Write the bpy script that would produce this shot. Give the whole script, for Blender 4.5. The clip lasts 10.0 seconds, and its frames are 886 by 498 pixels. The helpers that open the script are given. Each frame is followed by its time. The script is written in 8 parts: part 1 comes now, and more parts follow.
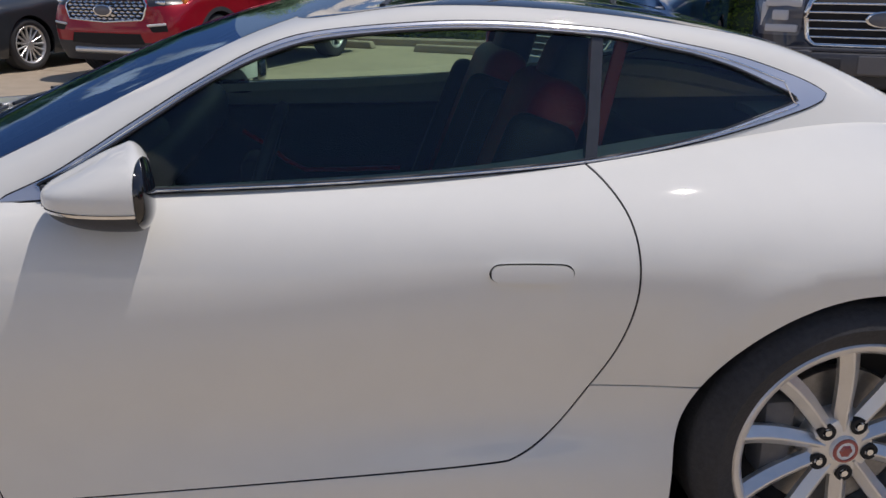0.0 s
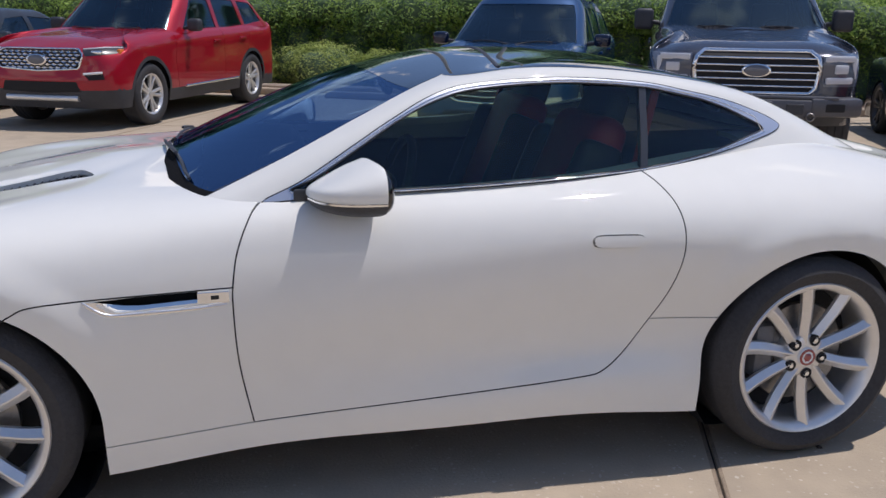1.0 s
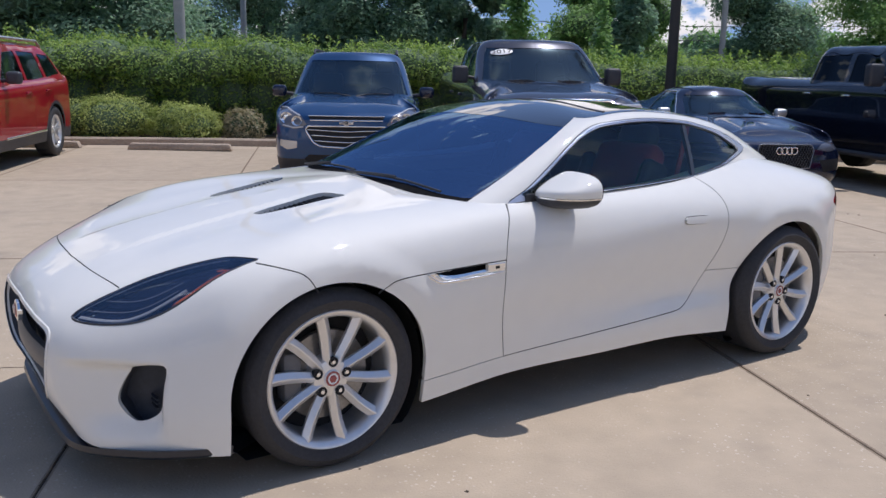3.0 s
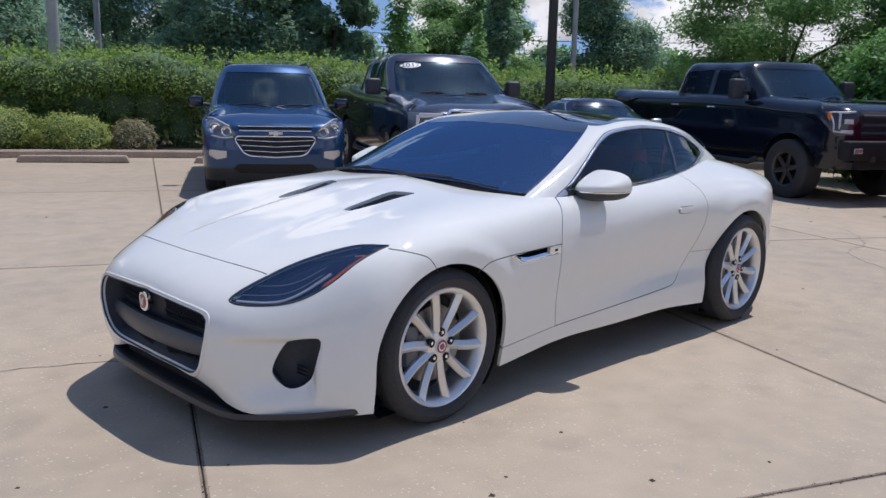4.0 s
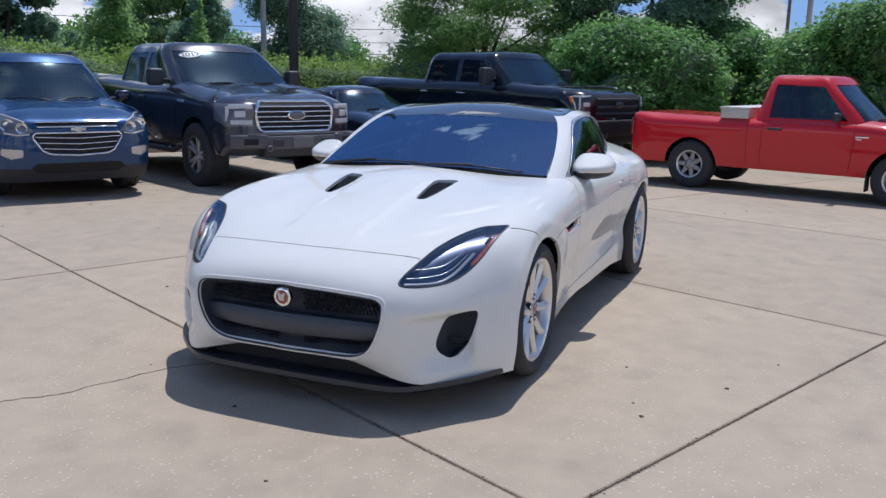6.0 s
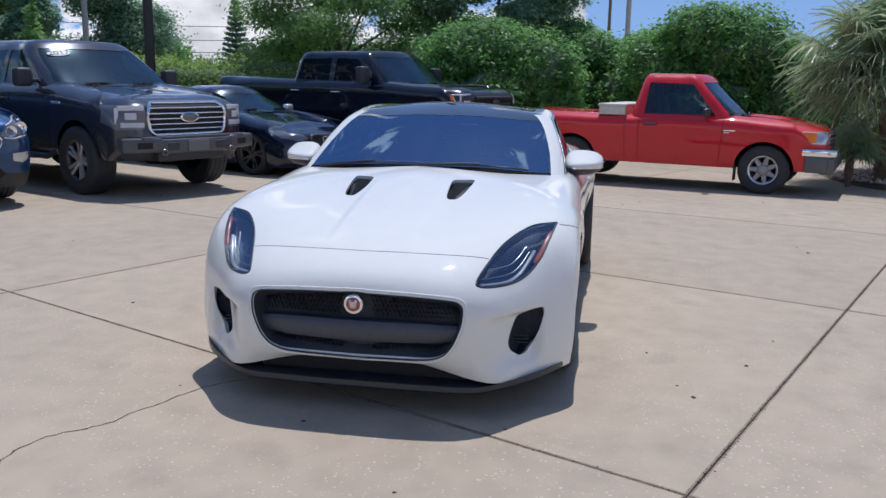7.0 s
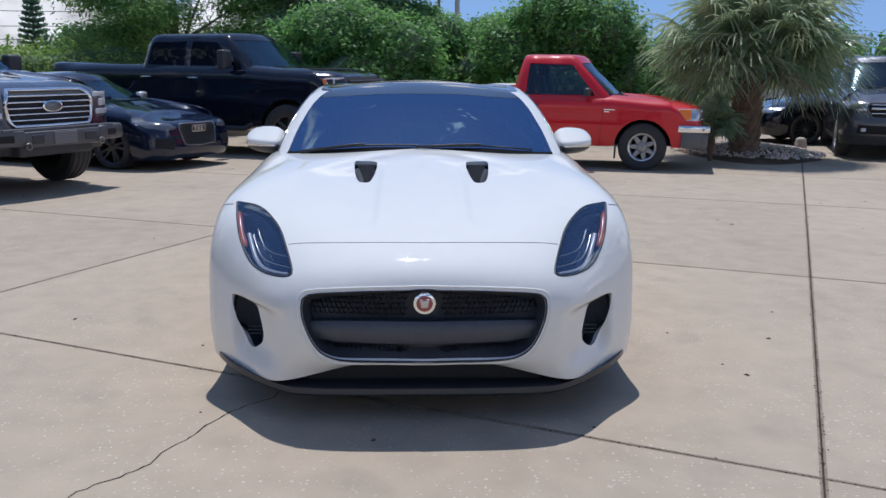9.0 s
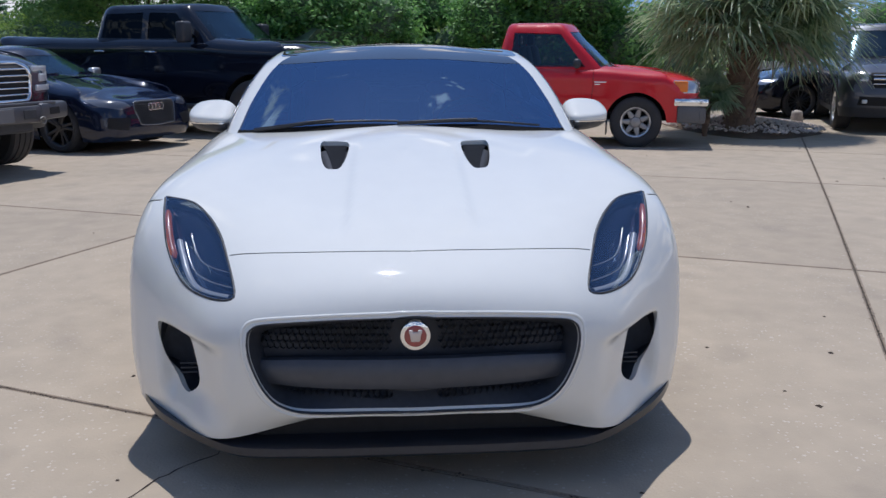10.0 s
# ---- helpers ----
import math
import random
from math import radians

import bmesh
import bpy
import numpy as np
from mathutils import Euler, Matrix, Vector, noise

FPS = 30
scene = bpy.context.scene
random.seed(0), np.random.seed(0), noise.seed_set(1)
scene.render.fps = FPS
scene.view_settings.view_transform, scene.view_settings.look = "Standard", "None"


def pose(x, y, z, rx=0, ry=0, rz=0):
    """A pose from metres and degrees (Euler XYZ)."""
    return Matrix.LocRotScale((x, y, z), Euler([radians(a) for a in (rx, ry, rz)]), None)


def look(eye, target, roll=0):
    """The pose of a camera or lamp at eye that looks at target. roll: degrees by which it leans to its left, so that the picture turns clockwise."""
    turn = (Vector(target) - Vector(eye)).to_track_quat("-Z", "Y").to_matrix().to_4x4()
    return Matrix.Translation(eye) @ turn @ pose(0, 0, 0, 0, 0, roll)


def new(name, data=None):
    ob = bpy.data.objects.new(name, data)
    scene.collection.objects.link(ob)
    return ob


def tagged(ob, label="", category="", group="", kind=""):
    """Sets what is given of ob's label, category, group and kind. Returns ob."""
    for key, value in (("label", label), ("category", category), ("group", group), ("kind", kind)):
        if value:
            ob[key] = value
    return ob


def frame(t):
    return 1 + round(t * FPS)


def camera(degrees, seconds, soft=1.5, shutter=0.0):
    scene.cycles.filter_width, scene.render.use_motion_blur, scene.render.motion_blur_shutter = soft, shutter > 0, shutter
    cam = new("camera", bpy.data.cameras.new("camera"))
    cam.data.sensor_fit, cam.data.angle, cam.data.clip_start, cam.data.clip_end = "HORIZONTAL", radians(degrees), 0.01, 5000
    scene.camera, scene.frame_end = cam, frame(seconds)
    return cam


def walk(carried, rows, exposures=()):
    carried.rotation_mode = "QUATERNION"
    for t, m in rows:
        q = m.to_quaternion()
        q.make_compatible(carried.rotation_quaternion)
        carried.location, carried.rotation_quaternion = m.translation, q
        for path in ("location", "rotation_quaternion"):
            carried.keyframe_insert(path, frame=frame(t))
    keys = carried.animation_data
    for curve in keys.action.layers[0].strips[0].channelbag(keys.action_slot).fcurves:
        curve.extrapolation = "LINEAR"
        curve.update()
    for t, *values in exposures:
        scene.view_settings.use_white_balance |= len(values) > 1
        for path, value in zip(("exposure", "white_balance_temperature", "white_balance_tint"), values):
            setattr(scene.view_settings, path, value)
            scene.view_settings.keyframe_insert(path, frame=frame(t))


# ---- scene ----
# Metres; z up; the white coupe stands along x with its nose at -x, the ground under it at z = 0.
cam = camera(54.9, 10.0)
PATH = [
    (0, (0.277, -2.529, 1.375), (0.458, -0.641, 0.742), 0.02),
    (0.5, (-0.125, -2.937, 1.416), (0.199, -1.049, 0.843), 0.03),
    (1, (-0.530, -3.254, 1.454), (-0.053, -1.386, 0.921), 0.65),
    (1.5, (-1.064, -3.436, 1.448), (-0.370, -1.625, 0.961), 0.72),
    (2, (-1.588, -3.603, 1.458), (-0.732, -1.858, 0.989), 1.30),
    (2.5, (-2.137, -3.609, 1.473), (-1.130, -1.939, 1.028), 0.92),
    (2.7, (-2.342, -3.618, 1.473), (-1.305, -1.962, 1.046), 1.03),
    (3.8, (-3.601, -3.523, 1.496), (-2.267, -2.084, 1.108), 1.05),
    (4, (-3.835, -3.456, 1.475), (-2.453, -2.061, 1.095), 1.38),
    (4.5, (-4.383, -3.323, 1.495), (-2.898, -2.036, 1.119), 1.56),
    (5, (-4.838, -3.039, 1.503), (-3.241, -1.896, 1.124), 0.81),
    (5.5, (-5.095, -2.586, 1.507), (-3.417, -1.577, 1.100), 0.33),
    (6, (-5.406, -2.081, 1.513), (-3.592, -1.337, 1.114), 1.13),
    (6.2, (-5.501, -1.875, 1.514), (-3.654, -1.219, 1.118), 1.04),
    (7.3, (-5.749, -0.729, 1.491), (-3.803, -0.485, 1.099), 1.08),
    (7.5, (-5.737, -0.549, 1.463), (-3.783, -0.372, 1.075), 1.16),
    (8, (-5.714, -0.211, 1.473), (-3.753, -0.191, 1.079), 1.20),
    (8.5, (-5.699, -0.031, 1.471), (-3.741, -0.049, 1.061), 0.80),
    (9, (-5.434, 0.046, 1.424), (-3.480, -0.025, 1.005), 0.40),
    (9.5, (-5.016, 0.048, 1.386), (-3.065, -0.048, 0.958), -0.00),
    (10, (-4.547, 0.070, 1.334), (-2.607, -0.055, 0.865), -0.04),
]
# the phone opens up as the white flank leaves the picture
walk(cam, [(t, look(eye, target, roll)) for t, eye, target, roll in PATH],
     [(0.0, -0.64, 6950.0, 15.0), (1.0, -0.39, 6620.0, 15.0), (2.5, -0.315, 6480.0, 16.0), (5.5, -0.32, 6120.0, 13.0), (8.0, -0.33, 6100.0, 13.0), (9.2, -0.34, 6100.0, 12.0), (10.0, -0.41, 6120.0, 12.0)])

# ---- sky and sun ----
SUN = Vector((0.38, 0.012, 1.0)).normalized()
world = bpy.data.worlds.new("world")
scene.world = world
world.use_nodes = True
wt = world.node_tree
wt.nodes.clear()


def wnode(kind, **inputs):
    n = wt.nodes.new(kind)
    for k, val in inputs.items():
        n.inputs[k].default_value = val
    return n


sky = wnode("ShaderNodeTexSky")
sky.sky_type, sky.sun_disc = "NISHITA", False
sky.sun_elevation = math.asin(SUN.z)
sky.sun_rotation = math.atan2(SUN.x, SUN.y)
sky.air_density, sky.dust_density, sky.ozone_density = 1.0, 0.15, 4.0
coord = wnode("ShaderNodeTexCoord")
# cumulus: stretched noise on the dome, denser near the horizon
wmap = wnode("ShaderNodeMapping")
wmap.inputs["Scale"].default_value = (1.0, 1.0, 2.0)
wmap.inputs["Location"].default_value = (0.35, 0.6, 0.1)
cloud = wnode("ShaderNodeTexNoise", Scale=4.6, Detail=12.0, Roughness=0.58)
shade = wnode("ShaderNodeTexNoise", Scale=9.0, Detail=6.0)
tone = wnode("ShaderNodeMapRange")
for key, val in (("From Min", 0.35), ("From Max", 0.62), ("To Min", 0.62), ("To Max", 1.3)):
    tone.inputs[key].default_value = val
# the blue of the upper sky reaches down to the tree line
lift = wnode("ShaderNodeVectorMath")
lift.operation = "ADD"
lift.inputs[1].default_value = (0.0, 0.0, 0.24)
unit = wnode("ShaderNodeVectorMath")
unit.operation = "NORMALIZE"
split, low, plus = wnode("ShaderNodeSeparateXYZ"), wnode("ShaderNodeMapRange"), wnode("ShaderNodeMath")
for key, val in (("From Min", 0.0), ("From Max", 0.5), ("To Min", 0.112), ("To Max", -0.08)):
    low.inputs[key].default_value = val
# cumulus banks stand over the hedge, open blue over the palm
amount = plus.outputs[0]
for way, wide, gain in (((0.66, 0.745, 0.075), 8.0, 0.075), ((0.865, 0.50, 0.065), 8.5, 0.07), ((0.77, 0.63, 0.03), 5.0, 0.05), ((0.955, -0.27, 0.09), 17.0, -0.16)):
    near, bank, gather = wnode("ShaderNodeVectorMath"), wnode("ShaderNodeMapRange"), wnode("ShaderNodeMath")
    near.operation = "DOT_PRODUCT"
    near.inputs[1].default_value = Vector(way).normalized()
    for key, val in (("From Min", math.cos(radians(wide))), ("From Max", 1.0), ("To Min", 0.0), ("To Max", gain)):
        bank.inputs[key].default_value = val
    for a, b in ((coord.outputs["Generated"], near.inputs[0]), (near.outputs["Value"], bank.inputs[0]), (bank.outputs[0], gather.inputs[0]), (amount, gather.inputs[1])):
        wt.links.new(a, b)
    amount = gather.outputs[0]
ramp = wnode("ShaderNodeValToRGB")
ramp.color_ramp.elements[0].position, ramp.color_ramp.elements[1].position = 0.550, 0.584
skybg = wnode("ShaderNodeBackground", Strength=0.15)
cloudbg = wnode("ShaderNodeBackground", Strength=0.85, Color=(1.0, 1.0, 1.02, 1.0))
wmix = wnode("ShaderNodeMixShader")
wout = wnode("ShaderNodeOutputWorld")
for a, b in ((coord.outputs["Generated"], lift.inputs[0]), (lift.outputs[0], unit.inputs[0]), (unit.outputs[0], sky.inputs[0]), (wmap.outputs[0], shade.inputs["Vector"]), (shade.outputs[0], tone.inputs[0]), (tone.outputs[0], cloudbg.inputs["Strength"]),
             (coord.outputs["Generated"], wmap.inputs["Vector"]), (wmap.outputs[0], cloud.inputs["Vector"]), (coord.outputs["Generated"], split.inputs[0]), (split.outputs[2], low.inputs[0]), (low.outputs[0], plus.inputs[0]), (cloud.outputs[0], plus.inputs[1]), (amount, ramp.inputs[0]),
             (sky.outputs[0], skybg.inputs[0]), (ramp.outputs[0], wmix.inputs[0]), (skybg.outputs[0], wmix.inputs[1]), (cloudbg.outputs[0], wmix.inputs[2]),
             (wmix.outputs[0], wout.inputs[0])):
    wt.links.new(a, b)

sun_data = bpy.data.lights.new("sun", "SUN")
sun_data.energy, sun_data.angle, sun_data.color = 3.9, radians(0.55), (0.99, 0.965, 0.935)
sun = new("sun", sun_data)
sun.matrix_world = look(SUN * 50, (0, 0, 0))

# ---- materials ----
def mat(name, color, rough=0.5, metal=0.0, coat=0.0, vary=0.0, scale=8.0, bump=0.0, bscale=60.0, spread=0.0, spec=0.5, second=None, coords="Object"):
    """A node material: colour with large and fine noise variation, roughness variation and bump."""
    m = bpy.data.materials.new(name)
    m.use_nodes = True
    nt = m.node_tree
    b = nt.nodes["Principled BSDF"]
    b.inputs["Base Color"].default_value = (*color, 1)
    b.inputs["Roughness"].default_value, b.inputs["Metallic"].default_value = rough, metal
    b.inputs["Coat Weight"].default_value, b.inputs["Coat Roughness"].default_value = coat, 0.03
    b.inputs["Specular IOR Level"].default_value = spec
    tc = nt.nodes.new("ShaderNodeTexCoord")
    if vary:
        n1, n2 = nt.nodes.new("ShaderNodeTexNoise"), nt.nodes.new("ShaderNodeTexNoise")
        n1.inputs["Scale"].default_value, n1.inputs["Detail"].default_value = scale, 4
        n2.inputs["Scale"].default_value, n2.inputs["Detail"].default_value = scale * 9, 3
        add = nt.nodes.new("ShaderNodeMath")
        add.operation = "ADD"
        r = nt.nodes.new("ShaderNodeMapRange")
        r.inputs["From Min"].default_value, r.inputs["From Max"].default_value = 0.7, 1.3
        mix = nt.nodes.new("ShaderNodeMix")
        mix.data_type = "RGBA"
        dark = tuple(c * (1 - vary) for c in color)
        light = second or tuple(min(1, c * (1 + vary)) for c in color)
        mix.inputs[6].default_value, mix.inputs[7].default_value = (*dark, 1), (*light, 1)
        for n in (n1, n2):
            nt.links.new(tc.outputs[coords], n.inputs["Vector"])
        nt.links.new(n1.outputs[0], add.inputs[0])
        nt.links.new(n2.outputs[0], add.inputs[1])
        nt.links.new(add.outputs[0], r.inputs[0])
        nt.links.new(r.outputs[0], mix.inputs[0])
        out = mix.outputs[2]
        if spread:
            info, hsv, mr = nt.nodes.new("ShaderNodeObjectInfo"), nt.nodes.new("ShaderNodeHueSaturation"), nt.nodes.new("ShaderNodeMapRange")
            mr.inputs["To Min"].default_value, mr.inputs["To Max"].default_value = 1 - spread, 1 + spread
            nt.links.new(info.outputs["Random"], mr.inputs[0])
            nt.links.new(mr.outputs[0], hsv.inputs["Value"])
            nt.links.new(out, hsv.inputs["Color"])
            out = hsv.outputs[0]
        nt.links.new(out, b.inputs["Base Color"])
        rr = nt.nodes.new("ShaderNodeMapRange")
        rr.inputs["To Min"].default_value, rr.inputs["To Max"].default_value = max(0.02, rough * 0.85), min(1, rough * 1.15)
        nt.links.new(n1.outputs[0], rr.inputs[0])
        nt.links.new(rr.outputs[0], b.inputs["Roughness"])
    if bump:
        n3, bp = nt.nodes.new("ShaderNodeTexNoise"), nt.nodes.new("ShaderNodeBump")
        n3.inputs["Scale"].default_value, n3.inputs["Detail"].default_value = bscale, 4
        bp.inputs["Strength"].default_value, bp.inputs["Distance"].default_value = bump, 0.01
        nt.links.new(tc.outputs[coords], n3.inputs["Vector"])
        nt.links.new(n3.outputs[0], bp.inputs["Height"])
        nt.links.new(bp.outputs[0], b.inputs["Normal"])
    return m


def glass(name, tint, rough=0.0, ior=1.5, sheen=(1, 1, 1)):
    """A thin tinted pane: what is behind shows through the tint, the surface reflects by Fresnel."""
    m = bpy.data.materials.new(name)
    m.use_nodes = True
    nt = m.node_tree
    nt.nodes.clear()
    t, g, f, mx, o = (nt.nodes.new("ShaderNode" + k) for k in ("BsdfTransparent", "BsdfGlossy", "Fresnel", "MixShader", "OutputMaterial"))
    t.inputs[0].default_value, g.inputs["Roughness"].default_value, f.inputs[0].default_value = (*tint, 1), rough, ior
    g.inputs[0].default_value = (*sheen, 1)
    for a, b in ((f.outputs[0], mx.inputs[0]), (t.outputs[0], mx.inputs[1]), (g.outputs[0], mx.inputs[2]), (mx.outputs[0], o.inputs[0])):
        nt.links.new(a, b)
    return m


def leafy(name, dark, light, trans=0.35, gloss=0.45):
    """Leaves: each leaf its own shade between two greens, with light shining through."""
    m = bpy.data.materials.new(name)
    m.use_nodes = True
    nt = m.node_tree
    b = nt.nodes["Principled BSDF"]
    geo, rampn = nt.nodes.new("ShaderNodeNewGeometry"), nt.nodes.new("ShaderNodeMix")
    rampn.data_type = "RGBA"
    rampn.inputs[6].default_value, rampn.inputs[7].default_value = (*dark, 1), (*light, 1)
    # leaf to leaf, and in clumps of lighter young growth
    big, span, tot = nt.nodes.new("ShaderNodeTexNoise"), nt.nodes.new("ShaderNodeMapRange"), nt.nodes.new("ShaderNodeMath")
    big.inputs["Scale"].default_value, big.inputs["Detail"].default_value = 2.6, 3
    for key, val in (("From Min", 0.36), ("From Max", 0.66), ("To Min", -0.30), ("To Max", 0.62)):
        span.inputs[key].default_value = val
    tot.operation, tot.use_clamp = "MULTIPLY_ADD", True
    tot.inputs[1].default_value = 0.68
    nt.links.new(geo.outputs["Position"], big.inputs["Vector"])
    nt.links.new(big.outputs[0], span.inputs[0])
    nt.links.new(geo.outputs["Random Per Island"], tot.inputs[0])
    nt.links.new(span.outputs[0], tot.inputs[2])
    nt.links.new(tot.outputs[0], rampn.inputs[0])
    nt.links.new(rampn.outputs[2], b.inputs["Base Color"])
    b.inputs["Roughness"].default_value = gloss
    tr, mx = nt.nodes.new("ShaderNodeBsdfTranslucent"), nt.nodes.new("ShaderNodeMixShader")
    nt.links.new(rampn.outputs[2], tr.inputs[0])
    mx.inputs[0].default_value = trans
    nt.links.new(b.outputs[0], mx.inputs[1])
    nt.links.new(tr.outputs[0], mx.inputs[2])
    nt.links.new(mx.outputs[0], nt.nodes["Material Output"].inputs[0])
    return m


def paint(name, color, metal=0.0, rough=0.35):
    return mat(name, color, rough + 0.15, metal, coat=1.0, vary=0.03, scale=1.5, spec=0.15)


WHITE = mat("white_paint", (0.80, 0.797, 0.752), 0.6, coat=1.0, vary=0.015, scale=1.2, spec=0.2)
PIANO = mat("black_gloss", (0.008, 0.008, 0.01), 0.08, coat=1.0)
ROOFG = mat("roof_glass", (0.006, 0.007, 0.012), 0.03, coat=1.0, spec=0.8)
BLACKP = mat("black_plastic", (0.038, 0.041, 0.050), 0.5, vary=0.2, scale=6, bump=0.12, bscale=300)
COWL = mat("cowl_black", (0.008, 0.008, 0.009), 0.9, vary=0.3, scale=12, bump=0.3, bscale=80, spec=0.1)
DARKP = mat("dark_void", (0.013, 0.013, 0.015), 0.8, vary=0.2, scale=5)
GREYP = mat("grey_plastic", (0.12, 0.12, 0.125), 0.45, vary=0.1, scale=6)
POSTBLACK = mat("post_satin_black", (0.045, 0.048, 0.055), 0.3, coat=0.5, vary=0.1, scale=6)
GRILLG = mat("grille_satin", (0.075, 0.082, 0.098), 0.38, metal=0.3, vary=0.1, scale=4)
RUBBER = mat("tyre_rubber", (0.036, 0.036, 0.039), 0.72, vary=0.25, scale=9, bump=0.25, bscale=120)
ALLOY = mat("silver_alloy", (0.76, 0.755, 0.745), 0.34, metal=0.75, vary=0.04, scale=4)
ALLOYD = mat("dark_alloy", (0.10, 0.10, 0.105), 0.35, metal=0.8, vary=0.05, scale=4)
CHROME = mat("chrome", (0.86, 0.87, 0.88), 0.06, metal=1.0, vary=0.02, scale=3)
TRIMALU = mat("bright_trim", (0.66, 0.69, 0.77), 0.36, metal=0.75, coat=0.3, vary=0.02, scale=3)
STEEL = mat("brake_steel", (0.30, 0.29, 0.28), 0.4, metal=0.9, vary=0.15, scale=10)
LEATHER = mat("black_leather", (0.034, 0.033, 0.036), 0.5, vary=0.2, scale=8, bump=0.2, bscale=150)
REDLEATHER = mat("red_leather", (0.36, 0.025, 0.03), 0.45, vary=0.15, scale=8, bump=0.2, bscale=150)
LINING = mat("grey_lining", (0.33, 0.32, 0.31), 0.85, vary=0.1, scale=10, bump=0.1, bscale=200)
TINT = glass("tinted_glass", (0.76, 0.93, 0.80), 0.0, 1.58, (0.75, 0.88, 1.0))
WSGLASS = glass("windscreen_glass", (0.24, 0.34, 0.64), 0.0, 4.1, (0.42, 0.65, 1.0))
LENS = glass("clear_lens", (0.84, 0.88, 0.95), 0.0, 2.3, (0.6, 0.78, 1.0))
DARKTINT = glass("dark_tinted_glass", (0.015, 0.017, 0.02), 0.0, 1.28, (0.7, 0.85, 1.0))
CARGLASS = glass("car_glass", (0.22, 0.32, 0.37), 0.12, 1.9, (0.55, 0.78, 0.92))
CLEARGLASS = glass("clear_car_glass", (0.50, 0.56, 0.58), 0.0, 1.8, (0.75, 0.88, 1.0))
GRILLMESH = mat("grille_mesh_grey", (0.040, 0.045, 0.057), 0.35, coat=0.4, vary=0.15, scale=8)
GRILLBACK = mat("grille_backing", (0.036, 0.041, 0.053), 0.6, vary=0.2, scale=6)
AMBER = mat("amber_lens", (0.85, 0.21, 0.02), 0.3, coat=0.2)
MARKER = mat("side_marker", (0.42, 0.10, 0.05), 0.25, coat=1.0)
REDLENS = mat("red_lens", (0.26, 0.012, 0.014), 0.12, coat=1.0)
LAMPBAR = mat("light_bar_lens", (0.36, 0.38, 0.43), 0.3, coat=0.6)
LAMPHOUSE = mat("lamp_housing", (0.022, 0.033, 0.075), 0.25, metal=0.4, coat=0.8, vary=0.2, scale=14)
LAMPGREY = mat("lamp_reflector", (0.55, 0.56, 0.58), 0.2, metal=0.7)
BADGERED = mat("badge_red", (0.33, 0.05, 0.045), 0.3, coat=1.0)
BADGEWHITE = mat("badge_white", (0.82, 0.82, 0.82), 0.4)
BADGESILVER = mat("badge_silver", (0.62, 0.57, 0.56), 0.35, metal=0.6)
STICKER = mat("white_sticker", (0.85, 0.85, 0.85), 0.5)
INK = mat("black_ink", (0.01, 0.01, 0.01), 0.6)

# ---- building tools ----
def part(name, bm, material, parent=None, label="", smooth=None):
    """Link a bmesh (or a mesh) as one object under a thing or a part."""
    if isinstance(bm, bmesh.types.BMesh):
        me = bpy.data.meshes.new(name)
        bm.to_mesh(me)
        bm.free()
        if smooth is not None:
            me.shade_smooth()
            me.set_sharp_from_angle(angle=radians(smooth))
    else:
        me = bm
    if material is not None and not me.materials:
        me.materials.append(material)
    ob = new(name, me)
    ob.parent = parent
    return tagged(ob, label) if label else ob


def thing(name, label, category, m=None, group=""):
    ob = new(name)
    ob.empty_display_size = 0.1
    if m is not None:
        ob.matrix_world = m
    return tagged(ob, label, category, group)


def rbox(sx, sy, sz, at=(0, 0, 0), bevel=0.01, rot=None, taper=1.0, segs=2):
    """A box with rounded edges; taper narrows its top."""
    bm = bmesh.new()
    bmesh.ops.create_cube(bm, size=1.0)
    for v in bm.verts:
        k = taper if v.co.z > 0 else 1.0
        v.co = Vector((v.co.x * sx * k, v.co.y * sy * k, v.co.z * sz))
    if bevel:
        bmesh.ops.bevel(bm, geom=list(bm.edges), offset=min(bevel, 0.45 * min(sx, sy, sz)), segments=segs, affect="EDGES", profile=0.5)
    if rot is not None:
        bm.transform(rot)
    bmesh.ops.translate(bm, verts=list(bm.verts), vec=Vector(at))
    return bm


def ring(profile, n=40, axis="Y", arc=None):
    """A profile of (radius, along) pairs turned about an axis through the origin."""
    bm = bmesh.new()
    rows = []
    for i in range(n):
        a = 2 * math.pi * i / n
        c, s = math.cos(a), math.sin(a)
        row = []
        for r, h in profile:
            p = (r * c, h, r * s) if axis == "Y" else ((h, r * c, r * s) if axis == "X" else (r * c, r * s, h))
            row.append(bm.verts.new(p))
        rows.append(row)
    for i in range(n):
        a, b = rows[i], rows[(i + 1) % n]
        for j in range(len(profile) - 1):
            bm.faces.new((a[j], a[j + 1], b[j + 1], b[j]))
    bmesh.ops.recalc_face_normals(bm, faces=list(bm.faces))
    return bm


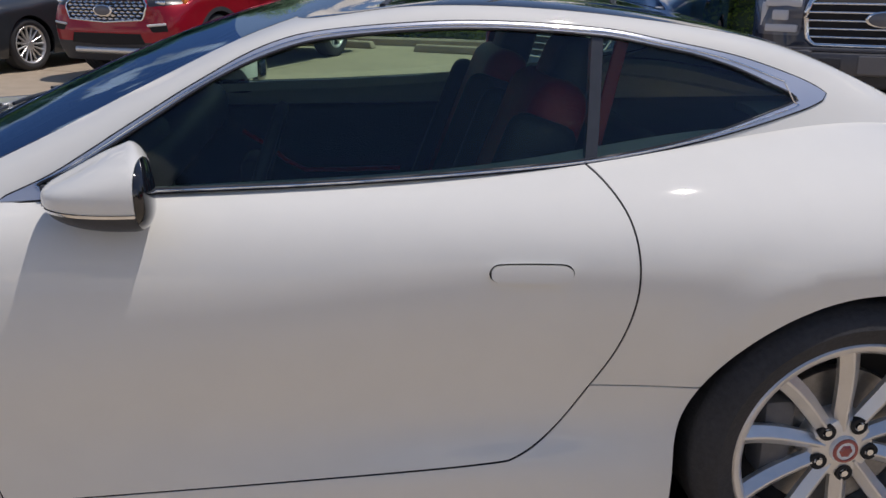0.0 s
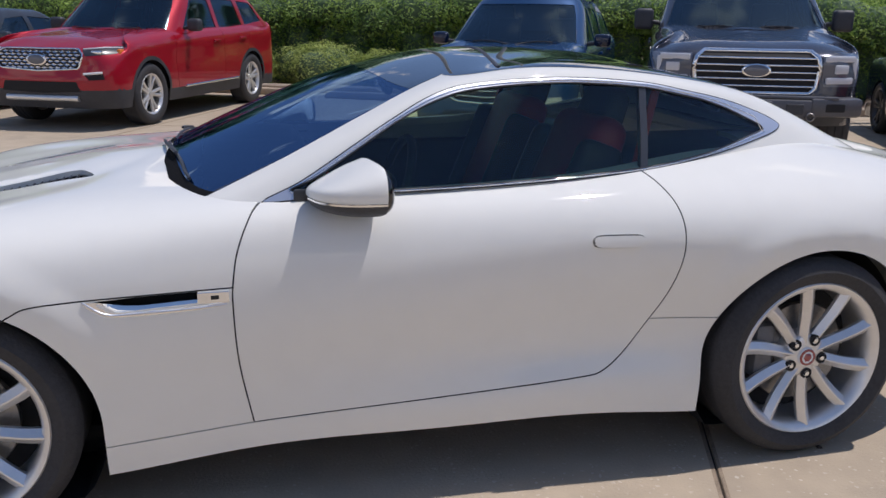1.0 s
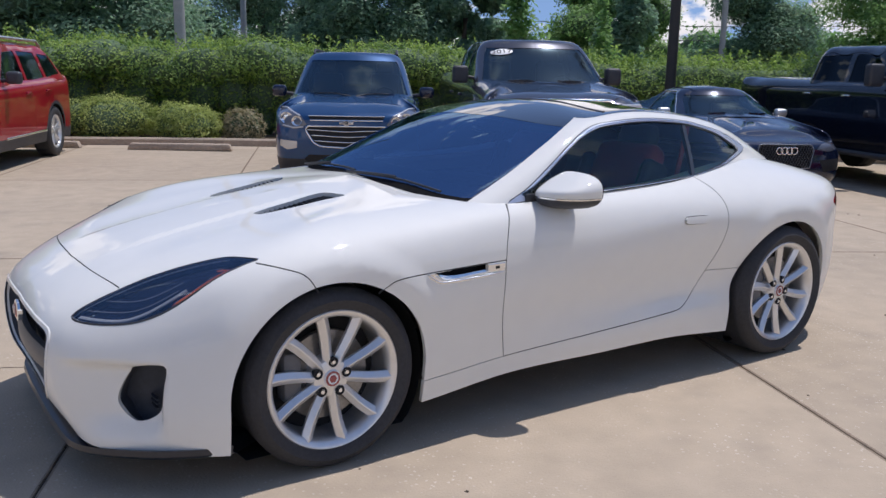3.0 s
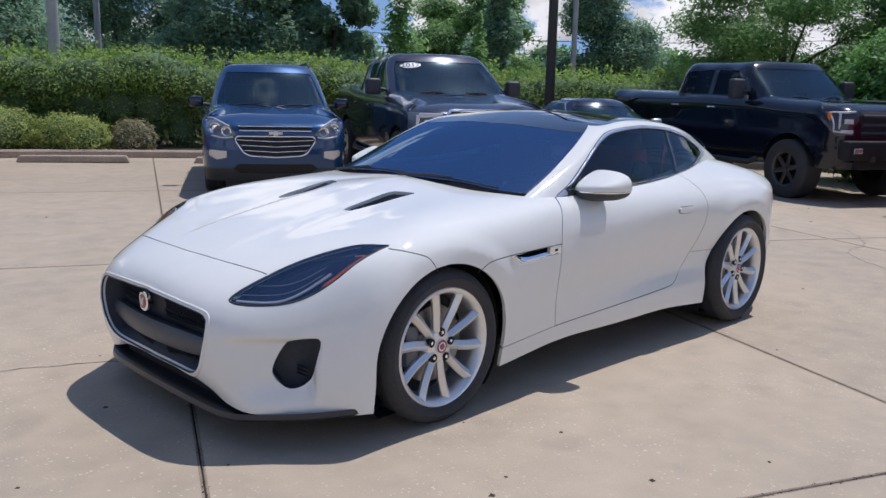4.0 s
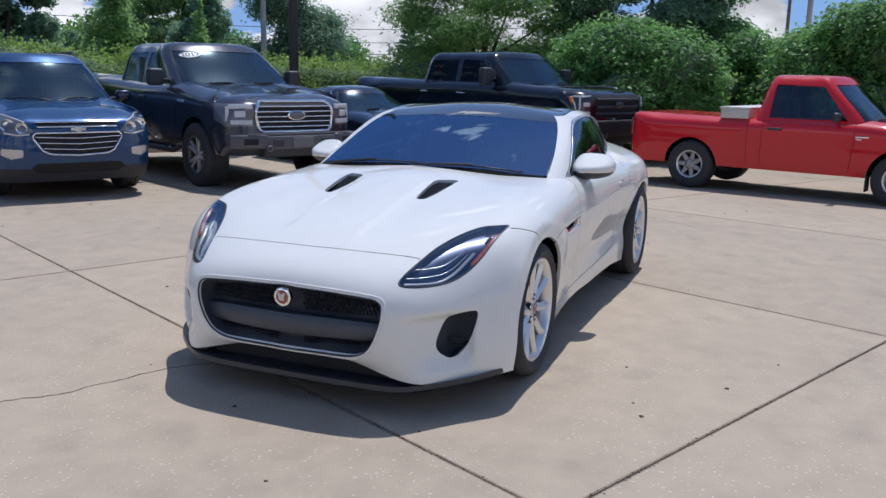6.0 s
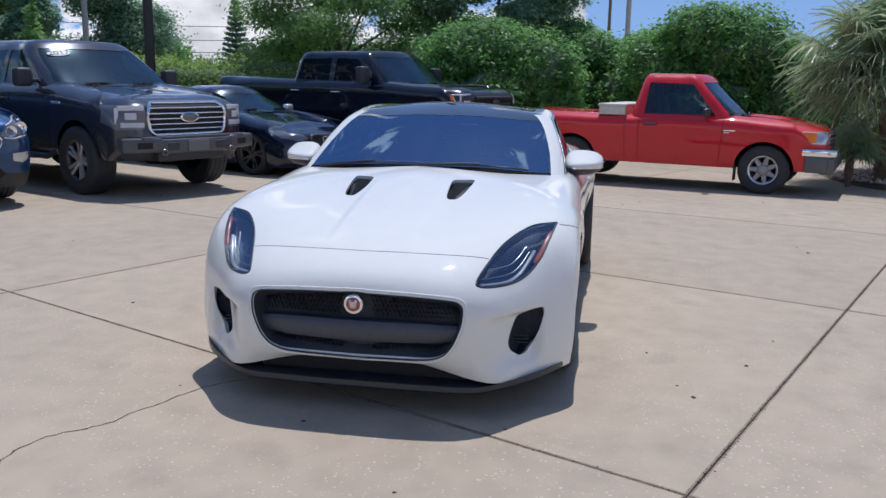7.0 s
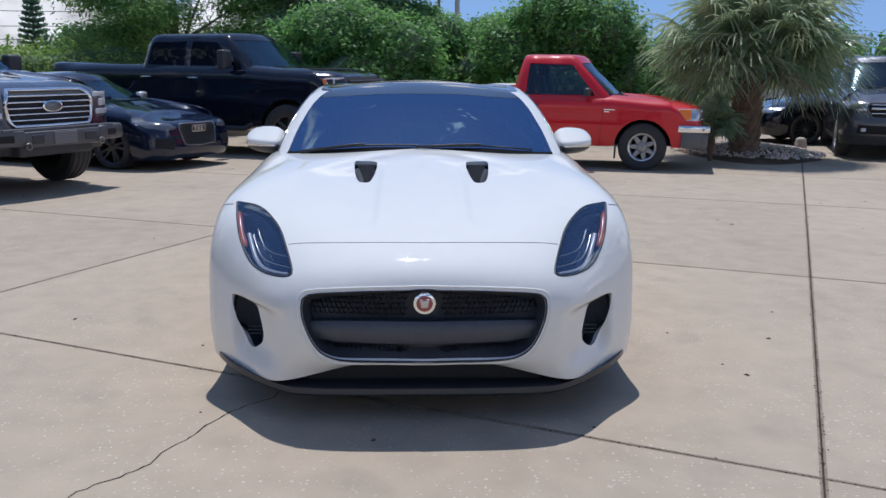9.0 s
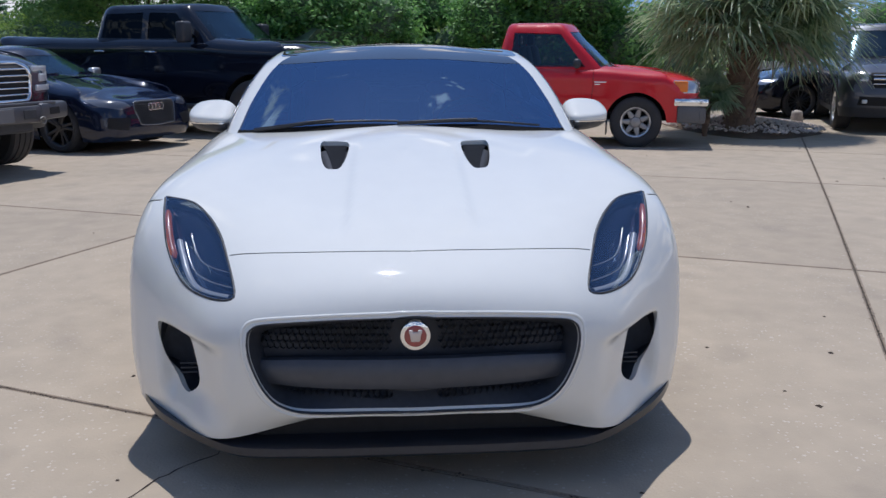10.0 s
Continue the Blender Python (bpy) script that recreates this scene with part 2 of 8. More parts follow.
def tube(pts, r, n=8, close=False, flat=None):
    """A round rod along points; r may be one radius or one for each point."""
    bm = bmesh.new()
    pts = [Vector(p) for p in pts]
    rs = r if isinstance(r, (list, tuple)) else [r] * len(pts)
    rows = []
    for i, p in enumerate(pts):
        a, b = pts[i - 1] if i or close else p, pts[(i + 1) % len(pts)] if i < len(pts) - 1 or close else p
        d = (b - a).normalized()
        side = d.cross(Vector((0, 0, 1)))
        side = side.normalized() if side.length > 1e-4 else Vector((1, 0, 0))
        up = side.cross(d)
        f = flat or 1.0
        rows.append([bm.verts.new(p + rs[i] * (math.cos(2 * math.pi * k / n) * side + f * math.sin(2 * math.pi * k / n) * up)) for k in range(n)])
    m = len(rows)
    for i in range(m if close else m - 1):
        a, b = rows[i], rows[(i + 1) % m]
        for k in range(n):
            bm.faces.new((a[k], a[(k + 1) % n], b[(k + 1) % n], b[k]))
    if not close:
        bm.faces.new(rows[0][::-1])
        bm.faces.new(rows[-1])
    bmesh.ops.recalc_face_normals(bm, faces=list(bm.faces))
    return bm


def join(*bms):
    out = bmesh.new()
    for b in bms:
        me = bpy.data.meshes.new("tmp")
        b.to_mesh(me)
        b.free()
        out.from_mesh(me)
        bpy.data.meshes.remove(me)
    return out


def flat_text(text, size, depth=0.002):
    """Lettering in the built-in font as a bmesh in the xy plane, centred."""
    cu = bpy.data.curves.new("lettering", "FONT")
    cu.body, cu.size, cu.extrude, cu.align_x, cu.align_y = text, size, depth, "CENTER", "CENTER"
    ob = new("lettering", cu)
    me = bpy.data.meshes.new_from_object(ob.evaluated_get(bpy.context.evaluated_depsgraph_get()))
    bpy.data.objects.remove(ob)
    bpy.data.curves.remove(cu)
    bm = bmesh.new()
    bm.from_mesh(me)
    bpy.data.meshes.remove(me)
    return bm


def inpoly(p, poly):
    """Which of the points lie inside a closed outline."""
    p, q = np.asarray(p, float), np.asarray(poly, float)
    x, y = p[:, 0][:, None], p[:, 1][:, None]
    x0, y0, x1, y1 = q[:, 0], q[:, 1], np.roll(q[:, 0], -1), np.roll(q[:, 1], -1)
    hit = ((y0 > y) != (y1 > y)) & (x < (x1 - x0) * (y - y0) / np.where(y1 == y0, 1e-12, y1 - y0) + x0)
    return hit.sum(1) % 2 == 1


def dline(p, line):
    """Distance of points from an open polyline."""
    p, q = np.asarray(p, float), np.asarray(line, float)
    best = np.full(len(p), 1e9)
    for a, b in zip(q[:-1], q[1:]):
        d = b - a
        t = np.clip(((p - a) @ d) / max(d @ d, 1e-12), 0, 1)
        best = np.minimum(best, np.hypot(*(p - a - t[:, None] * d).T))
    return best


def dense(line, step=0.015, closed=False, smooth=True):
    """A polyline resampled at even steps, rounded by a Catmull-Rom curve where smooth."""
    q = np.asarray(line, float)
    if smooth:
        n = len(q)
        out = []
        for i in range(n if closed else n - 1):
            p0, p1, p2, p3 = (q[(i + k) % n] if closed else q[min(max(i + k, 0), n - 1)] for k in (-1, 0, 1, 2))
            t = np.linspace(0, 1, 12, endpoint=False)[:, None]
            out.append(0.5 * (2 * p1 + (p2 - p0) * t + (2 * p0 - 5 * p1 + 4 * p2 - p3) * t**2 + (3 * p1 - p0 - 3 * p2 + p3) * t**3))
        q = np.concatenate(out + ([q[:1]] if closed else [q[-1:]]))
    elif closed:
        q = np.concatenate([q, q[:1]])
    s = np.r_[0, np.cumsum(np.linalg.norm(np.diff(q, axis=0), axis=1))]
    n = max(2, int(s[-1] / step) + 1)
    t = np.linspace(0, s[-1], n)
    return np.stack([np.interp(t, s, q[:, k]) for k in range(q.shape[1])], 1)


def offset(line, d):
    """A planar polyline moved sideways by d."""
    q = np.asarray(line, float)
    t = np.gradient(q, axis=0)
    t /= np.linalg.norm(t, axis=1)[:, None] + 1e-12
    return q + d * np.stack([-t[:, 1], t[:, 0]], 1)


class Surf:
    """A smooth skin over half a vehicle through rows of guide sections; the first and last section and the last row lie on y = 0."""

    def __init__(self, net, dent=None):
        c = np.array(net, float)
        flip_y = np.array([1, -1, 1])
        c = np.concatenate([c[1:2] * flip_y, c, c[-2:-1] * flip_y])
        c = np.concatenate([c, c[:, -2:-1] * flip_y], 1)
        self.c, self.dent = c, dent
        self.ku = np.r_[0, np.cumsum(np.linalg.norm(np.diff(c[:, : c.shape[1] - 3], axis=0), axis=2).mean(1) + 0.02)]
        self.kv = np.r_[0, np.cumsum(np.linalg.norm(np.diff(c, axis=1), axis=2).mean(0) + 0.01)]
        self.mu, self.mv = self.second(self.ku), self.second(self.kv)
        self.u0, self.u1, self.v0, self.v1 = self.ku[1], self.ku[-2], self.kv[0], self.kv[-2]
        gu, gv = np.meshgrid(np.linspace(self.u0, self.u1, 320), np.linspace(self.v0, self.v1, 110), indexing="ij")
        self.gu, self.gv = gu.ravel(), gv.ravel()
        self.gp = self.at(self.gu, self.gv)

    @staticmethod
    def second(k):
        n, h = len(k), np.diff(k)
        a, b = np.eye(n), np.zeros((n, n))
        for i in range(1, n - 1):
            a[i, i - 1 : i + 2] = h[i - 1] / 6, (h[i - 1] + h[i]) / 3, h[i] / 6
            b[i, i - 1 : i + 2] = 1 / h[i - 1], -1 / h[i - 1] - 1 / h[i], 1 / h[i]
        return np.linalg.solve(a, b)

    @staticmethod
    def weights(t, k, m):
        i = np.clip(np.searchsorted(k, t) - 1, 0, len(k) - 2)
        h = k[i + 1] - k[i]
        a, b = (k[i + 1] - t) / h, (t - k[i]) / h
        w = ((a**3 - a) * h**2 / 6)[:, None] * m[i] + ((b**3 - b) * h**2 / 6)[:, None] * m[i + 1]
        r = np.arange(len(t))
        w[r, i] += a
        w[r, i + 1] += b
        return w

    def U(self, i):
        return float(np.interp(i + 1, range(len(self.ku)), self.ku))

    def V(self, j):
        return float(np.interp(j, range(len(self.kv)), self.kv))

    def at(self, u, v):
        u, v = np.atleast_1d(u).astype(float), np.atleast_1d(v).astype(float)
        wu, wv = self.weights(u, self.ku, self.mu), self.weights(v, self.kv, self.mv)
        p = np.einsum("nik,ni->nk", np.einsum("nj,ijk->nik", wv, self.c), wu)
        return self.dent(p) if self.dent else p

    def normal(self, u, v):
        e = 1e-4
        du = self.at(np.asarray(u) + e, v) - self.at(np.asarray(u) - e, v)
        dv = self.at(u, np.asarray(v) + e) - self.at(u, np.asarray(v) - e)
        n = np.cross(dv, du)
        return n / (np.linalg.norm(n, axis=1)[:, None] + 1e-12)

    def find(self, pts, axes=(0, 2), ok=None):
        """Where on the skin a plan, side (0, 2) or front (1, 2) drawing of points falls."""
        pts = np.asarray(pts, float)
        keep = np.ones(len(self.gu), bool) if ok is None else ok(self.gu, self.gv, self.gp)
        g, gu, gv = self.gp[keep][:, list(axes)], self.gu[keep], self.gv[keep]
        i = np.array([np.argmin(((g - p) ** 2).sum(1)) for p in pts])
        u, v = gu[i].copy(), gv[i].copy()
        for _ in range(8):
            p = self.at(u, v)[:, list(axes)]
            e = 1e-4
            ju = (self.at(u + e, v)[:, list(axes)] - p) / e
            jv = (self.at(u, v + e)[:, list(axes)] - p) / e
            r = pts - p
            det = ju[:, 0] * jv[:, 1] - ju[:, 1] * jv[:, 0]
            det = np.where(np.abs(det) < 1e-3, 1e-3, det)
            su, sv = (r[:, 0] * jv[:, 1] - r[:, 1] * jv[:, 0]) / det, (ju[:, 0] * r[:, 1] - ju[:, 1] * r[:, 0]) / det
            u, v = u + np.clip(su, -0.05, 0.05), v + np.clip(sv, -0.05, 0.05)
            u, v = np.clip(u, self.u0 - 0.03, self.u1 + 0.03), np.clip(v, self.v0 - 0.03, self.v1)
        return np.stack([u, v], 1)

    def spot(self, p, axes=(0, 2), ok=None):
        """The place and the outward normal on the skin at one point of a drawing."""
        u, v = self.find([p], axes, ok)[0]
        return Vector(self.at(u, v)[0]), Vector(self.normal([u], [v])[0])

    def panels(self, step, cuts, label):
        """Cut the skin along curves and sort its triangles: label(uv, xyz) gives a name or '' for each. Returns name -> (uv, triangles)."""
        from mathutils.geometry import delaunay_2d_cdt
        corners = [(self.u0, self.v0), (self.u1, self.v0), (self.u1, self.v1), (self.u0, self.v1)]
        lines = [dense(corners, step, True, False)] + [np.column_stack([np.clip(c[:, 0], self.u0, self.u1), np.clip(c[:, 1], self.v0, self.v1)]) for c in cuts]
        edge = np.concatenate(lines)
        gu, gv = np.meshgrid(np.arange(self.u0 + step, self.u1 - step / 2, step), np.arange(self.v0 + step, self.v1 - step / 2, step), indexing="ij")
        inner = np.stack([gu.ravel(), gv.ravel()], 1)
        cell = {}
        for p in edge:
            cell.setdefault((int(p[0] / step), int(p[1] / step)), []).append(p)
        def far(p):
            a, b = int(p[0] / step), int(p[1] / step)
            return all((p[0] - q[0]) ** 2 + (p[1] - q[1]) ** 2 > (0.45 * step) ** 2 for i in (-1, 0, 1) for j in (-1, 0, 1) for q in cell.get((a + i, b + j), ()))
        inner = np.array([p for p in inner if far(p)])
        pts, edges, n = [], [], 0
        for l in lines:
            pts.append(l)
            edges += [(n + i, n + i + 1) for i in range(len(l) - 1)]
            n += len(l)
        pts = np.concatenate(pts + [inner])
        out = delaunay_2d_cdt([Vector(p) for p in pts], edges, [], 0, 1e-6)
        uv = np.array([tuple(p) for p in out[0]])
        tri = np.array([f for f in out[2] if len(f) == 3])
        mid = uv[tri].mean(1)
        names = np.array(label(mid, self.at(mid[:, 0], mid[:, 1])))
        return {str(nm): (uv, tri[names == nm]) for nm in np.unique(names) if nm}


def skin(name, surf, piece, material, parent, side=1, label="", lift=0.0, rim=0.018, both=False):
    """A panel from a cut skin: its outer face with true normals, and a rim turned inwards along its edges. side -1 mirrors it; both joins the two halves."""
    uv, tri = piece
    used, inv = np.unique(tri, return_inverse=True)
    tri = inv.reshape(-1, 3)
    u, v = uv[used].T
    nrm = surf.normal(u, v)
    base = surf.at(u, v)
    pos = base + lift * nrm
    count = {}
    for t in tri:
        for a, b in ((t[0], t[1]), (t[1], t[2]), (t[2], t[0])):
            count.setdefault((min(a, b), max(a, b)), []).append((a, b))
    border = [e[0] for e in count.values() if len(e) == 1]
    border = [(a, b) for a, b in border if abs(base[a, 1]) > 2e-3 or abs(base[b, 1]) > 2e-3]
    verts, faces, norms = [pos], [tri], [nrm]
    if rim and border:
        ring_ids = sorted({i for e in border for i in e})
        at = {i: k for k, i in enumerate(ring_ids)}
        n0 = len(pos)
        verts += [pos[ring_ids], pos[ring_ids] - rim * nrm[ring_ids]]
        m = len(ring_ids)
        f = []
        for a, b in border:
            f += [(n0 + at[b], n0 + at[a], n0 + m + at[a]), (n0 + at[b], n0 + m + at[a], n0 + m + at[b])]
        faces.append(np.array(f))
        norms += [np.zeros((m, 3)), np.zeros((m, 3))]
    verts, faces, norms = np.concatenate(verts), np.concatenate(faces), np.concatenate(norms)
    # faces wind so that they look outwards
    a, b, c = (pos[tri[:, k]] for k in range(3))
    if (np.cross(b - a, c - a) * nrm[tri[:, 0]]).sum() < 0:
        faces = faces[:, ::-1]
    def halves(sgn):
        k = np.array([1, sgn, 1])
        return verts * k, faces if sgn > 0 else faces[:, ::-1], norms * k
    if both:
        v1, f1, n1 = halves(1)
        v2, f2, n2 = halves(-1)
        mid = np.abs(n1[:, 1]) < 2
        verts, faces, norms = np.concatenate([v1, v2]), np.concatenate([f1, f2 + len(v1)]), np.concatenate([n1, n2])
    else:
        verts, faces, norms = halves(side)
    me = bpy.data.meshes.new(name)
    me.from_pydata(verts.tolist(), [], faces.tolist())
    me.shade_smooth()
    me.normals_split_custom_set_from_vertices([tuple(x) for x in norms])
    return part(name, me, material, parent, label)

# ---- ground ----
def ground_z(x, y):
    """The concrete falls gently away behind the coupe."""
    s = x - 2.5
    return -0.017 * min(10.0, max(0.0, 0.5 * (s + math.sqrt(s * s + 1.0)) - 0.12))


def concrete(name, base, spread=0.05):
    """Broom-finished concrete: blotches, pale shell aggregate, dark pores."""
    m = mat(name, base, 0.88, vary=0.11, scale=0.55, bump=0.30, bscale=95, spread=spread, coords="Object")
    nt = m.node_tree
    b = nt.nodes["Principled BSDF"]
    src = b.inputs["Base Color"].links[0].from_socket
    tc = nt.nodes.new("ShaderNodeTexCoord")
    geo = nt.nodes.new("ShaderNodeNewGeometry")
    vor, thr, mix = nt.nodes.new("ShaderNodeTexVoronoi"), nt.nodes.new("ShaderNodeMapRange"), nt.nodes.new("ShaderNodeMix")
    vor.inputs["Scale"].default_value = 46.0
    thr.inputs["From Min"].default_value, thr.inputs["From Max"].default_value = 0.20, 0.30
    thr.inputs["To Min"].default_value, thr.inputs["To Max"].default_value = 0.36, 0.0
    patch, pthr, mul = nt.nodes.new("ShaderNodeTexNoise"), nt.nodes.new("ShaderNodeMapRange"), nt.nodes.new("ShaderNodeMath")
    patch.inputs["Scale"].default_value, patch.inputs["Detail"].default_value = 1.3, 5
    pthr.inputs["From Min"].default_value, pthr.inputs["From Max"].default_value = 0.36, 0.56
    mul.operation = "MULTIPLY"
    mix.data_type = "RGBA"
    mix.inputs[7].default_value = (0.86, 0.82, 0.73, 1)
    # only some of the cells hold a chip of shell, bent out of round
    bend, wob, some, take, both = (nt.nodes.new("ShaderNode" + k) for k in ("TexNoise", "VectorMath", "SeparateColor", "MapRange", "Math"))
    bend.inputs["Scale"].default_value = 60.0
    wob.operation, both.operation = "MULTIPLY_ADD", "MULTIPLY"
    wob.inputs[1].default_value = (0.022, 0.022, 0.022)
    take.inputs["From Min"].default_value, take.inputs["From Max"].default_value = 0.62, 0.80
    stain, sthr, dark = nt.nodes.new("ShaderNodeTexNoise"), nt.nodes.new("ShaderNodeMapRange"), nt.nodes.new("ShaderNodeMix")
    stain.inputs["Scale"].default_value, stain.inputs["Detail"].default_value = 2.3, 8
    sthr.inputs["From Min"].default_value, sthr.inputs["From Max"].default_value = 0.56, 0.78
    sthr.inputs["To Max"].default_value = 0.45
    dark.data_type = "RGBA"
    dark.inputs[7].default_value = (0.27, 0.225, 0.18, 1)
    for a, c in ((geo.outputs["Position"], bend.inputs["Vector"]), (bend.outputs["Color"], wob.inputs[0]), (geo.outputs["Position"], wob.inputs[2]), (wob.outputs[0], vor.inputs["Vector"]),
                 (vor.outputs["Color"], some.inputs[0]), (some.outputs[0], take.inputs[0]), (take.outputs[0], both.inputs[1]), (thr.outputs[0], both.inputs[0]), (geo.outputs["Position"], patch.inputs["Vector"]), (geo.outputs["Position"], stain.inputs["Vector"]),
                 (vor.outputs["Distance"], thr.inputs[0]), (patch.outputs[0], pthr.inputs[0]), (both.outputs[0], mul.inputs[0]), (pthr.outputs[0], mul.inputs[1]),
                 (stain.outputs[0], sthr.inputs[0]), (sthr.outputs[0], dark.inputs[0]), (src, dark.inputs[6]), (dark.outputs[2], mix.inputs[6]),
                 (mul.outputs[0], mix.inputs[0]), (mix.outputs[2], b.inputs["Base Color"])):
        nt.links.new(a, c)
    return m


CONCRETE = concrete("concrete", (0.445, 0.363, 0.268))
STAIN = mat("stained_concrete_edge", (0.28, 0.215, 0.155), 0.95, vary=0.35, scale=14)
JOINT = mat("joint_filler", (0.05, 0.036, 0.027), 0.95, vary=0.3, scale=20)
SOIL = mat("soil_and_grass", (0.10, 0.09, 0.05), 0.95, vary=0.35, scale=0.8, bump=0.4, bscale=20)
MULCH = mat("brown_mulch", (0.13, 0.085, 0.055), 0.95, vary=0.4, scale=4, bump=0.8, bscale=45)
CURB = mat("curb_concrete", (0.42, 0.34, 0.265), 0.9, vary=0.2, scale=3, bump=0.2, bscale=60)

gb = bmesh.new()
xs = np.r_[-400, -150, -60, -30, np.arange(-14, 24.1, 1.0), 30, 60, 150, 400]
ys = np.r_[-400, -150, -60, -30, np.arange(-14, 24.1, 1.0), 30, 60, 150, 400]
gv = [[gb.verts.new((x, y, ground_z(x, y) - 0.008)) for y in ys] for x in xs]
for i in range(len(xs) - 1):
    for j in range(len(ys) - 1):
        gb.faces.new((gv[i][j], gv[i + 1][j], gv[i + 1][j + 1], gv[i][j + 1]))
ground = tagged(part("ground", gb, JOINT, None, smooth=60), "pale tan concrete parking lot", "ground", kind="structure")

# the slabs lie askew to the coupe: b runs along one set of joints, a along the other
SA, SB = Vector((0.427, 0.904, 0)), Vector((0.904, -0.427, 0))
U_JOINTS = [-60, -35, -20.4, -17.33, -14.23, -11.13, -8.03, -4.93, -1.83, 1.27, 4.95, 8.0, 11.1, 14.2, 17.3, 20.4, 35, 60]
V_JOINTS = [-60, -35, -21.15, -16.45, -11.75, -7.05, -2.36, 2.36, 7.05, 11.5, 14.5]


def u_line(k, v):
    """Where joint k of the one set runs: they are not laid quite square."""
    return U_JOINTS[k] + (0.04 - 0.04 * v if U_JOINTS[k] == 1.27 else -0.03 * v if U_JOINTS[k] > 2 else 0.0)


def v_line(k, u):
    return V_JOINTS[k] + (-0.03 + 0.021 * u if V_JOINTS[k] == -2.36 else -0.01 * u if V_JOINTS[k] > 0 else 0.0)


def slab(i, j, gap, band):
    """One poured slab with eased, dirt-stained edges, following the fall of the ground."""
    bm = bmesh.new()
    def corner(ku, du, kv, dv):
        u, v = U_JOINTS[ku], V_JOINTS[kv]
        for _ in range(4):
            u, v = u_line(ku, v) + du, v_line(kv, u) + dv
        return np.array((u, v))
    c00, c01 = corner(i, gap[0], j, gap[2]), corner(i, gap[0], j + 1, -gap[3])
    c10, c11 = corner(i + 1, -gap[1], j, gap[2]), corner(i + 1, -gap[1], j + 1, -gap[3])
    lu, lv = U_JOINTS[i + 1] - U_JOINTS[i], V_JOINTS[j + 1] - V_JOINTS[j]
    us = [0.0, 0.003 / lu, band[0] / lu] + list(np.linspace(0, 1, max(3, int(lu / 0.8)))[1:-1]) + [1 - band[1] / lu, 1 - 0.003 / lu, 1.0]
    vs = [0.0, 0.003 / lv, band[2] / lv] + list(np.linspace(0, 1, max(3, int(lv / 0.8)))[1:-1]) + [1 - band[3] / lv, 1 - 0.003 / lv, 1.0]
    grid = []
    for a, s in enumerate(us):
        row = []
        for b, t in enumerate(vs):
            u, v = (1 - s) * ((1 - t) * c00 + t * c01) + s * ((1 - t) * c10 + t * c11)
            p = float(u) * SB + float(v) * SA
            rim = a in (0, len(us) - 1) or b in (0, len(vs) - 1)
            row.append(bm.verts.new((p.x, p.y, ground_z(p.x, p.y) - (0.003 if rim else 0.0))))
        grid.append(row)
    for a in range(len(us) - 1):
        for b in range(len(vs) - 1):
            f = bm.faces.new((grid[a][b], grid[a][b + 1], grid[a + 1][b + 1], grid[a + 1][b]))
            f.material_index = 1 if a in (0, 1, len(us) - 3, len(us) - 2) or b in (0, 1, len(vs) - 3, len(vs) - 2) else 0
    loop = [grid[k][0] for k in range(len(us))] + grid[-1][1:] + [grid[k][-1] for k in range(len(us) - 2, -1, -1)] + grid[0][-2:0:-1]
    low = [bm.verts.new(v.co - Vector((0, 0, 0.015))) for v in loop]
    for k in range(len(loop)):
        bm.faces.new((loop[k], loop[(k + 1) % len(loop)], low[(k + 1) % len(loop)], low[k]))
    bmesh.ops.recalc_face_normals(bm, faces=list(bm.faces))
    return bm


rs = random.Random(5)
NEARJ = -1.83
for i in range(len(U_JOINTS) - 1):
    for j in range(len(V_JOINTS) - 1):
        near = (U_JOINTS[i] == NEARJ, U_JOINTS[i + 1] == NEARJ, V_JOINTS[j] == -2.36, V_JOINTS[j + 1] == -2.36)
        gaps, bands = [0.0035 if n else 0.004 for n in near], [0.010 if n else 0.014 for n in near]
        part("slab", slab(i, j, gaps, bands), CONCRETE, ground, smooth=30).data.materials.append(STAIN)
# open ground beyond the lot
verge = bmesh.new()
for (u0, u1, v0, v1) in ((-60, 60, 14.5, 300), (60, 300, -60, 14.5)):
    c = [u * SB + v * SA for u, v in ((u0, v0), (u0, v1), (u1, v1), (u1, v0))]
    verge.faces.new([verge.verts.new((p.x, p.y, -0.165)) for p in c])
tagged(part("verge", verge, SOIL, None), "rough green verge beyond the lot", "ground", kind="structure")


def crack(pts, width, seed):
    """A wandering crack as a thin dark furrow on the concrete."""
    r = random.Random(seed)
    line = dense(pts, 0.03)
    bm = bmesh.new()
    rows = []
    off = 0.0
    for k, (x, y) in enumerate(line):
        off = 0.7 * off + r.uniform(-0.012, 0.012)
        w = width * r.uniform(0.35, 1.2) * (0.4 if k < 2 or k > len(line) - 3 else 1)
        d = line[min(k + 1, len(line) - 1)] - line[max(k - 1, 0)]
        n = Vector((-d[1], d[0], 0)).normalized()
        c = Vector((x, y, ground_z(x, y))) + off * n
        rows.append([bm.verts.new(c - w * n + Vector((0, 0, 0.0015))), bm.verts.new(c + Vector((0, 0, 0.0022))), bm.verts.new(c + w * n + Vector((0, 0, 0.0015)))])
    for a, b in zip(rows[:-1], rows[1:]):
        for k in range(2):
            bm.faces.new((a[k], a[k + 1], b[k + 1], b[k]))
    return bm


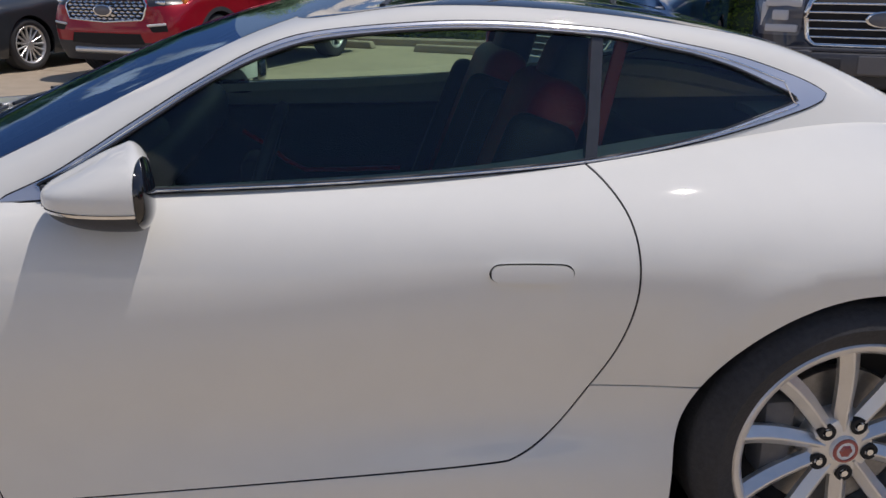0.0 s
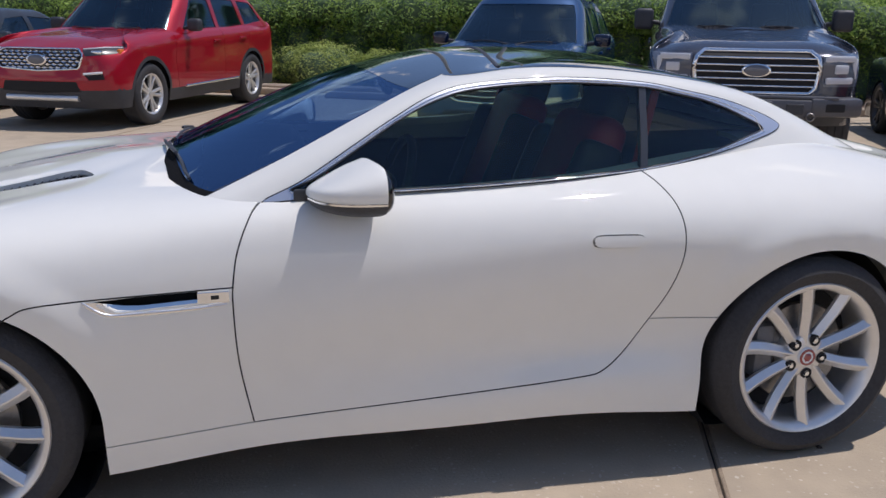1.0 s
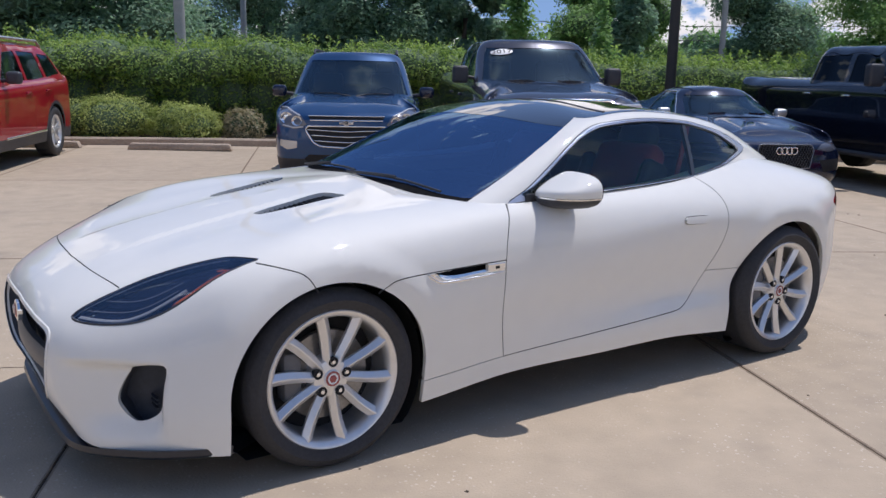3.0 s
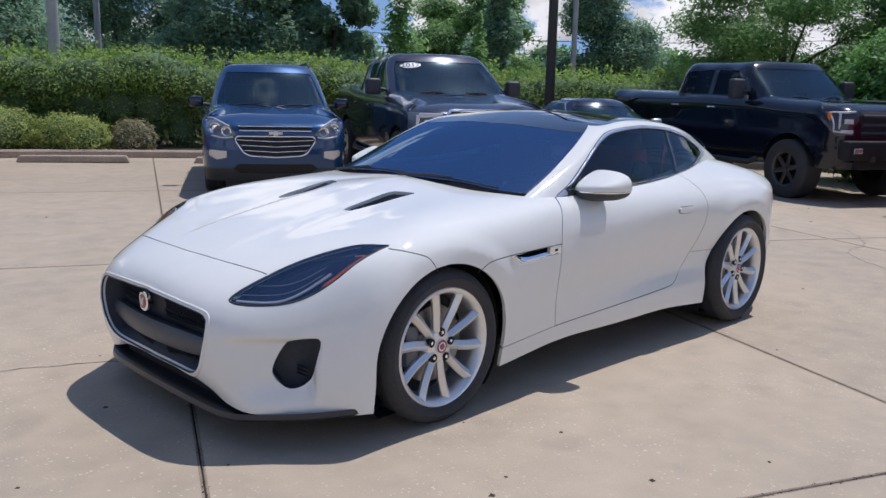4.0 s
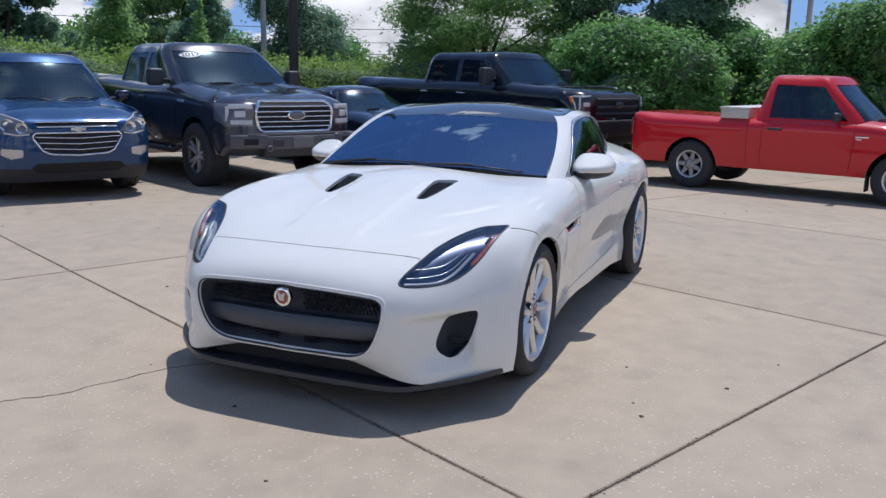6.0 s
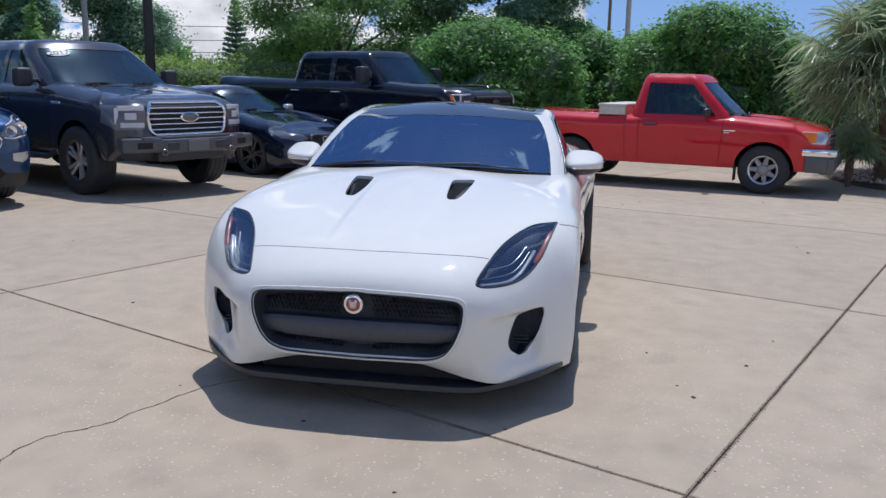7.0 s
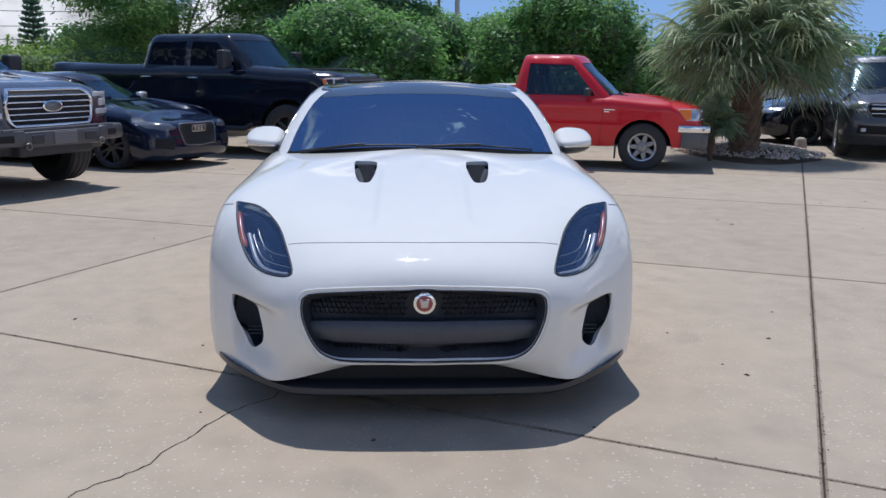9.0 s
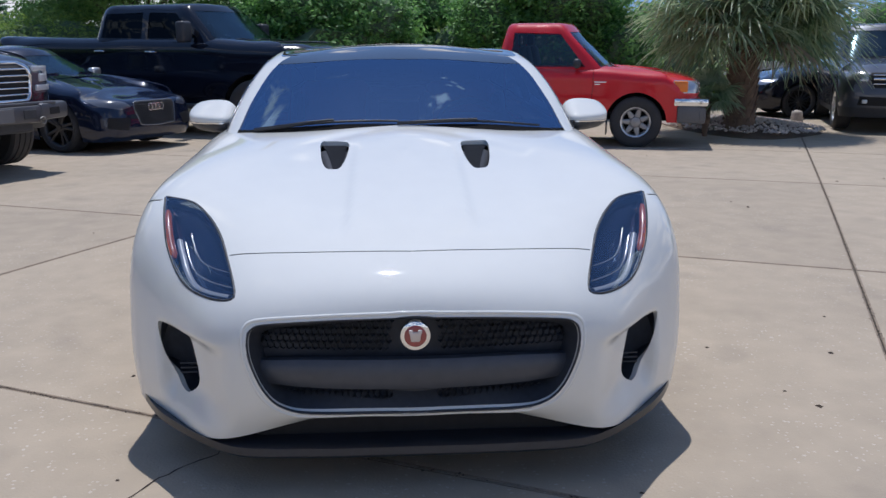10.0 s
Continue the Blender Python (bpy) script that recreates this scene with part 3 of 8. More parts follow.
for k, (pts, w) in enumerate((([(-3.3, 1.21), (-3.12, 1.19), (-2.87, 1.215), (-2.72, 1.17), (-2.55, 1.03), (-2.27, 0.90), (-2.08, 0.80), (-1.90, 0.66), (-1.75, 0.62)], 0.0035),
                              ([(-3.9, 1.42), (-3.6, 1.34), (-3.3, 1.21)], 0.0025), ([(3.9, -1.2), (4.6, -0.5), (5.5, -0.3), (6.3, 0.2)], 0.003),
                              ([(1.75, -0.2), (2.6, 0.0), (3.4, 0.4)], 0.002), ([(5.6, -2.8), (6.0, -2.0), (6.7, -1.6)], 0.003))):
    tagged(part("crack", crack(pts, w, k), JOINT, None), "thin dark crack wandering through the concrete", "crack", kind="structure")

# crumbs of grit in the wide joint, and bits of litter and leaf on the slabs
def crumbs(points, size, seed, material, name, label):
    r = random.Random(seed)
    verts, faces = [], []
    for x, y in points:
        s = size * r.uniform(0.5, 1.4)
        z = ground_z(x, y)
        a = r.uniform(0, 6.28)
        c, n = len(verts), 4
        for k in range(n):
            t = a + k * 1.5708 + r.uniform(-0.4, 0.4)
            verts.append((x + s * math.cos(t), y + s * math.sin(t), z + 0.0005))
        verts.append((x, y, z + s * 0.55))
        faces += [(c + k, c + (k + 1) % n, c + n) for k in range(n)]
    me = bpy.data.meshes.new(name)
    me.from_pydata(verts, [], faces)
    return tagged(part(name, me, material, None), label, "litter", kind="stuff")


pts = []
for _ in range(800):
    u = rs.uniform(-4, 12)
    p = u * SB + (-2.39 + 0.021 * u + rs.gauss(0, 0.008)) * SA
    pts.append((p.x, p.y))
for _ in range(220):
    v = rs.uniform(-4, 3)
    p = (NEARJ + rs.gauss(0, 0.006)) * SB + v * SA
    pts.append((p.x, p.y))
crumbs(pts, 0.0045, 1, JOINT, "joint_grit", "dark grit crumbling from the wide joint")
pts = [(-1.655, -1.538), (-2.34, 0.20), (-1.0, -1.35), (-2.9, -0.35), (-3.35, 0.1), (-0.6, -2.1)] + [(rs.uniform(-5, 9), rs.uniform(-6, 6)) for _ in range(70)]
crumbs(pts, 0.012, 2, mat("leaf_bits", (0.07, 0.05, 0.035), 0.9, vary=0.3), "leaf_litter", "small dry leaf bits scattered on the concrete")

# ---- wheels ----
def arch(cx, cz, rx, rz, low=0.02):
    """A wheel arch as a side drawing: half an ellipse on straight legs."""
    a = np.linspace(0, math.pi, 44)
    top = np.stack([cx + rx * np.cos(a), cz + rz * np.sin(a)], 1)
    return np.concatenate([[(cx + rx, low)], top, [(cx - rx, low)]])


def spoke(angle, r0, r1, w0, w1, d0, d1, thick, bend=0.0, n=7, ridge=False):
    """One wheel spoke in the xz plane, running out from the hub; y is outwards."""
    bm = bmesh.new()
    rows = []
    for i in range(n):
        t = i / (n - 1)
        r, w, d = r0 + (r1 - r0) * t, w0 + (w1 - w0) * t, d0 + (d1 - d0) * t**1.5
        a = angle + bend * math.sin(math.pi * t)
        c, s = math.cos(a), math.sin(a)
        row = []
        shape = ((-w, d - thick), (-w, d - 0.017), (-w * 0.1, d), (w * 0.12, d), (w, d - 0.017), (w, d - thick)) if ridge else ((-w, d - thick), (-w * 0.9, d - 0.006), (-w * 0.5, d), (w * 0.5, d), (w * 0.9, d - 0.006), (w, d - thick))
        for off, dep in shape:
            row.append(bm.verts.new((r * c - off * s, dep, r * s + off * c)))
        rows.append(row)
    for a, b in zip(rows[:-1], rows[1:]):
        for k in range(5):
            bm.faces.new((a[k], a[k + 1], b[k + 1], b[k]))
        bm.faces.new((a[5], a[0], b[0], b[5]))
    bmesh.ops.recalc_face_normals(bm, faces=list(bm.faces))
    return bm


def wheel(parent, at, side, R=0.345, width=0.25, rim=0.262, angles=(), turn=0.0, metal=None, spoke_dims=(0.05, 0.252, 0.021, 0.019, -0.028, -0.012), bend=0.0, lugs=5, brakes=True, cap=True, tread=24, bulge=0.012, rim_metal=None):
    """A wheel as a part with tyre, rim, spokes, nuts, cap and brake as its pieces. at: the middle of its outer face."""
    metal = metal or ALLOY
    hub = new("wheel")
    hub.parent = parent
    hub.matrix_local = Matrix.Translation(at) @ (Matrix.Identity(4) if side > 0 else Matrix.Rotation(math.pi, 4, "Z"))
    W = width
    prof = [(rim - 0.004, -0.012), (rim + 0.012, 0.0), (rim + 0.03, 0.008), (rim + 0.5 * (R - rim), bulge), (R - 0.025, 0.004), (R - 0.009, -0.012), (R - 0.002, -0.03)]
    for k in range(4):
        y = -0.045 - k * (W - 0.09) / 3
        prof += [(R, y + 0.012), (R, y - 0.012), (R - 0.007, y - 0.015), (R - 0.007, y - 0.021)] if tread else [(R, y)]
    prof += [(R - 0.004, -W + 0.03), (R - 0.03, -W), (rim, -W - 0.002)]
    part("tyre", ring(prof, 72), RUBBER, hub, smooth=40)
    lip = [(rim - 0.03, -0.055), (rim - 0.024, -0.02), (rim - 0.012, -0.006), (rim, -0.002), (rim + 0.004, -0.006), (rim + 0.004, -0.016), (rim - 0.006, -0.022)]
    barrel = [(rim - 0.03, -0.055), (rim - 0.036, -0.12), (rim - 0.03, -W + 0.02), (rim, -W)]
    part("rim", join(ring(lip, 64), ring(barrel, 64)), rim_metal or metal, hub, smooth=40)
    r0, r1, w0, w1, d0, d1 = spoke_dims
    for a in angles:
        part("spoke", spoke(math.radians(a[0] if isinstance(a, tuple) else a) + turn, r0, r1, w0, w1, d0, d1, 0.03, a[1] if isinstance(a, tuple) else bend, ridge=cap == "coupe"), metal, hub, smooth=35)
    part("hub_disc", ring([(0.0, d0 - 0.002), (0.052, d0 - 0.002), (0.07, d0 - 0.008), (0.085, d0 - 0.03), (0.085, -0.1)], 40), metal, hub, smooth=35)
    if lugs:
        for k in range(lugs):
            a = turn + 2 * math.pi * (k + 0.5) / lugs + math.pi / 2
            if cap == "coupe":
                seat = part("nut_seat", ring([(0.0195, d0 - 0.02), (0.0195, d0 + 0.001), (0.011, d0 + 0.0014), (0.010, d0 - 0.01)], 16), DARKP, hub, "black nut recess", 40)
                seat.matrix_local = Matrix.Translation((0.062 * math.cos(a), 0, 0.062 * math.sin(a)))
            nut = part("wheel_nut", ring([(0.0, d0 + 0.005), (0.0075, d0 + 0.004), (0.0095, d0 - 0.004)], 12), CHROME, hub, smooth=40)
            nut.matrix_local = Matrix.Translation((0.062 * math.cos(a), 0, 0.062 * math.sin(a)))
    if cap:
        part("centre_cap", ring([(0.0, d0 + 0.009), (0.02, d0 + 0.0085), (0.0315, d0 + 0.006), (0.034, d0 - 0.004)], 32), BADGEWHITE if cap == "coupe" else metal, hub, smooth=40)
        if cap == "coupe":
            part("cap_ring", ring([(0.0215, d0 + 0.0088), (0.0225, d0 + 0.0108), (0.0285, d0 + 0.0095), (0.0295, d0 + 0.0072)], 32), BADGERED, hub, "red cap ring", 40)
            part("cap_badge", ring([(0.0, d0 + 0.0125), (0.010, d0 + 0.012), (0.016, d0 + 0.0085)], 6), BADGERED, hub, "red badge relief", 30)
    if brakes:
        part("brake_disc", ring([(0.08, -0.085), (0.172, -0.085), (0.175, -0.095), (0.172, -0.11), (0.08, -0.11)], 48), STEEL, hub, smooth=30)
        cal = rbox(0.075, 0.085, 0.19, (0.145, -0.095, 0.02), 0.018)
        part("brake_caliper", cal, GREYP, hub, smooth=40)
    # added dark disc closes the barrel, in place of the shade behind the spokes
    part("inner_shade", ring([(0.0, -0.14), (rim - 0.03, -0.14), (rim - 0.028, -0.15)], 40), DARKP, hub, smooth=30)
    return hub


# ---- the white coupe ----
def bulge(p):
    """The bonnet's raised middle between two soft creases."""
    ease = lambda t: np.clip(t, 0, 1) ** 2 * (3 - 2 * np.clip(t, 0, 1))  # noqa: E731
    x, y, z = p.T
    a = np.abs(y)
    d = 0.008 * ease((a - 0.185) / 0.04) * (1 - ease((a - 0.27) / 0.22)) * ease((x + 1.98) / 0.2) * (1 - ease((x + 1.2) / 0.2)) * ease((z - 0.68) / 0.05)
    # the corner pockets round the scoops, ramping out again towards the splitter
    pocket = 0.080 * ease((a - 0.525) / 0.15) * (1 - ease((a - 0.755) / 0.075)) * ease((z - 0.165) / 0.13) * (1 - ease((z - 0.435) / 0.05)) * (1 - ease((x + 1.85) / 0.1))
    # a crease that lifts away over each wheel arch
    lip = np.zeros_like(x)
    for cx, cz, r0 in ((-1.313, 0.328, 0.40), (1.338, 0.340, 0.395)):
        r = np.hypot(x - cx, z - cz)
        w = 0.058 * ease((z - cz - 0.10) / 0.22)
        lip += 0.010 * ease((z - cz - 0.10) / 0.22) * np.where(r < r0 + w, np.clip((r - r0 + 0.01) / (w + 0.01), 0, 1), 1 - ease((r - r0 - w) / 0.10)) * (a > 0.7)
    return np.stack([x + pocket, y + np.sign(y) * lip, z - d], 1)


def coupe():
    car = thing("sports_coupe", "white two-door sports coupe with black roof, clean, parked on the concrete", "car")
    body = new("body")
    body.parent = car

    # guide sections from the nose round to the tail; each runs from the bottom edge up over the shoulder to the middle
    net = []

    def sec(*pts):
        net.append([tuple(p) for p in pts])

    def side(x, yz, six, seven):
        net.append([(x, y, z) for y, z in yz] + [six, seven])

    sec((-2.16, 0, 0.245), (-2.223, 0, 0.285), (-2.262, 0, 0.42), (-2.252, 0, 0.555), (-2.19, 0, 0.655), (-2.02, 0, 0.735), (-1.68, 0, 0.828), (-1.15, 0, 0.925))
    sec((-2.16, 0.3, 0.242), (-2.222, 0.3, 0.285), (-2.258, 0.3, 0.42), (-2.25, 0.3, 0.553), (-2.178, 0.295, 0.652), (-2.012, 0.28, 0.733), (-1.66, 0.19, 0.83), (-1.1, 0, 0.932))
    sec((-2.145, 0.57, 0.175), (-2.178, 0.575, 0.28), (-2.198, 0.57, 0.42), (-2.186, 0.56, 0.54), (-2.118, 0.535, 0.64), (-1.97, 0.49, 0.732), (-1.58, 0.31, 0.842), (-1.02, 0, 0.945))
    sec((-1.945, 0.775, 0.155), (-1.955, 0.79, 0.28), (-1.945, 0.787, 0.43), (-1.925, 0.772, 0.56), (-1.865, 0.74, 0.685), (-1.79, 0.652, 0.775), (-1.42, 0.40, 0.868), (-0.94, 0, 0.958))
    sec((-1.72, 0.926, 0.155), (-1.72, 0.94, 0.28), (-1.72, 0.937, 0.44), (-1.71, 0.916, 0.60), (-1.685, 0.866, 0.740), (-1.61, 0.765, 0.822), (-1.24, 0.44, 0.895), (-0.86, 0, 0.967))
    side(-1.31, ((0.895, 0.16), (0.915, 0.29), (0.93, 0.46), (0.932, 0.64), (0.898, 0.797), (0.79, 0.876)), (-1.05, 0.45, 0.922), (-0.78, 0, 0.975))
    side(-0.92, ((0.872, 0.165), (0.892, 0.29), (0.912, 0.46), (0.928, 0.66), (0.897, 0.825), (0.79, 0.905)), (-0.82, 0.45, 0.948), (-0.66, 0, 0.985))
    side(-0.5, ((0.862, 0.20), (0.875, 0.30), (0.895, 0.46), (0.922, 0.66), (0.897, 0.84), (0.81, 0.925)), (-0.45, 0.45, 0.955), (-0.45, 0, 0.975))
    side(0.05, ((0.872, 0.205), (0.884, 0.295), (0.873, 0.44), (0.92, 0.67), (0.90, 0.845), (0.805, 0.94)), (0.05, 0.45, 0.955), (0.05, 0, 0.96))
    side(0.6, ((0.885, 0.205), (0.896, 0.325), (0.868, 0.435), (0.922, 0.68), (0.912, 0.855), (0.785, 0.965)), (0.6, 0.45, 0.98), (0.6, 0, 0.985))
    side(0.95, ((0.900, 0.18), (0.908, 0.31), (0.897, 0.45), (0.948, 0.68), (0.928, 0.86), (0.75, 1.0)), (0.95, 0.45, 1.02), (0.95, 0, 1.02))
    side(1.31, ((0.915, 0.18), (0.935, 0.31), (0.955, 0.48), (0.962, 0.68), (0.925, 0.865), (0.72, 1.003)), (1.3, 0.42, 1.05), (1.3, 0, 1.05))
    side(1.72, ((0.885, 0.2), (0.903, 0.33), (0.918, 0.5), (0.922, 0.69), (0.888, 0.86), (0.70, 0.965)), (1.6, 0.40, 0.985), (1.55, 0, 0.99))
    sec((2.00, 0.72, 0.24), (2.045, 0.735, 0.36), (2.055, 0.743, 0.52), (2.045, 0.738, 0.70), (2.025, 0.72, 0.865), (1.95, 0.59, 0.935), (1.75, 0.32, 0.955), (1.7, 0, 0.965))
    sec((2.09, 0.38, 0.26), (2.13, 0.38, 0.38), (2.15, 0.38, 0.55), (2.15, 0.37, 0.72), (2.13, 0.36, 0.88), (2.05, 0.32, 0.94), (1.9, 0.18, 0.95), (1.8, 0, 0.955))
    sec((2.12, 0, 0.27), (2.16, 0, 0.39), (2.18, 0, 0.56), (2.175, 0, 0.73), (2.15, 0, 0.89), (2.07, 0, 0.945), (1.95, 0, 0.952), (1.85, 0, 0.957))
    # widths grow towards the rear haunches
    wide = lambda x: float(np.interp(x, [-2.0, -1.8, -1.5, -1.31, -0.5, 0.7, 1.31, 1.9], [1.0, 1.012, 1.03, 1.036, 1.035, 1.045, 1.032, 1.045]))  # noqa: E731
    fore = lambda x: float(np.interp(x, [-2.3, -1.75, -1.3], [0.022, 0.01, 0.0]))  # noqa: E731
    net = [[(x + fore(x), y * wide(x), z * (1 - 0.6 * fore(x)) - 0.3 * fore(x)) for x, y, z in row] for row in net]
    S = Surf(net, bulge)
    low = lambda u, v, p: v < S.V(5.4)  # noqa: E731
    nose = lambda u, v, p: (v < S.V(5.0)) & (u < S.U(4.2))  # noqa: E731
    top = lambda u, v, p: (v > S.V(3.9)) & (u < S.U(7.5))  # noqa: E731

    GAP = 0.0022
    arch_f, arch_r = arch(-1.313, 0.328, 0.404, 0.394), arch(1.338, 0.340, 0.398, 0.390)
    door = dense([(-0.432, 0.94), (-0.476, 0.91), (-0.517, 0.826), (-0.535, 0.738), (-0.539, 0.657), (-0.530, 0.484), (-0.498, 0.290)], 0.015)
    door = np.concatenate([door, dense([(-0.496, 0.287), (0.045, 0.313), (0.50, 0.340), (0.60, 0.358), (0.683, 0.420), (0.745, 0.522), (0.79, 0.620), (0.815, 0.726), (0.818, 0.821), (0.805, 0.895), (0.772, 0.95), (0.734, 0.985)], 0.015)])
    door_area = np.concatenate([door, [(0.735, 1.2), (-0.425, 1.2)]])
    seam_front = dense([(-1.575, 0.806), (-1.51, 0.792), (-1.43, 0.762), (-1.385, 0.70)], 0.012)
    seam_vent = dense([(-1.14, 0.66), (-1.105, 0.682), (-1.05, 0.705), (-0.90, 0.712), (-0.534, 0.721)], 0.012)
    seam_sill = dense([(-0.95, 0.258), (-0.75, 0.270), (-0.500, 0.287)], 0.015)
    seam_qtr = dense([(0.745, 0.522), (1.0, 0.513)], 0.015)
    vent = [(-0.895, 0.707), (-0.80, 0.7125), (-0.632, 0.7165), (-0.632, 0.684), (-0.84, 0.673)]
    lamp = dense([(0.84, 0.818), (0.74, 0.812), (0.665, 0.783), (0.605, 0.742), (0.562, 0.690), (0.527, 0.635), (0.530, 0.607), (0.60, 0.596), (0.69, 0.602), (0.745, 0.632), (0.79, 0.69), (0.824, 0.768), (0.842, 0.81)], 0.012, True)
    grille = dense([(-0.06, 0.572), (0.06, 0.572), (0.25, 0.568), (0.42, 0.557), (0.472, 0.54), (0.485, 0.50), (0.474, 0.43), (0.438, 0.345), (0.388, 0.295), (0.30, 0.271), (0.06, 0.262), (-0.06, 0.262)], 0.012, True)
    scoop = dense([(0.816, 0.45), (0.812, 0.470), (0.79, 0.473), (0.735, 0.462), (0.700, 0.445), (0.682, 0.405), (0.666, 0.335), (0.674, 0.293), (0.70, 0.266), (0.724, 0.257), (0.752, 0.274), (0.787, 0.34), (0.807, 0.40)], 0.012, True)
    bonnet_front = dense([(-2.018, -0.02), (-2.018, 0.02), (-2.010, 0.25), (-1.993, 0.42), (-1.968, 0.56)], 0.012)
    hood_vent = dense([(-1.335, 0.255), (-1.25, 0.238), (-1.11, 0.228), (-1.02, 0.232), (-0.985, 0.262), (-0.957, 0.322), (-0.962, 0.343), (-1.04, 0.345), (-1.22, 0.328), (-1.32, 0.308), (-1.342, 0.285)], 0.01, True)
    tail = dense([(1.80, 0.80), (1.90, 0.838), (1.98, 0.862), (2.035, 0.85), (2.035, 0.765), (1.96, 0.755), (1.86, 0.765)], 0.012, True)
    handle = np.array((-0.008, -0.004)) + dense([(0.528, 0.800), (0.535, 0.787), (0.56, 0.782), (0.66, 0.779), (0.685, 0.784), (0.694, 0.798), (0.687, 0.812), (0.66, 0.817), (0.56, 0.818), (0.535, 0.813)], 0.008, True)

    def uv(line, axes=(0, 2), ok=low):
        return S.find(line, axes, ok)

    def twin(line, axes=(0, 2), ok=low):
        return [uv(offset(line, GAP), axes, ok), uv(offset(line, -GAP), axes, ok)]

    def centred(q):
        """A half outline run straight on to the middle plane at both ends."""
        k = int(np.argmax(np.linalg.norm(np.diff(q, axis=0), axis=1))) + 1
        q = np.concatenate([q[k:], q[:k]]) if np.linalg.norm(q[0] - q[-1]) < 0.1 else q
        ends = [np.array((S.u0 - 0.02, q[0, 1])), np.array((S.u0 - 0.02, q[-1, 1]))]
        y = S.at(q[:, 0], q[:, 1])[:, 1]
        far = np.flatnonzero(y > 0.05)
        q = q[far[0] : far[-1] + 1]
        ends = [np.array((S.u0 - 0.02, q[0, 1])), np.array((S.u0 - 0.02, q[-1, 1]))]
        runs = []
        for end, last in zip(ends, (q[0], q[-1])):
            z0 = S.at(last[:1], last[1:])[0, 2]
            run = []
            for u in np.linspace(end[0], last[0], 10)[:-1]:
                vs = np.linspace(last[1] - 0.15, last[1] + 0.15, 241)
                run.append((u, vs[int(np.argmin(np.abs(S.at(np.full(241, max(u, S.u0)), vs)[:, 2] - z0)))]))
            runs.append(np.array(run))
        return np.concatenate([runs[0], q, runs[1][::-1]])

    lamp_uv, grille_uv, scoop_uv = uv(lamp, (1, 2), nose), centred(uv(grille[grille[:, 0] > 0.006], (1, 2), nose)), uv(scoop, (1, 2), nose)
    hood_uv = uv(hood_vent, (0, 1), top)
    cuts = [uv(dense(arch_f, 0.02, False, False)), uv(dense(arch_r, 0.02, False, False)), *twin(door), *twin(seam_front), *twin(seam_vent), *twin(seam_sill), *twin(seam_qtr),
            uv(np.array(dense(vent, 0.01, True, False))), lamp_uv, grille_uv, scoop_uv, *twin(bonnet_front, (0, 1), top), hood_uv, uv(tail), uv(handle), uv(offset(handle, 0.0016)), uv(offset(handle, -0.0016))]

    def label(m, p):
        x, y, z = p.T
        xz, yz, xy = p[:, [0, 2]], p[:, [1, 2]], p[:, :2]
        is_side, is_nose, is_top = m[:, 1] < S.V(5.35), (m[:, 1] < S.V(5.0)) & (m[:, 0] < S.U(4.2)), m[:, 1] > S.V(3.9)
        out = np.full(len(m), "rear_quarter", dtype="<U16")
        ind = inpoly(xz, door_area) & is_side
        # the clamshell bonnet: all above the seams that run from the lamps over the arches to the doors
        seam = np.interp(x, np.r_[-1.6, seam_front[:, 0], -1.36, -1.15, seam_vent[:, 0]], np.r_[0.810, seam_front[:, 1], 0.68, 0.66, seam_vent[:, 1]])
        fwd = np.interp(y, [0, 0.25, 0.42, 0.56, 0.82], [-2.018, -2.010, -1.993, -1.968, -1.60])
        shell = (x < -0.43) & ((z > seam) | (m[:, 1] > S.V(5.2))) & (x > fwd) & ~ind
        out[x < -1.36] = "front_bumper"
        out[(x >= -1.36) & (x < -0.2) & ~ind] = "front_wing"
        out[shell] = "bonnet"
        sillz = np.interp(x, np.r_[seam_sill[:, 0], 0.05, 0.5, 0.6], np.r_[seam_sill[:, 1], 0.313, 0.340, 0.358])
        out[(x > -1.0) & (x < 0.55) & (z < sillz) & ~ind & is_side] = "sill"
        out[ind] = "door"
        lines = [(door, xz, is_side), (seam_front, xz, is_side), (seam_vent, xz, is_side), (seam_sill, xz, is_side), (seam_qtr, xz, is_side), (bonnet_front, xy, is_top)]
        for line, q, ok in lines:
            out[(dline(q, line) < GAP * 0.98) & ok] = ""
        out[inpoly(m, lamp_uv)] = "lamp"
        out[inpoly(m, grille_uv)] = "grille"
        out[inpoly(yz, scoop) & is_nose] = "scoop"
        out[inpoly(xy, hood_vent) & is_top] = ""
        out[inpoly(xz, vent) & is_side] = ""
        out[inpoly(xz, arch_f) & is_side] = ""
        out[inpoly(xz, arch_r) & is_side] = ""
        big, small = sorted((offset(handle, 0.0016), offset(handle, -0.0016)), key=lambda q: -np.ptp(q[:, 0]))
        out[inpoly(xz, big) & is_side] = ""
        out[inpoly(xz, small) & is_side] = "handle"
        out[inpoly(xz, tail) & is_side & (x > 1.7)] = "tail_lamp"
        out[(m[:, 1] > S.V(5.8)) & (x > -0.62)] = ""
        out[(m[:, 1] > S.V(5.14)) & (x > -0.38) & (x < 1.2)] = ""
        return out

    P = S.panels(0.024, cuts, label)
    skin("bonnet", S, P["bonnet"], WHITE, body, both=True, label="white clamshell bonnet with two vents")
    skin("front_bumper", S, P["front_bumper"], WHITE, body, both=True, label="white front bumper")
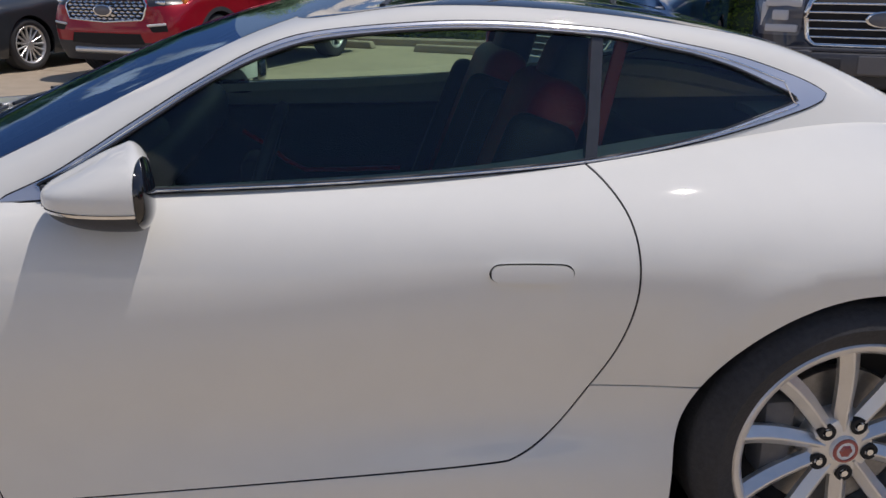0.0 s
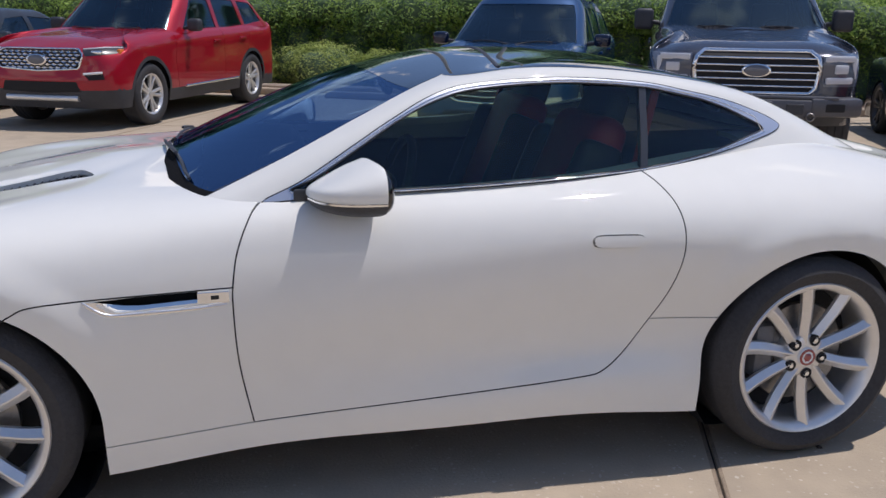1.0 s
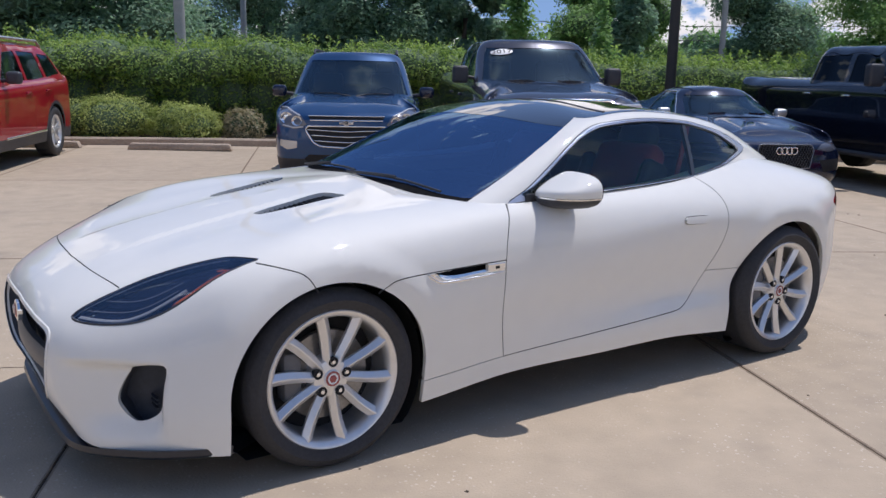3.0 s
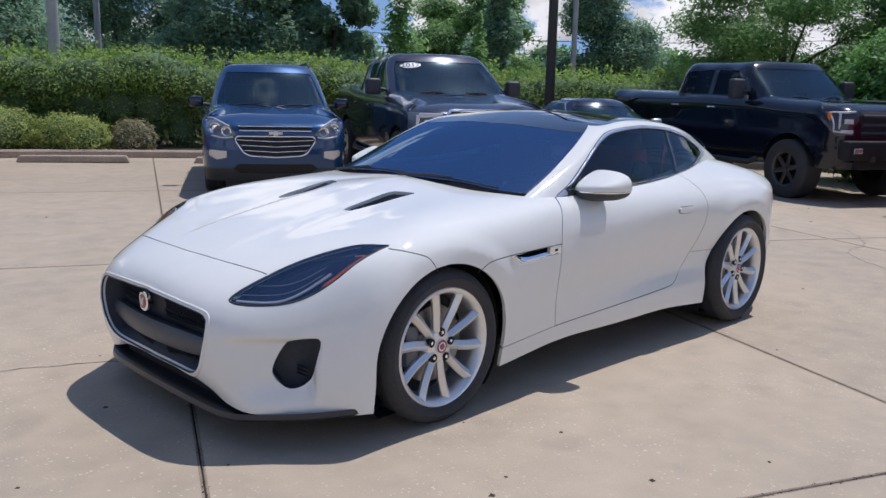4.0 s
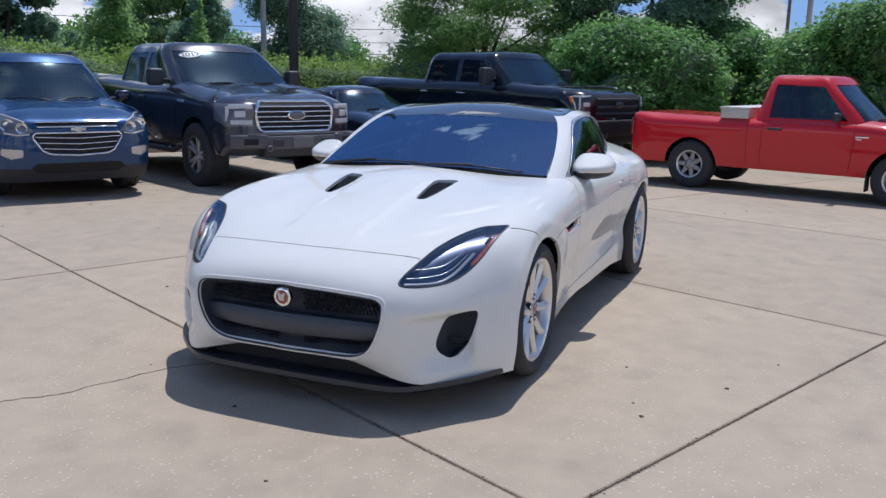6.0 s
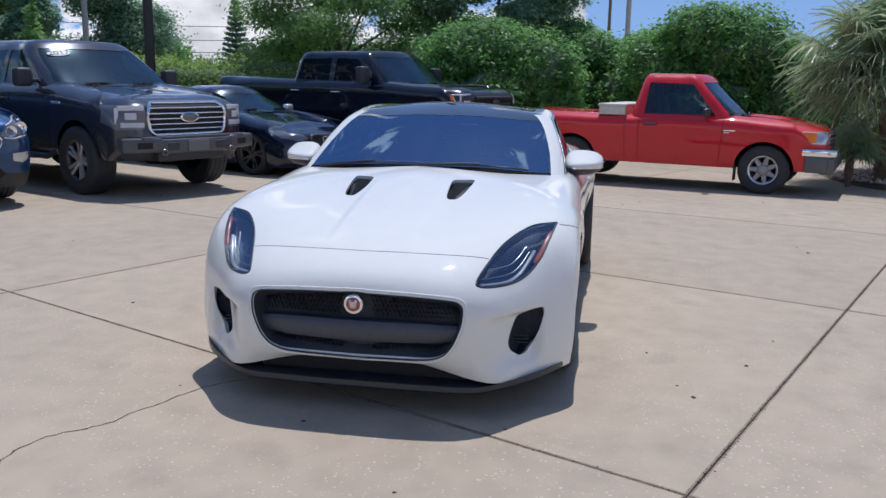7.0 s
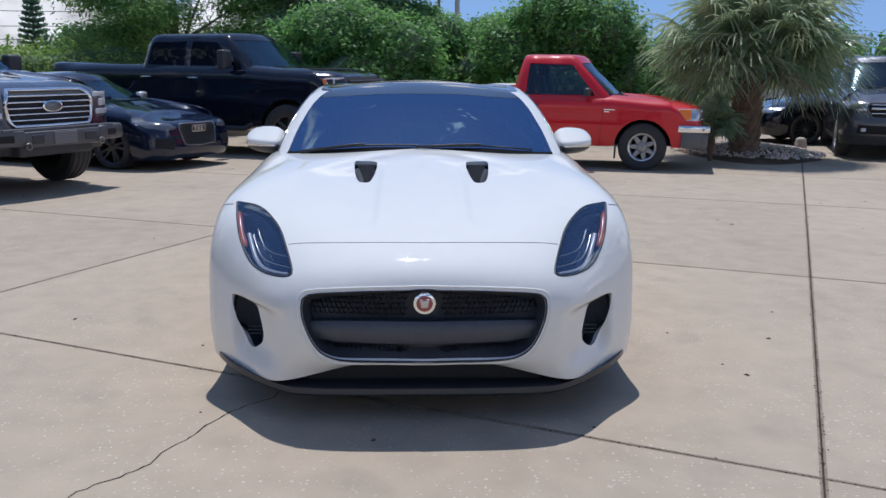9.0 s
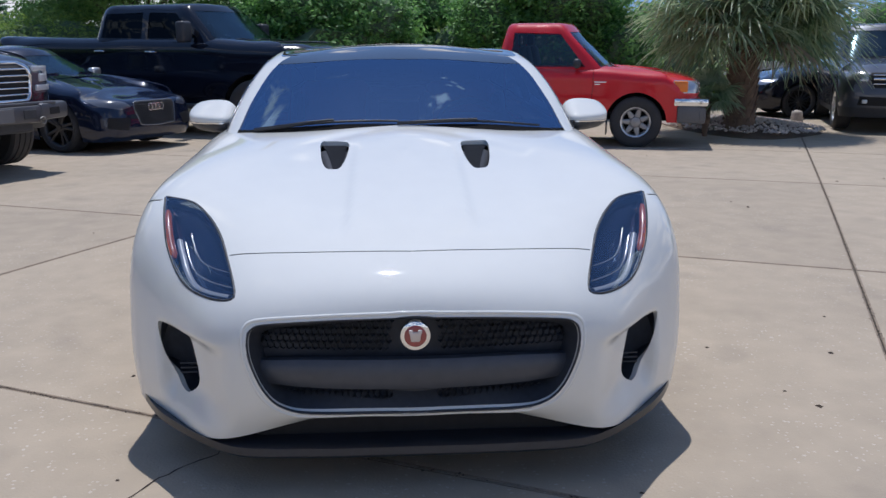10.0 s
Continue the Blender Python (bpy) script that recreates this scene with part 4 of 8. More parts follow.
    for sd in (1, -1):
        for nm in ("front_wing", "sill", "rear_quarter"):
            skin(nm, S, P[nm], WHITE, body, sd)
        dr = skin("door", S, P["door"], WHITE, body, sd, rim=0.03)
        skin("door_handle", S, P["handle"], WHITE, dr, sd, lift=0.011, rim=0.02)
        part("handle_recess", rbox(0.19, 0.012, 0.055, (0.612, sd * 0.945, 0.80), 0.004), DARKP, dr)
        skin("tail_lamp", S, P["tail_lamp"], REDLENS, body, sd, "red tail lamp", rim=0.01)
        skin("lamp_cover", S, P["lamp"], LENS, body, sd, "clear headlamp cover", rim=0.0).visible_shadow = False
        # the lamp's dark bowl, light bars and amber marker
        bowl = new("headlamp")
        bowl.parent = body
        tagged(bowl, "swept headlamp with dark housing and amber marker")
        skin("housing", S, P["lamp"], LAMPHOUSE, bowl, sd, lift=-0.03, rim=-0.03)
        path = lamp_uv
        cen = path.mean(0)
        def inset(k, a, b, d=-0.02):
            q = cen + k * (path[a:b] - cen)
            pp = S.at(q[:, 0], q[:, 1]) + d * S.normal(q[:, 0], q[:, 1])
            pp[:, 1] *= sd
            return pp.tolist()
        n = len(path)
        rimp = inset(0.985, 0, n - 1, -0.004)
        part("lamp_seal", tube(rimp, 0.006, 6, True), BLACKP, bowl, smooth=60)
        bars = [(dense([(0.545, 0.638), (0.655, 0.642), (0.70, 0.664), (0.735, 0.718)], 0.015), 0.0032, LAMPGREY), (dense([(0.562, 0.670), (0.65, 0.676), (0.69, 0.70), (0.718, 0.742)], 0.015), 0.0028, LAMPGREY),
                (dense([(0.548, 0.616), (0.66, 0.613), (0.708, 0.637), (0.742, 0.688), (0.758, 0.72)], 0.015), 0.010, LAMPBAR)]
        for line, thick, metal in bars:
            q = uv(line, (1, 2), nose)
            pp = S.at(q[:, 0], q[:, 1]) - 0.014 * S.normal(q[:, 0], q[:, 1])
            pp[:, 1] *= sd
            part("light_bar", tube(pp.tolist(), thick, 8, flat=0.6), metal, bowl, smooth=60)
        amb = dense([(0.762, 0.668), (0.786, 0.708), (0.807, 0.758), (0.822, 0.790)], 0.012)
        q = uv(amb, (1, 2), nose)
        pp = S.at(q[:, 0], q[:, 1]) - 0.008 * S.normal(q[:, 0], q[:, 1])
        pp[:, 1] *= sd
        part("marker", tube(pp.tolist(), [0.005] + [0.012] * (len(pp) - 2) + [0.006], 8, flat=0.5), MARKER, bowl, "amber side marker", 60)
        sp, nn = S.spot((0.790, 0.790), (1, 2), nose)
        gem = part("corner_reflector", rbox(0.045, 0.022, 0.012, (0, 0, 0), 0.004), CHROME, bowl, "small bright corner reflector", 40)
        gem.matrix_local = Matrix.Translation((sp.x, sd * (sp.y - 0.006), sp.z - 0.014)) @ Matrix.Rotation(sd * radians(20), 4, "Z")
        # side vent: dark slot over a bright blade, with a plate behind it
        b = rbox(0.31, 0.03, 0.07, (-0.76, sd * 0.875, 0.692), 0.004)
        ven = part("side_vent", b, DARKP, body, "black side vent with bright blade")
        blade = []
        for x, z in dense([(-0.925, 0.708), (-0.87, 0.672), (-0.80, 0.668), (-0.63, 0.672), (-0.555, 0.678)], 0.02):
            sp, nn = S.spot((x, z), (0, 2), low)
            blade.append((sp.x + nn.x * 0.002, sd * (sp.y + 0.002), sp.z))
        wedge = bmesh.new()
        inner, outer = dense([(-0.885, 0.704), (-0.80, 0.687), (-0.635, 0.692), (-0.56, 0.687)], 0.02), dense([(-0.925, 0.708), (-0.855, 0.668), (-0.64, 0.671), (-0.555, 0.681)], 0.02)
        rows = []
        for k in range(15):
            a, o = (ln[min(len(ln) - 1, round(k / 14 * (len(ln) - 1)))] for ln in (inner, outer))
            row = []
            for (x, z), d in ((a, -0.009), (o, 0.003), (o + (0, -0.006), 0.0005)):
                sp, nn = S.spot((x, z), (0, 2), low)
                end = min(1.0, k / 2, (14 - k) / 2)
                row.append(wedge.verts.new((sp.x, sd * (sp.y + d * (end if d < 0 else 1)), sp.z)))
            rows.append(row)
        for a, o in zip(rows[:-1], rows[1:]):
            for j in range(2):
                wedge.faces.new((a[j], a[j + 1], o[j + 1], o[j]))
        bmesh.ops.recalc_face_normals(wedge, faces=list(wedge.faces))
        part("blade", wedge, CHROME, ven, "chrome wedge under the vent", 60)
        part("blade_edge", tube(blade, 0.0028, 6), TRIMALU, ven, smooth=60)
        sp, nn = S.spot((-0.59, 0.698), (0, 2), low)
        part("vent_plate", rbox(0.085, 0.006, 0.032, (sp.x, sd * (sp.y + 0.001), sp.z), 0.002), CHROME, ven, "bright plate beside the vent")
        part("plate_mark", rbox(0.022, 0.004, 0.012, (sp.x + 0.004, sd * (sp.y + 0.0035), sp.z), 0.003), INK, ven, "small dark bar on the plate")
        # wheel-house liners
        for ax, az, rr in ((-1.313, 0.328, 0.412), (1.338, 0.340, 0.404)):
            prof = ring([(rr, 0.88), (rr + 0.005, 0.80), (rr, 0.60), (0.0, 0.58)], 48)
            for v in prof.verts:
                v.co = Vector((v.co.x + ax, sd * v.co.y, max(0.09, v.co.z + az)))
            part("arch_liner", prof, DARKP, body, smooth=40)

    # dark seals in the shut lines
    def seal(line, axes, ok, sides=(1, -1)):
        q = uv(line, axes, ok)
        pp = S.at(q[:, 0], q[:, 1]) - 0.0040 * S.normal(q[:, 0], q[:, 1])
        for sd in sides:
            part("shut_line_seal", tube([(p[0], sd * p[1], p[2]) for p in pp.tolist()], 0.0032, 5), DARKP, body)
    for line in (door, seam_front, seam_vent):
        seal(line, (0, 2), low)
    seal(bonnet_front[bonnet_front[:, 1] > 0.0], (0, 1), top)

    # grille: mesh panels behind the opening, a satin bar across, a bright surround
    gb = bmesh.new()
    rows = []
    for i in range(25):
        y = -0.485 + 0.97 * i / 24
        rows.append([gb.verts.new((-2.145 + 0.22 * y * y, y, z)) for z in (0.25, 0.3, 0.42, 0.5, 0.565)])
    for a, b in zip(rows[:-1], rows[1:]):
        for k in range(4):
            gb.faces.new((a[k], a[k + 1], b[k + 1], b[k]))
    gr = part("grille", gb, GRILLBACK, body, "dark mesh grille with satin bar")
    skin("grille_well", S, P["grille"], GRILLBACK, gr, both=True, lift=-0.105, rim=-0.087)
    cells = bmesh.new()
    for r in range(14):
        for c in range(-26, 27):
            y, z = (c + 0.5 * (r % 2)) * 0.019, 0.272 + r * 0.0215
            if inpoly([(abs(y), z)], np.abs(grille) * 0.985)[0] and not 0.335 < z < 0.445:
                cx = -2.168 + 0.22 * y * y
                ring_v = [(cells.verts.new((cx, y + 0.0095 * math.cos(t), z + 0.0118 * math.sin(t))), cells.verts.new((cx + 0.012, y + 0.0072 * math.cos(t), z + 0.0092 * math.sin(t)))) for t in (math.radians(30 + 60 * k) for k in range(6))]
                for k in range(6):
                    cells.faces.new((ring_v[k][0], ring_v[(k + 1) % 6][0], ring_v[(k + 1) % 6][1], ring_v[k][1]))
    tagged(part("honeycomb", cells, GRILLMESH, gr, "dark grey honeycomb mesh"), kind="stuff")
    bar = bmesh.new()
    rows = []
    for i in range(31):
        y = -0.455 + 0.91 * i / 30
        x = -2.212 + 0.24 * y * y
        k = 1 - 0.25 * (abs(y) / 0.455) ** 4
        rows.append([bar.verts.new((x + dx, y * (0.985 if z < 0.38 else 1.0), 0.392 + (z - 0.392) * k)) for dx, z in ((0.03, 0.345), (0.006, 0.347), (-0.004, 0.37), (-0.004, 0.415), (0.008, 0.438), (0.03, 0.44))])
    for a, b in zip(rows[:-1], rows[1:]):
        for k in range(5):
            bar.faces.new((a[k], a[k + 1], b[k + 1], b[k]))
    part("grille_bar", bar, GRILLG, gr, "dark grey satin bar", 50)
    q = uv(grille[grille[:, 0] > 0.04], (1, 2), nose)
    pp = S.at(q[:, 0], q[:, 1]) - 0.004 * S.normal(q[:, 0], q[:, 1])
    half = sorted(pp.tolist(), key=lambda p: math.atan2(p[1], p[2] - 0.42))
    loop = half + [(p[0], -p[1], p[2]) for p in half[::-1]]
    part("grille_frame", tube(loop, 0.0045, 6, True), BLACKP, gr, smooth=60)
    wide_ring = uv((grille[grille[:, 0] > 0.04] - (0, 0.417)) * (1.028, 1.075) + (0, 0.417), (1, 2), nose)
    pp = S.at(wide_ring[:, 0], wide_ring[:, 1]) - 0.001 * S.normal(wide_ring[:, 0], wide_ring[:, 1])
    half = sorted(pp.tolist(), key=lambda p: math.atan2(p[1], p[2] - 0.42))
    part("grille_lip", tube(half + [(p[0], -p[1], p[2]) for p in half[::-1]], 0.0055, 8, True), WHITE, gr, "white raised lip round the grille", 60)
    badge = part("grille_badge", ring([(0.0, 0.008), (0.034, 0.007), (0.043, 0.004), (0.044, -0.012)], 36, "X"), CHROME, gr, "round chrome badge with dark red field", 40)
    badge.matrix_local = Matrix.Translation((-2.228, 0, 0.520)) @ Matrix.Rotation(math.pi, 4, "Z")
    part("badge_field", ring([(0.0, 0.0105), (0.024, 0.01), (0.031, 0.0085), (0.033, 0.006)], 30, "X"), BADGERED, badge, smooth=40)
    part("badge_relief", join(rbox(0.007, 0.026, 0.030, (0.011, 0, -0.001), 0.004, taper=1.35), rbox(0.006, 0.012, 0.012, (0.011, 0.013, 0.014), 0.003), rbox(0.006, 0.012, 0.012, (0.011, -0.013, 0.014), 0.003)), BADGESILVER, badge, smooth=40)
    # scoops: dark pockets with a small mesh of bars
    for sd in (1, -1):
        sc = skin("fog_scoop", S, P["scoop"], GRILLBACK, body, sd, "deep black corner scoop", lift=-0.07, rim=-0.052)
        for k in range(3):
            part("scoop_bar", rbox(0.012, 0.07, 0.006, (-1.905, sd * 0.715, 0.30 + 0.016 * k), 0.002), BLACKP, sc)
    # lower intake and splitter
    ib = rbox(0.10, 0.98, 0.14, (-2.045, 0, 0.19), 0.02)
    part("lower_intake", ib, DARKP, body, "black lower intake")
    lip = bmesh.new()
    rows = []
    plan = dense([(-2.178, 0.0), (-2.175, 0.3), (-2.142, 0.56), (-1.97, 0.785), (-1.80, 0.90), (-1.705, 0.925)], 0.04)
    plan = np.concatenate([plan[::-1] * (1, -1), plan[1:]])
    for x, y in plan:
        h = 0.112 + 0.035 * max(0, (abs(y) - 0.55) / 0.37)
        tuck = 0.022 if abs(y) > 0.6 else 0.0
        rows.append([lip.verts.new(p) for p in ((x + 0.14, y * 0.86, h + 0.05 - tuck), (x + 0.03, y * 0.985, h + 0.048 - tuck), (x + 0.004, y, h + 0.034), (x, y, h + 0.012), (x + 0.012, y * 0.995, h), (x + 0.3, y * 0.8, h - 0.003))])
    for a, b in zip(rows[:-1], rows[1:]):
        for k in range(5):
            lip.faces.new((a[k], a[k + 1], b[k + 1], b[k]))
    part("splitter", lip, mat("splitter_black", (0.018, 0.020, 0.027), 0.35, coat=0.3, vary=0.2, scale=6), body, "black front splitter", 35)
    # bonnet vents
    for sd in (1, -1):
        line = []
        for x, y in ((-1.33, 0.268), (-1.25, 0.27), (-1.15, 0.275), (-1.05, 0.285), (-1.0, 0.32)):
            sp, nn = S.spot((x, y), (0, 1), top)
            line.append((sp.x, sd * sp.y, sp.z - 0.045))
        hv = part("bonnet_vent", tube(line, [0.02, 0.04, 0.06, 0.075, 0.05], 10, flat=0.35), BLACKP, body, "dark bonnet vent with mesh", 50)
        for k in range(13):
            x = -1.29 + 0.023 * k
            w = 0.03 + 0.065 * (k / 12)
            yc = 0.268 + 0.02 * (k / 12) ** 2
            sp, nn = S.spot((x, yc), (0, 1), top)
            part("vent_slat", rbox(0.004, w, 0.008, (x, sd * yc, sp.z - 0.012), 0.001, segs=1), BLACKP, hv)
    # underside
    part("floor_pan", rbox(3.5, 1.4, 0.06, (0.05, 0, 0.20), 0.02), DARKP, body)

    greenhouse(car, S)
    cabin(car)
    for sd in (1, -1):
        front, rear = [(36 * k + 3, 0.04) for k in range(10)], [(36 * k + 21, 0.04) for k in range(10)]
        wheel(car, (-1.309, sd * 0.938, 0.347), sd, 0.347, 0.255, 0.264, front, radians(41), ALLOY, (0.045, 0.25, 0.019, 0.0235, -0.03, -0.010), 0.0, 5, True, "coupe")
        wheel(car, (1.325, sd * 0.990, 0.350), sd, 0.350, 0.285, 0.264, rear, radians(-9), ALLOY, (0.045, 0.25, 0.019, 0.0235, -0.03, -0.010), 0.0, 5, True, "coupe")
        mirror(car, sd)
    return car


def greenhouse(car, S):
    """Roof, pillars, glass and bright trim."""
    net = [
        [(-0.76, 0, 0.965), (-0.46, 0, 1.095), (-0.14, 0, 1.222), (0.16, 0, 1.305), (0.34, 0, 1.326), (0.5, 0, 1.33)],
        [(-0.72, 0.42, 0.955), (-0.43, 0.40, 1.088), (-0.12, 0.36, 1.212), (0.18, 0.32, 1.295), (0.37, 0.2, 1.320), (0.52, 0, 1.33)],
        [(-0.555, 0.775, 0.925), (-0.31, 0.735, 1.05), (-0.07, 0.685, 1.17), (0.16, 0.605, 1.262), (0.44, 0.36, 1.305), (0.58, 0, 1.328)],
        [(-0.25, 0.805, 0.94), (-0.12, 0.755, 1.08), (0.05, 0.70, 1.19), (0.27, 0.62, 1.275), (0.52, 0.38, 1.305), (0.64, 0, 1.325)],
    ]
    net.append([(0.2, 0.80, 0.95), (0.22, 0.755, 1.08), (0.29, 0.70, 1.20), (0.42, 0.625, 1.288), (0.6, 0.38, 1.304), (0.7, 0, 1.32)])
    net.append([(0.72, 0.775, 0.975), (0.72, 0.73, 1.09), (0.73, 0.68, 1.195), (0.74, 0.615, 1.275), (0.8, 0.38, 1.292), (0.85, 0, 1.31)])
    net.append([(1.05, 0.73, 0.985), (1.05, 0.69, 1.09), (1.05, 0.65, 1.165), (1.04, 0.59, 1.235), (1.03, 0.37, 1.258), (1.05, 0, 1.275)])
    net.append([(1.38, 0.66, 0.97), (1.37, 0.605, 1.075), (1.36, 0.57, 1.125), (1.33, 0.52, 1.17), (1.3, 0.33, 1.195), (1.3, 0, 1.21)])
    net.append([(1.78, 0.57, 0.905), (1.74, 0.505, 0.985), (1.69, 0.465, 1.02), (1.64, 0.41, 1.05), (1.6, 0.25, 1.072), (1.58, 0, 1.085)])
    net.append([(2.0, 0.30, 0.885), (1.92, 0.26, 0.95), (1.85, 0.23, 0.98), (1.79, 0.19, 1.0), (1.76, 0.1, 1.01), (1.75, 0, 1.01)])
    net.append([(2.04, 0, 0.885), (1.94, 0, 0.952), (1.87, 0, 0.978), (1.81, 0, 0.995), (1.78, 0, 1.005), (1.75, 0, 1.01)])
    net = [[(x, y * float(np.interp(x, [-0.75, 0.0, 0.7, 1.3, 1.7], [1.03, 1.045, 1.045, 1.05, 1.05])), z) for x, y, z in row] for row in net]
    G = Surf(net)
    side = lambda u, v, p: (u > G.U(1.7)) & (v < G.V(3.6))  # noqa: E731
    outer = dense([(-0.445, 0.928), (-0.33, 0.984), (-0.18, 1.074), (-0.05, 1.15), (0.084, 1.216), (0.22, 1.246), (0.495, 1.262), (0.784, 1.245), (0.943, 1.217), (1.113, 1.181), (1.25, 1.138), (1.325, 1.107), (1.352, 1.087), (1.325, 1.073), (1.25, 1.055), (1.0, 1.010), (0.766, 0.979), (0.5, 0.962), (0.2, 0.950), (-0.1, 0.944), (-0.3, 0.938)], 0.012, True)
    inner = dense([(-0.36, 0.954), (-0.28, 0.987), (-0.155, 1.061), (-0.025, 1.139), (0.105, 1.192), (0.235, 1.222), (0.495, 1.237), (0.775, 1.221), (0.92, 1.194), (1.08, 1.158), (1.19, 1.121), (1.25, 1.096), (1.268, 1.084), (1.25, 1.076), (1.17, 1.059), (0.99, 1.024), (0.766, 0.993), (0.5, 0.976), (0.2, 0.963), (-0.1, 0.957)], 0.012, True)
    # the bright surround is a slim strip
    inner = np.array([p + 0.42 * (1 - min(1.0, max(0.0, (p[0] - 1.0) / 0.2))) * (outer[np.argmin(((outer - p) ** 2).sum(1))] - p) for p in inner])
    ws_edge = dense([(G.U(1.80), G.v0 - 0.02), (G.U(1.82), G.V(1.0)), (G.U(1.80), G.V(2.0)), (G.U(1.72), G.V(3.0)), (G.U(1.55), G.V(3.02)), (G.U(0.0), G.V(3.0))], 0.02, False, False)
    roof_edge = dense([(G.U(1.72), G.V(3.0)), (G.U(2.5), G.V(3.07)), (G.U(4.0), G.V(3.06)), (G.U(5.0), G.V(3.06)), (G.U(6.0), G.V(3.1)), (G.U(7.0), G.V(3.2)), (G.U(8.0), G.V(3.45)), (G.U(8.6), G.V(5.0))], 0.02)
    post_lines = [np.array([(0.742, 0.975), (0.775, 1.235)]), np.array([(0.768, 0.975), (0.801, 1.235)])]
    find = lambda line: G.find(line, (0, 2), side)  # noqa: E731
    out_uv, in_uv = find(outer), find(inner)
    p_uv = [find(dense(l, 0.015, False, False)) for l in post_lines]
    area_ws = np.concatenate([ws_edge, [(G.u0 - 0.1, G.V(3.0)), (G.u0 - 0.1, G.v0 - 0.02)]])
    area_roof = np.concatenate([roof_edge, [(G.U(8.6), G.v1 + 0.1), (G.u0 - 0.1, G.v1 + 0.1), (G.u0 - 0.1, G.V(3.0))]])

    def label(m, p):
        xz = p[:, [0, 2]]
        ok = (m[:, 0] > G.U(1.7)) & (m[:, 1] < G.V(3.6))
        out = np.full(len(m), "pillar", dtype="<U16")
        out[inpoly(m, area_roof)] = "roof"
        out[inpoly(m, area_ws)] = "windscreen"
        out[inpoly(m, area_ws) & (m[:, 1] > np.interp(m[:, 0], head_uv[:, 0], head_uv[:, 1]))] = "roof"
        out[inpoly(m, area_ws) & (m[:, 1] < np.interp(m[:, 0], [G.U(0), G.U(1), G.U(1.85), G.U(2.6)], [G.V(0.11), G.V(0.13), G.V(0.19), G.V(0.18)]))] = "cowl"
        out[inpoly(xz, outer) & ok] = "trim"
        g = inpoly(xz, inner) & ok
        xpost = 0.742 + (xz[:, 1] - 0.975) * 0.127
        out[g & (xz[:, 0] < xpost)] = "side_window"
        out[g & (xz[:, 0] >= xpost) & (xz[:, 0] <= xpost + 0.026)] = "post"
        out[g & (xz[:, 0] > xpost + 0.026)] = "quarter_glass"
        return out

    # black band at the head of the windscreen, and the cross joint in the glass roof
    over = lambda u, v, p: v > G.V(1.6)  # noqa: E731
    header = dense([(-0.038, -0.03), (-0.038, 0.03), (-0.026, 0.27), (-0.007, 0.46), (0.02, 0.60), (0.05, 0.70)], 0.02)
    head_uv = G.find(header[header[:, 1] > 0.02], (0, 1), over)
    head_uv = np.concatenate([[(G.u0 - 0.02, head_uv[0, 1])], head_uv])
    low_edge = dense([(G.u0 - 0.02, G.V(0.11)), (G.U(1.0), G.V(0.13)), (G.U(1.85), G.V(0.19)), (G.U(2.6), G.V(0.18))], 0.02, False, False)
    P = G.panels(0.024, [out_uv, in_uv, ws_edge, roof_edge, low_edge, head_uv, *p_uv], label)
    top = new("greenhouse")
    top.parent = car
    skin("windscreen", G, P["windscreen"], WSGLASS, top, both=True, label="tinted windscreen", rim=0.0)
    skin("roof_panel", G, P["roof"], ROOFG, top, both=True, label="gloss black glass roof", lift=0.001)
    for sd in (1, -1):
        skin("roof_rail", G, P["pillar"], WHITE, top, sd, "white pillar and roof rail")
        skin("window_trim", G, P["trim"], TRIMALU, top, sd, "bright window surround", lift=0.003, rim=0.012)
        q = in_uv[:: 2]
        seal = G.at(q[:, 0], q[:, 1]) + 0.001 * G.normal(q[:, 0], q[:, 1])
        seal[:, 1] *= sd
        q = out_uv[:: 2]
        gap = G.at(q[:, 0], q[:, 1]) + 0.0012 * G.normal(q[:, 0], q[:, 1])
        gap[:, 1] *= sd
        part("trim_gap", tube(gap.tolist(), 0.0024, 6, True), DARKP, top, smooth=60)
        mid = [p + 0.45 * (outer[np.argmin(((outer - p) ** 2).sum(1))] - p) for p in inner]
        q = find(np.array(mid[:: 2]))
        crest = G.at(q[:, 0], q[:, 1]) + 0.0035 * G.normal(q[:, 0], q[:, 1])
        crest[:, 1] *= sd
        part("trim_crest", tube(crest.tolist(), 0.0022, 6, True), CHROME, top, smooth=60)
        part("window_seal", tube(seal.tolist(), 0.0032, 6, True), BLACKP, top, smooth=60)
        skin("side_window", G, P["side_window"], TINT, top, sd, "dark tinted side window", lift=-0.004, rim=0.0)
        skin("quarter_glass", G, P["quarter_glass"], TINT, top, sd, "dark tinted quarter window", lift=-0.004, rim=0.0)
        skin("window_post", G, P["post"], POSTBLACK, top, sd, "dark grey window post", lift=-0.002, rim=0.02)
    joint = G.find(dense([(0.402, 0.03), (0.392, 0.17), (0.371, 0.313), (0.353, 0.446), (0.338, 0.536), (0.33, 0.58)], 0.02), (0, 1), lambda u, v, p: v > G.V(2.9))
    half = G.at(joint[:, 0], joint[:, 1]) + 0.002 * G.normal(joint[:, 0], joint[:, 1])
    part("roof_joint", tube([(x, -y, z) for x, y, z in half[::-1].tolist()] + half.tolist(), 0.008, 6, flat=0.4), BLACKP, top, "black cross joint in the roof", 60)
    # black band round the windscreen's edge, wiper cowl and wipers
    e = ws_edge[(ws_edge[:, 1] > G.v0) & (ws_edge[:, 1] < G.V(2.98))]
    pp = G.at(e[:, 0] - 0.012, e[:, 1]) - 0.004 * G.normal(e[:, 0] - 0.012, e[:, 1])
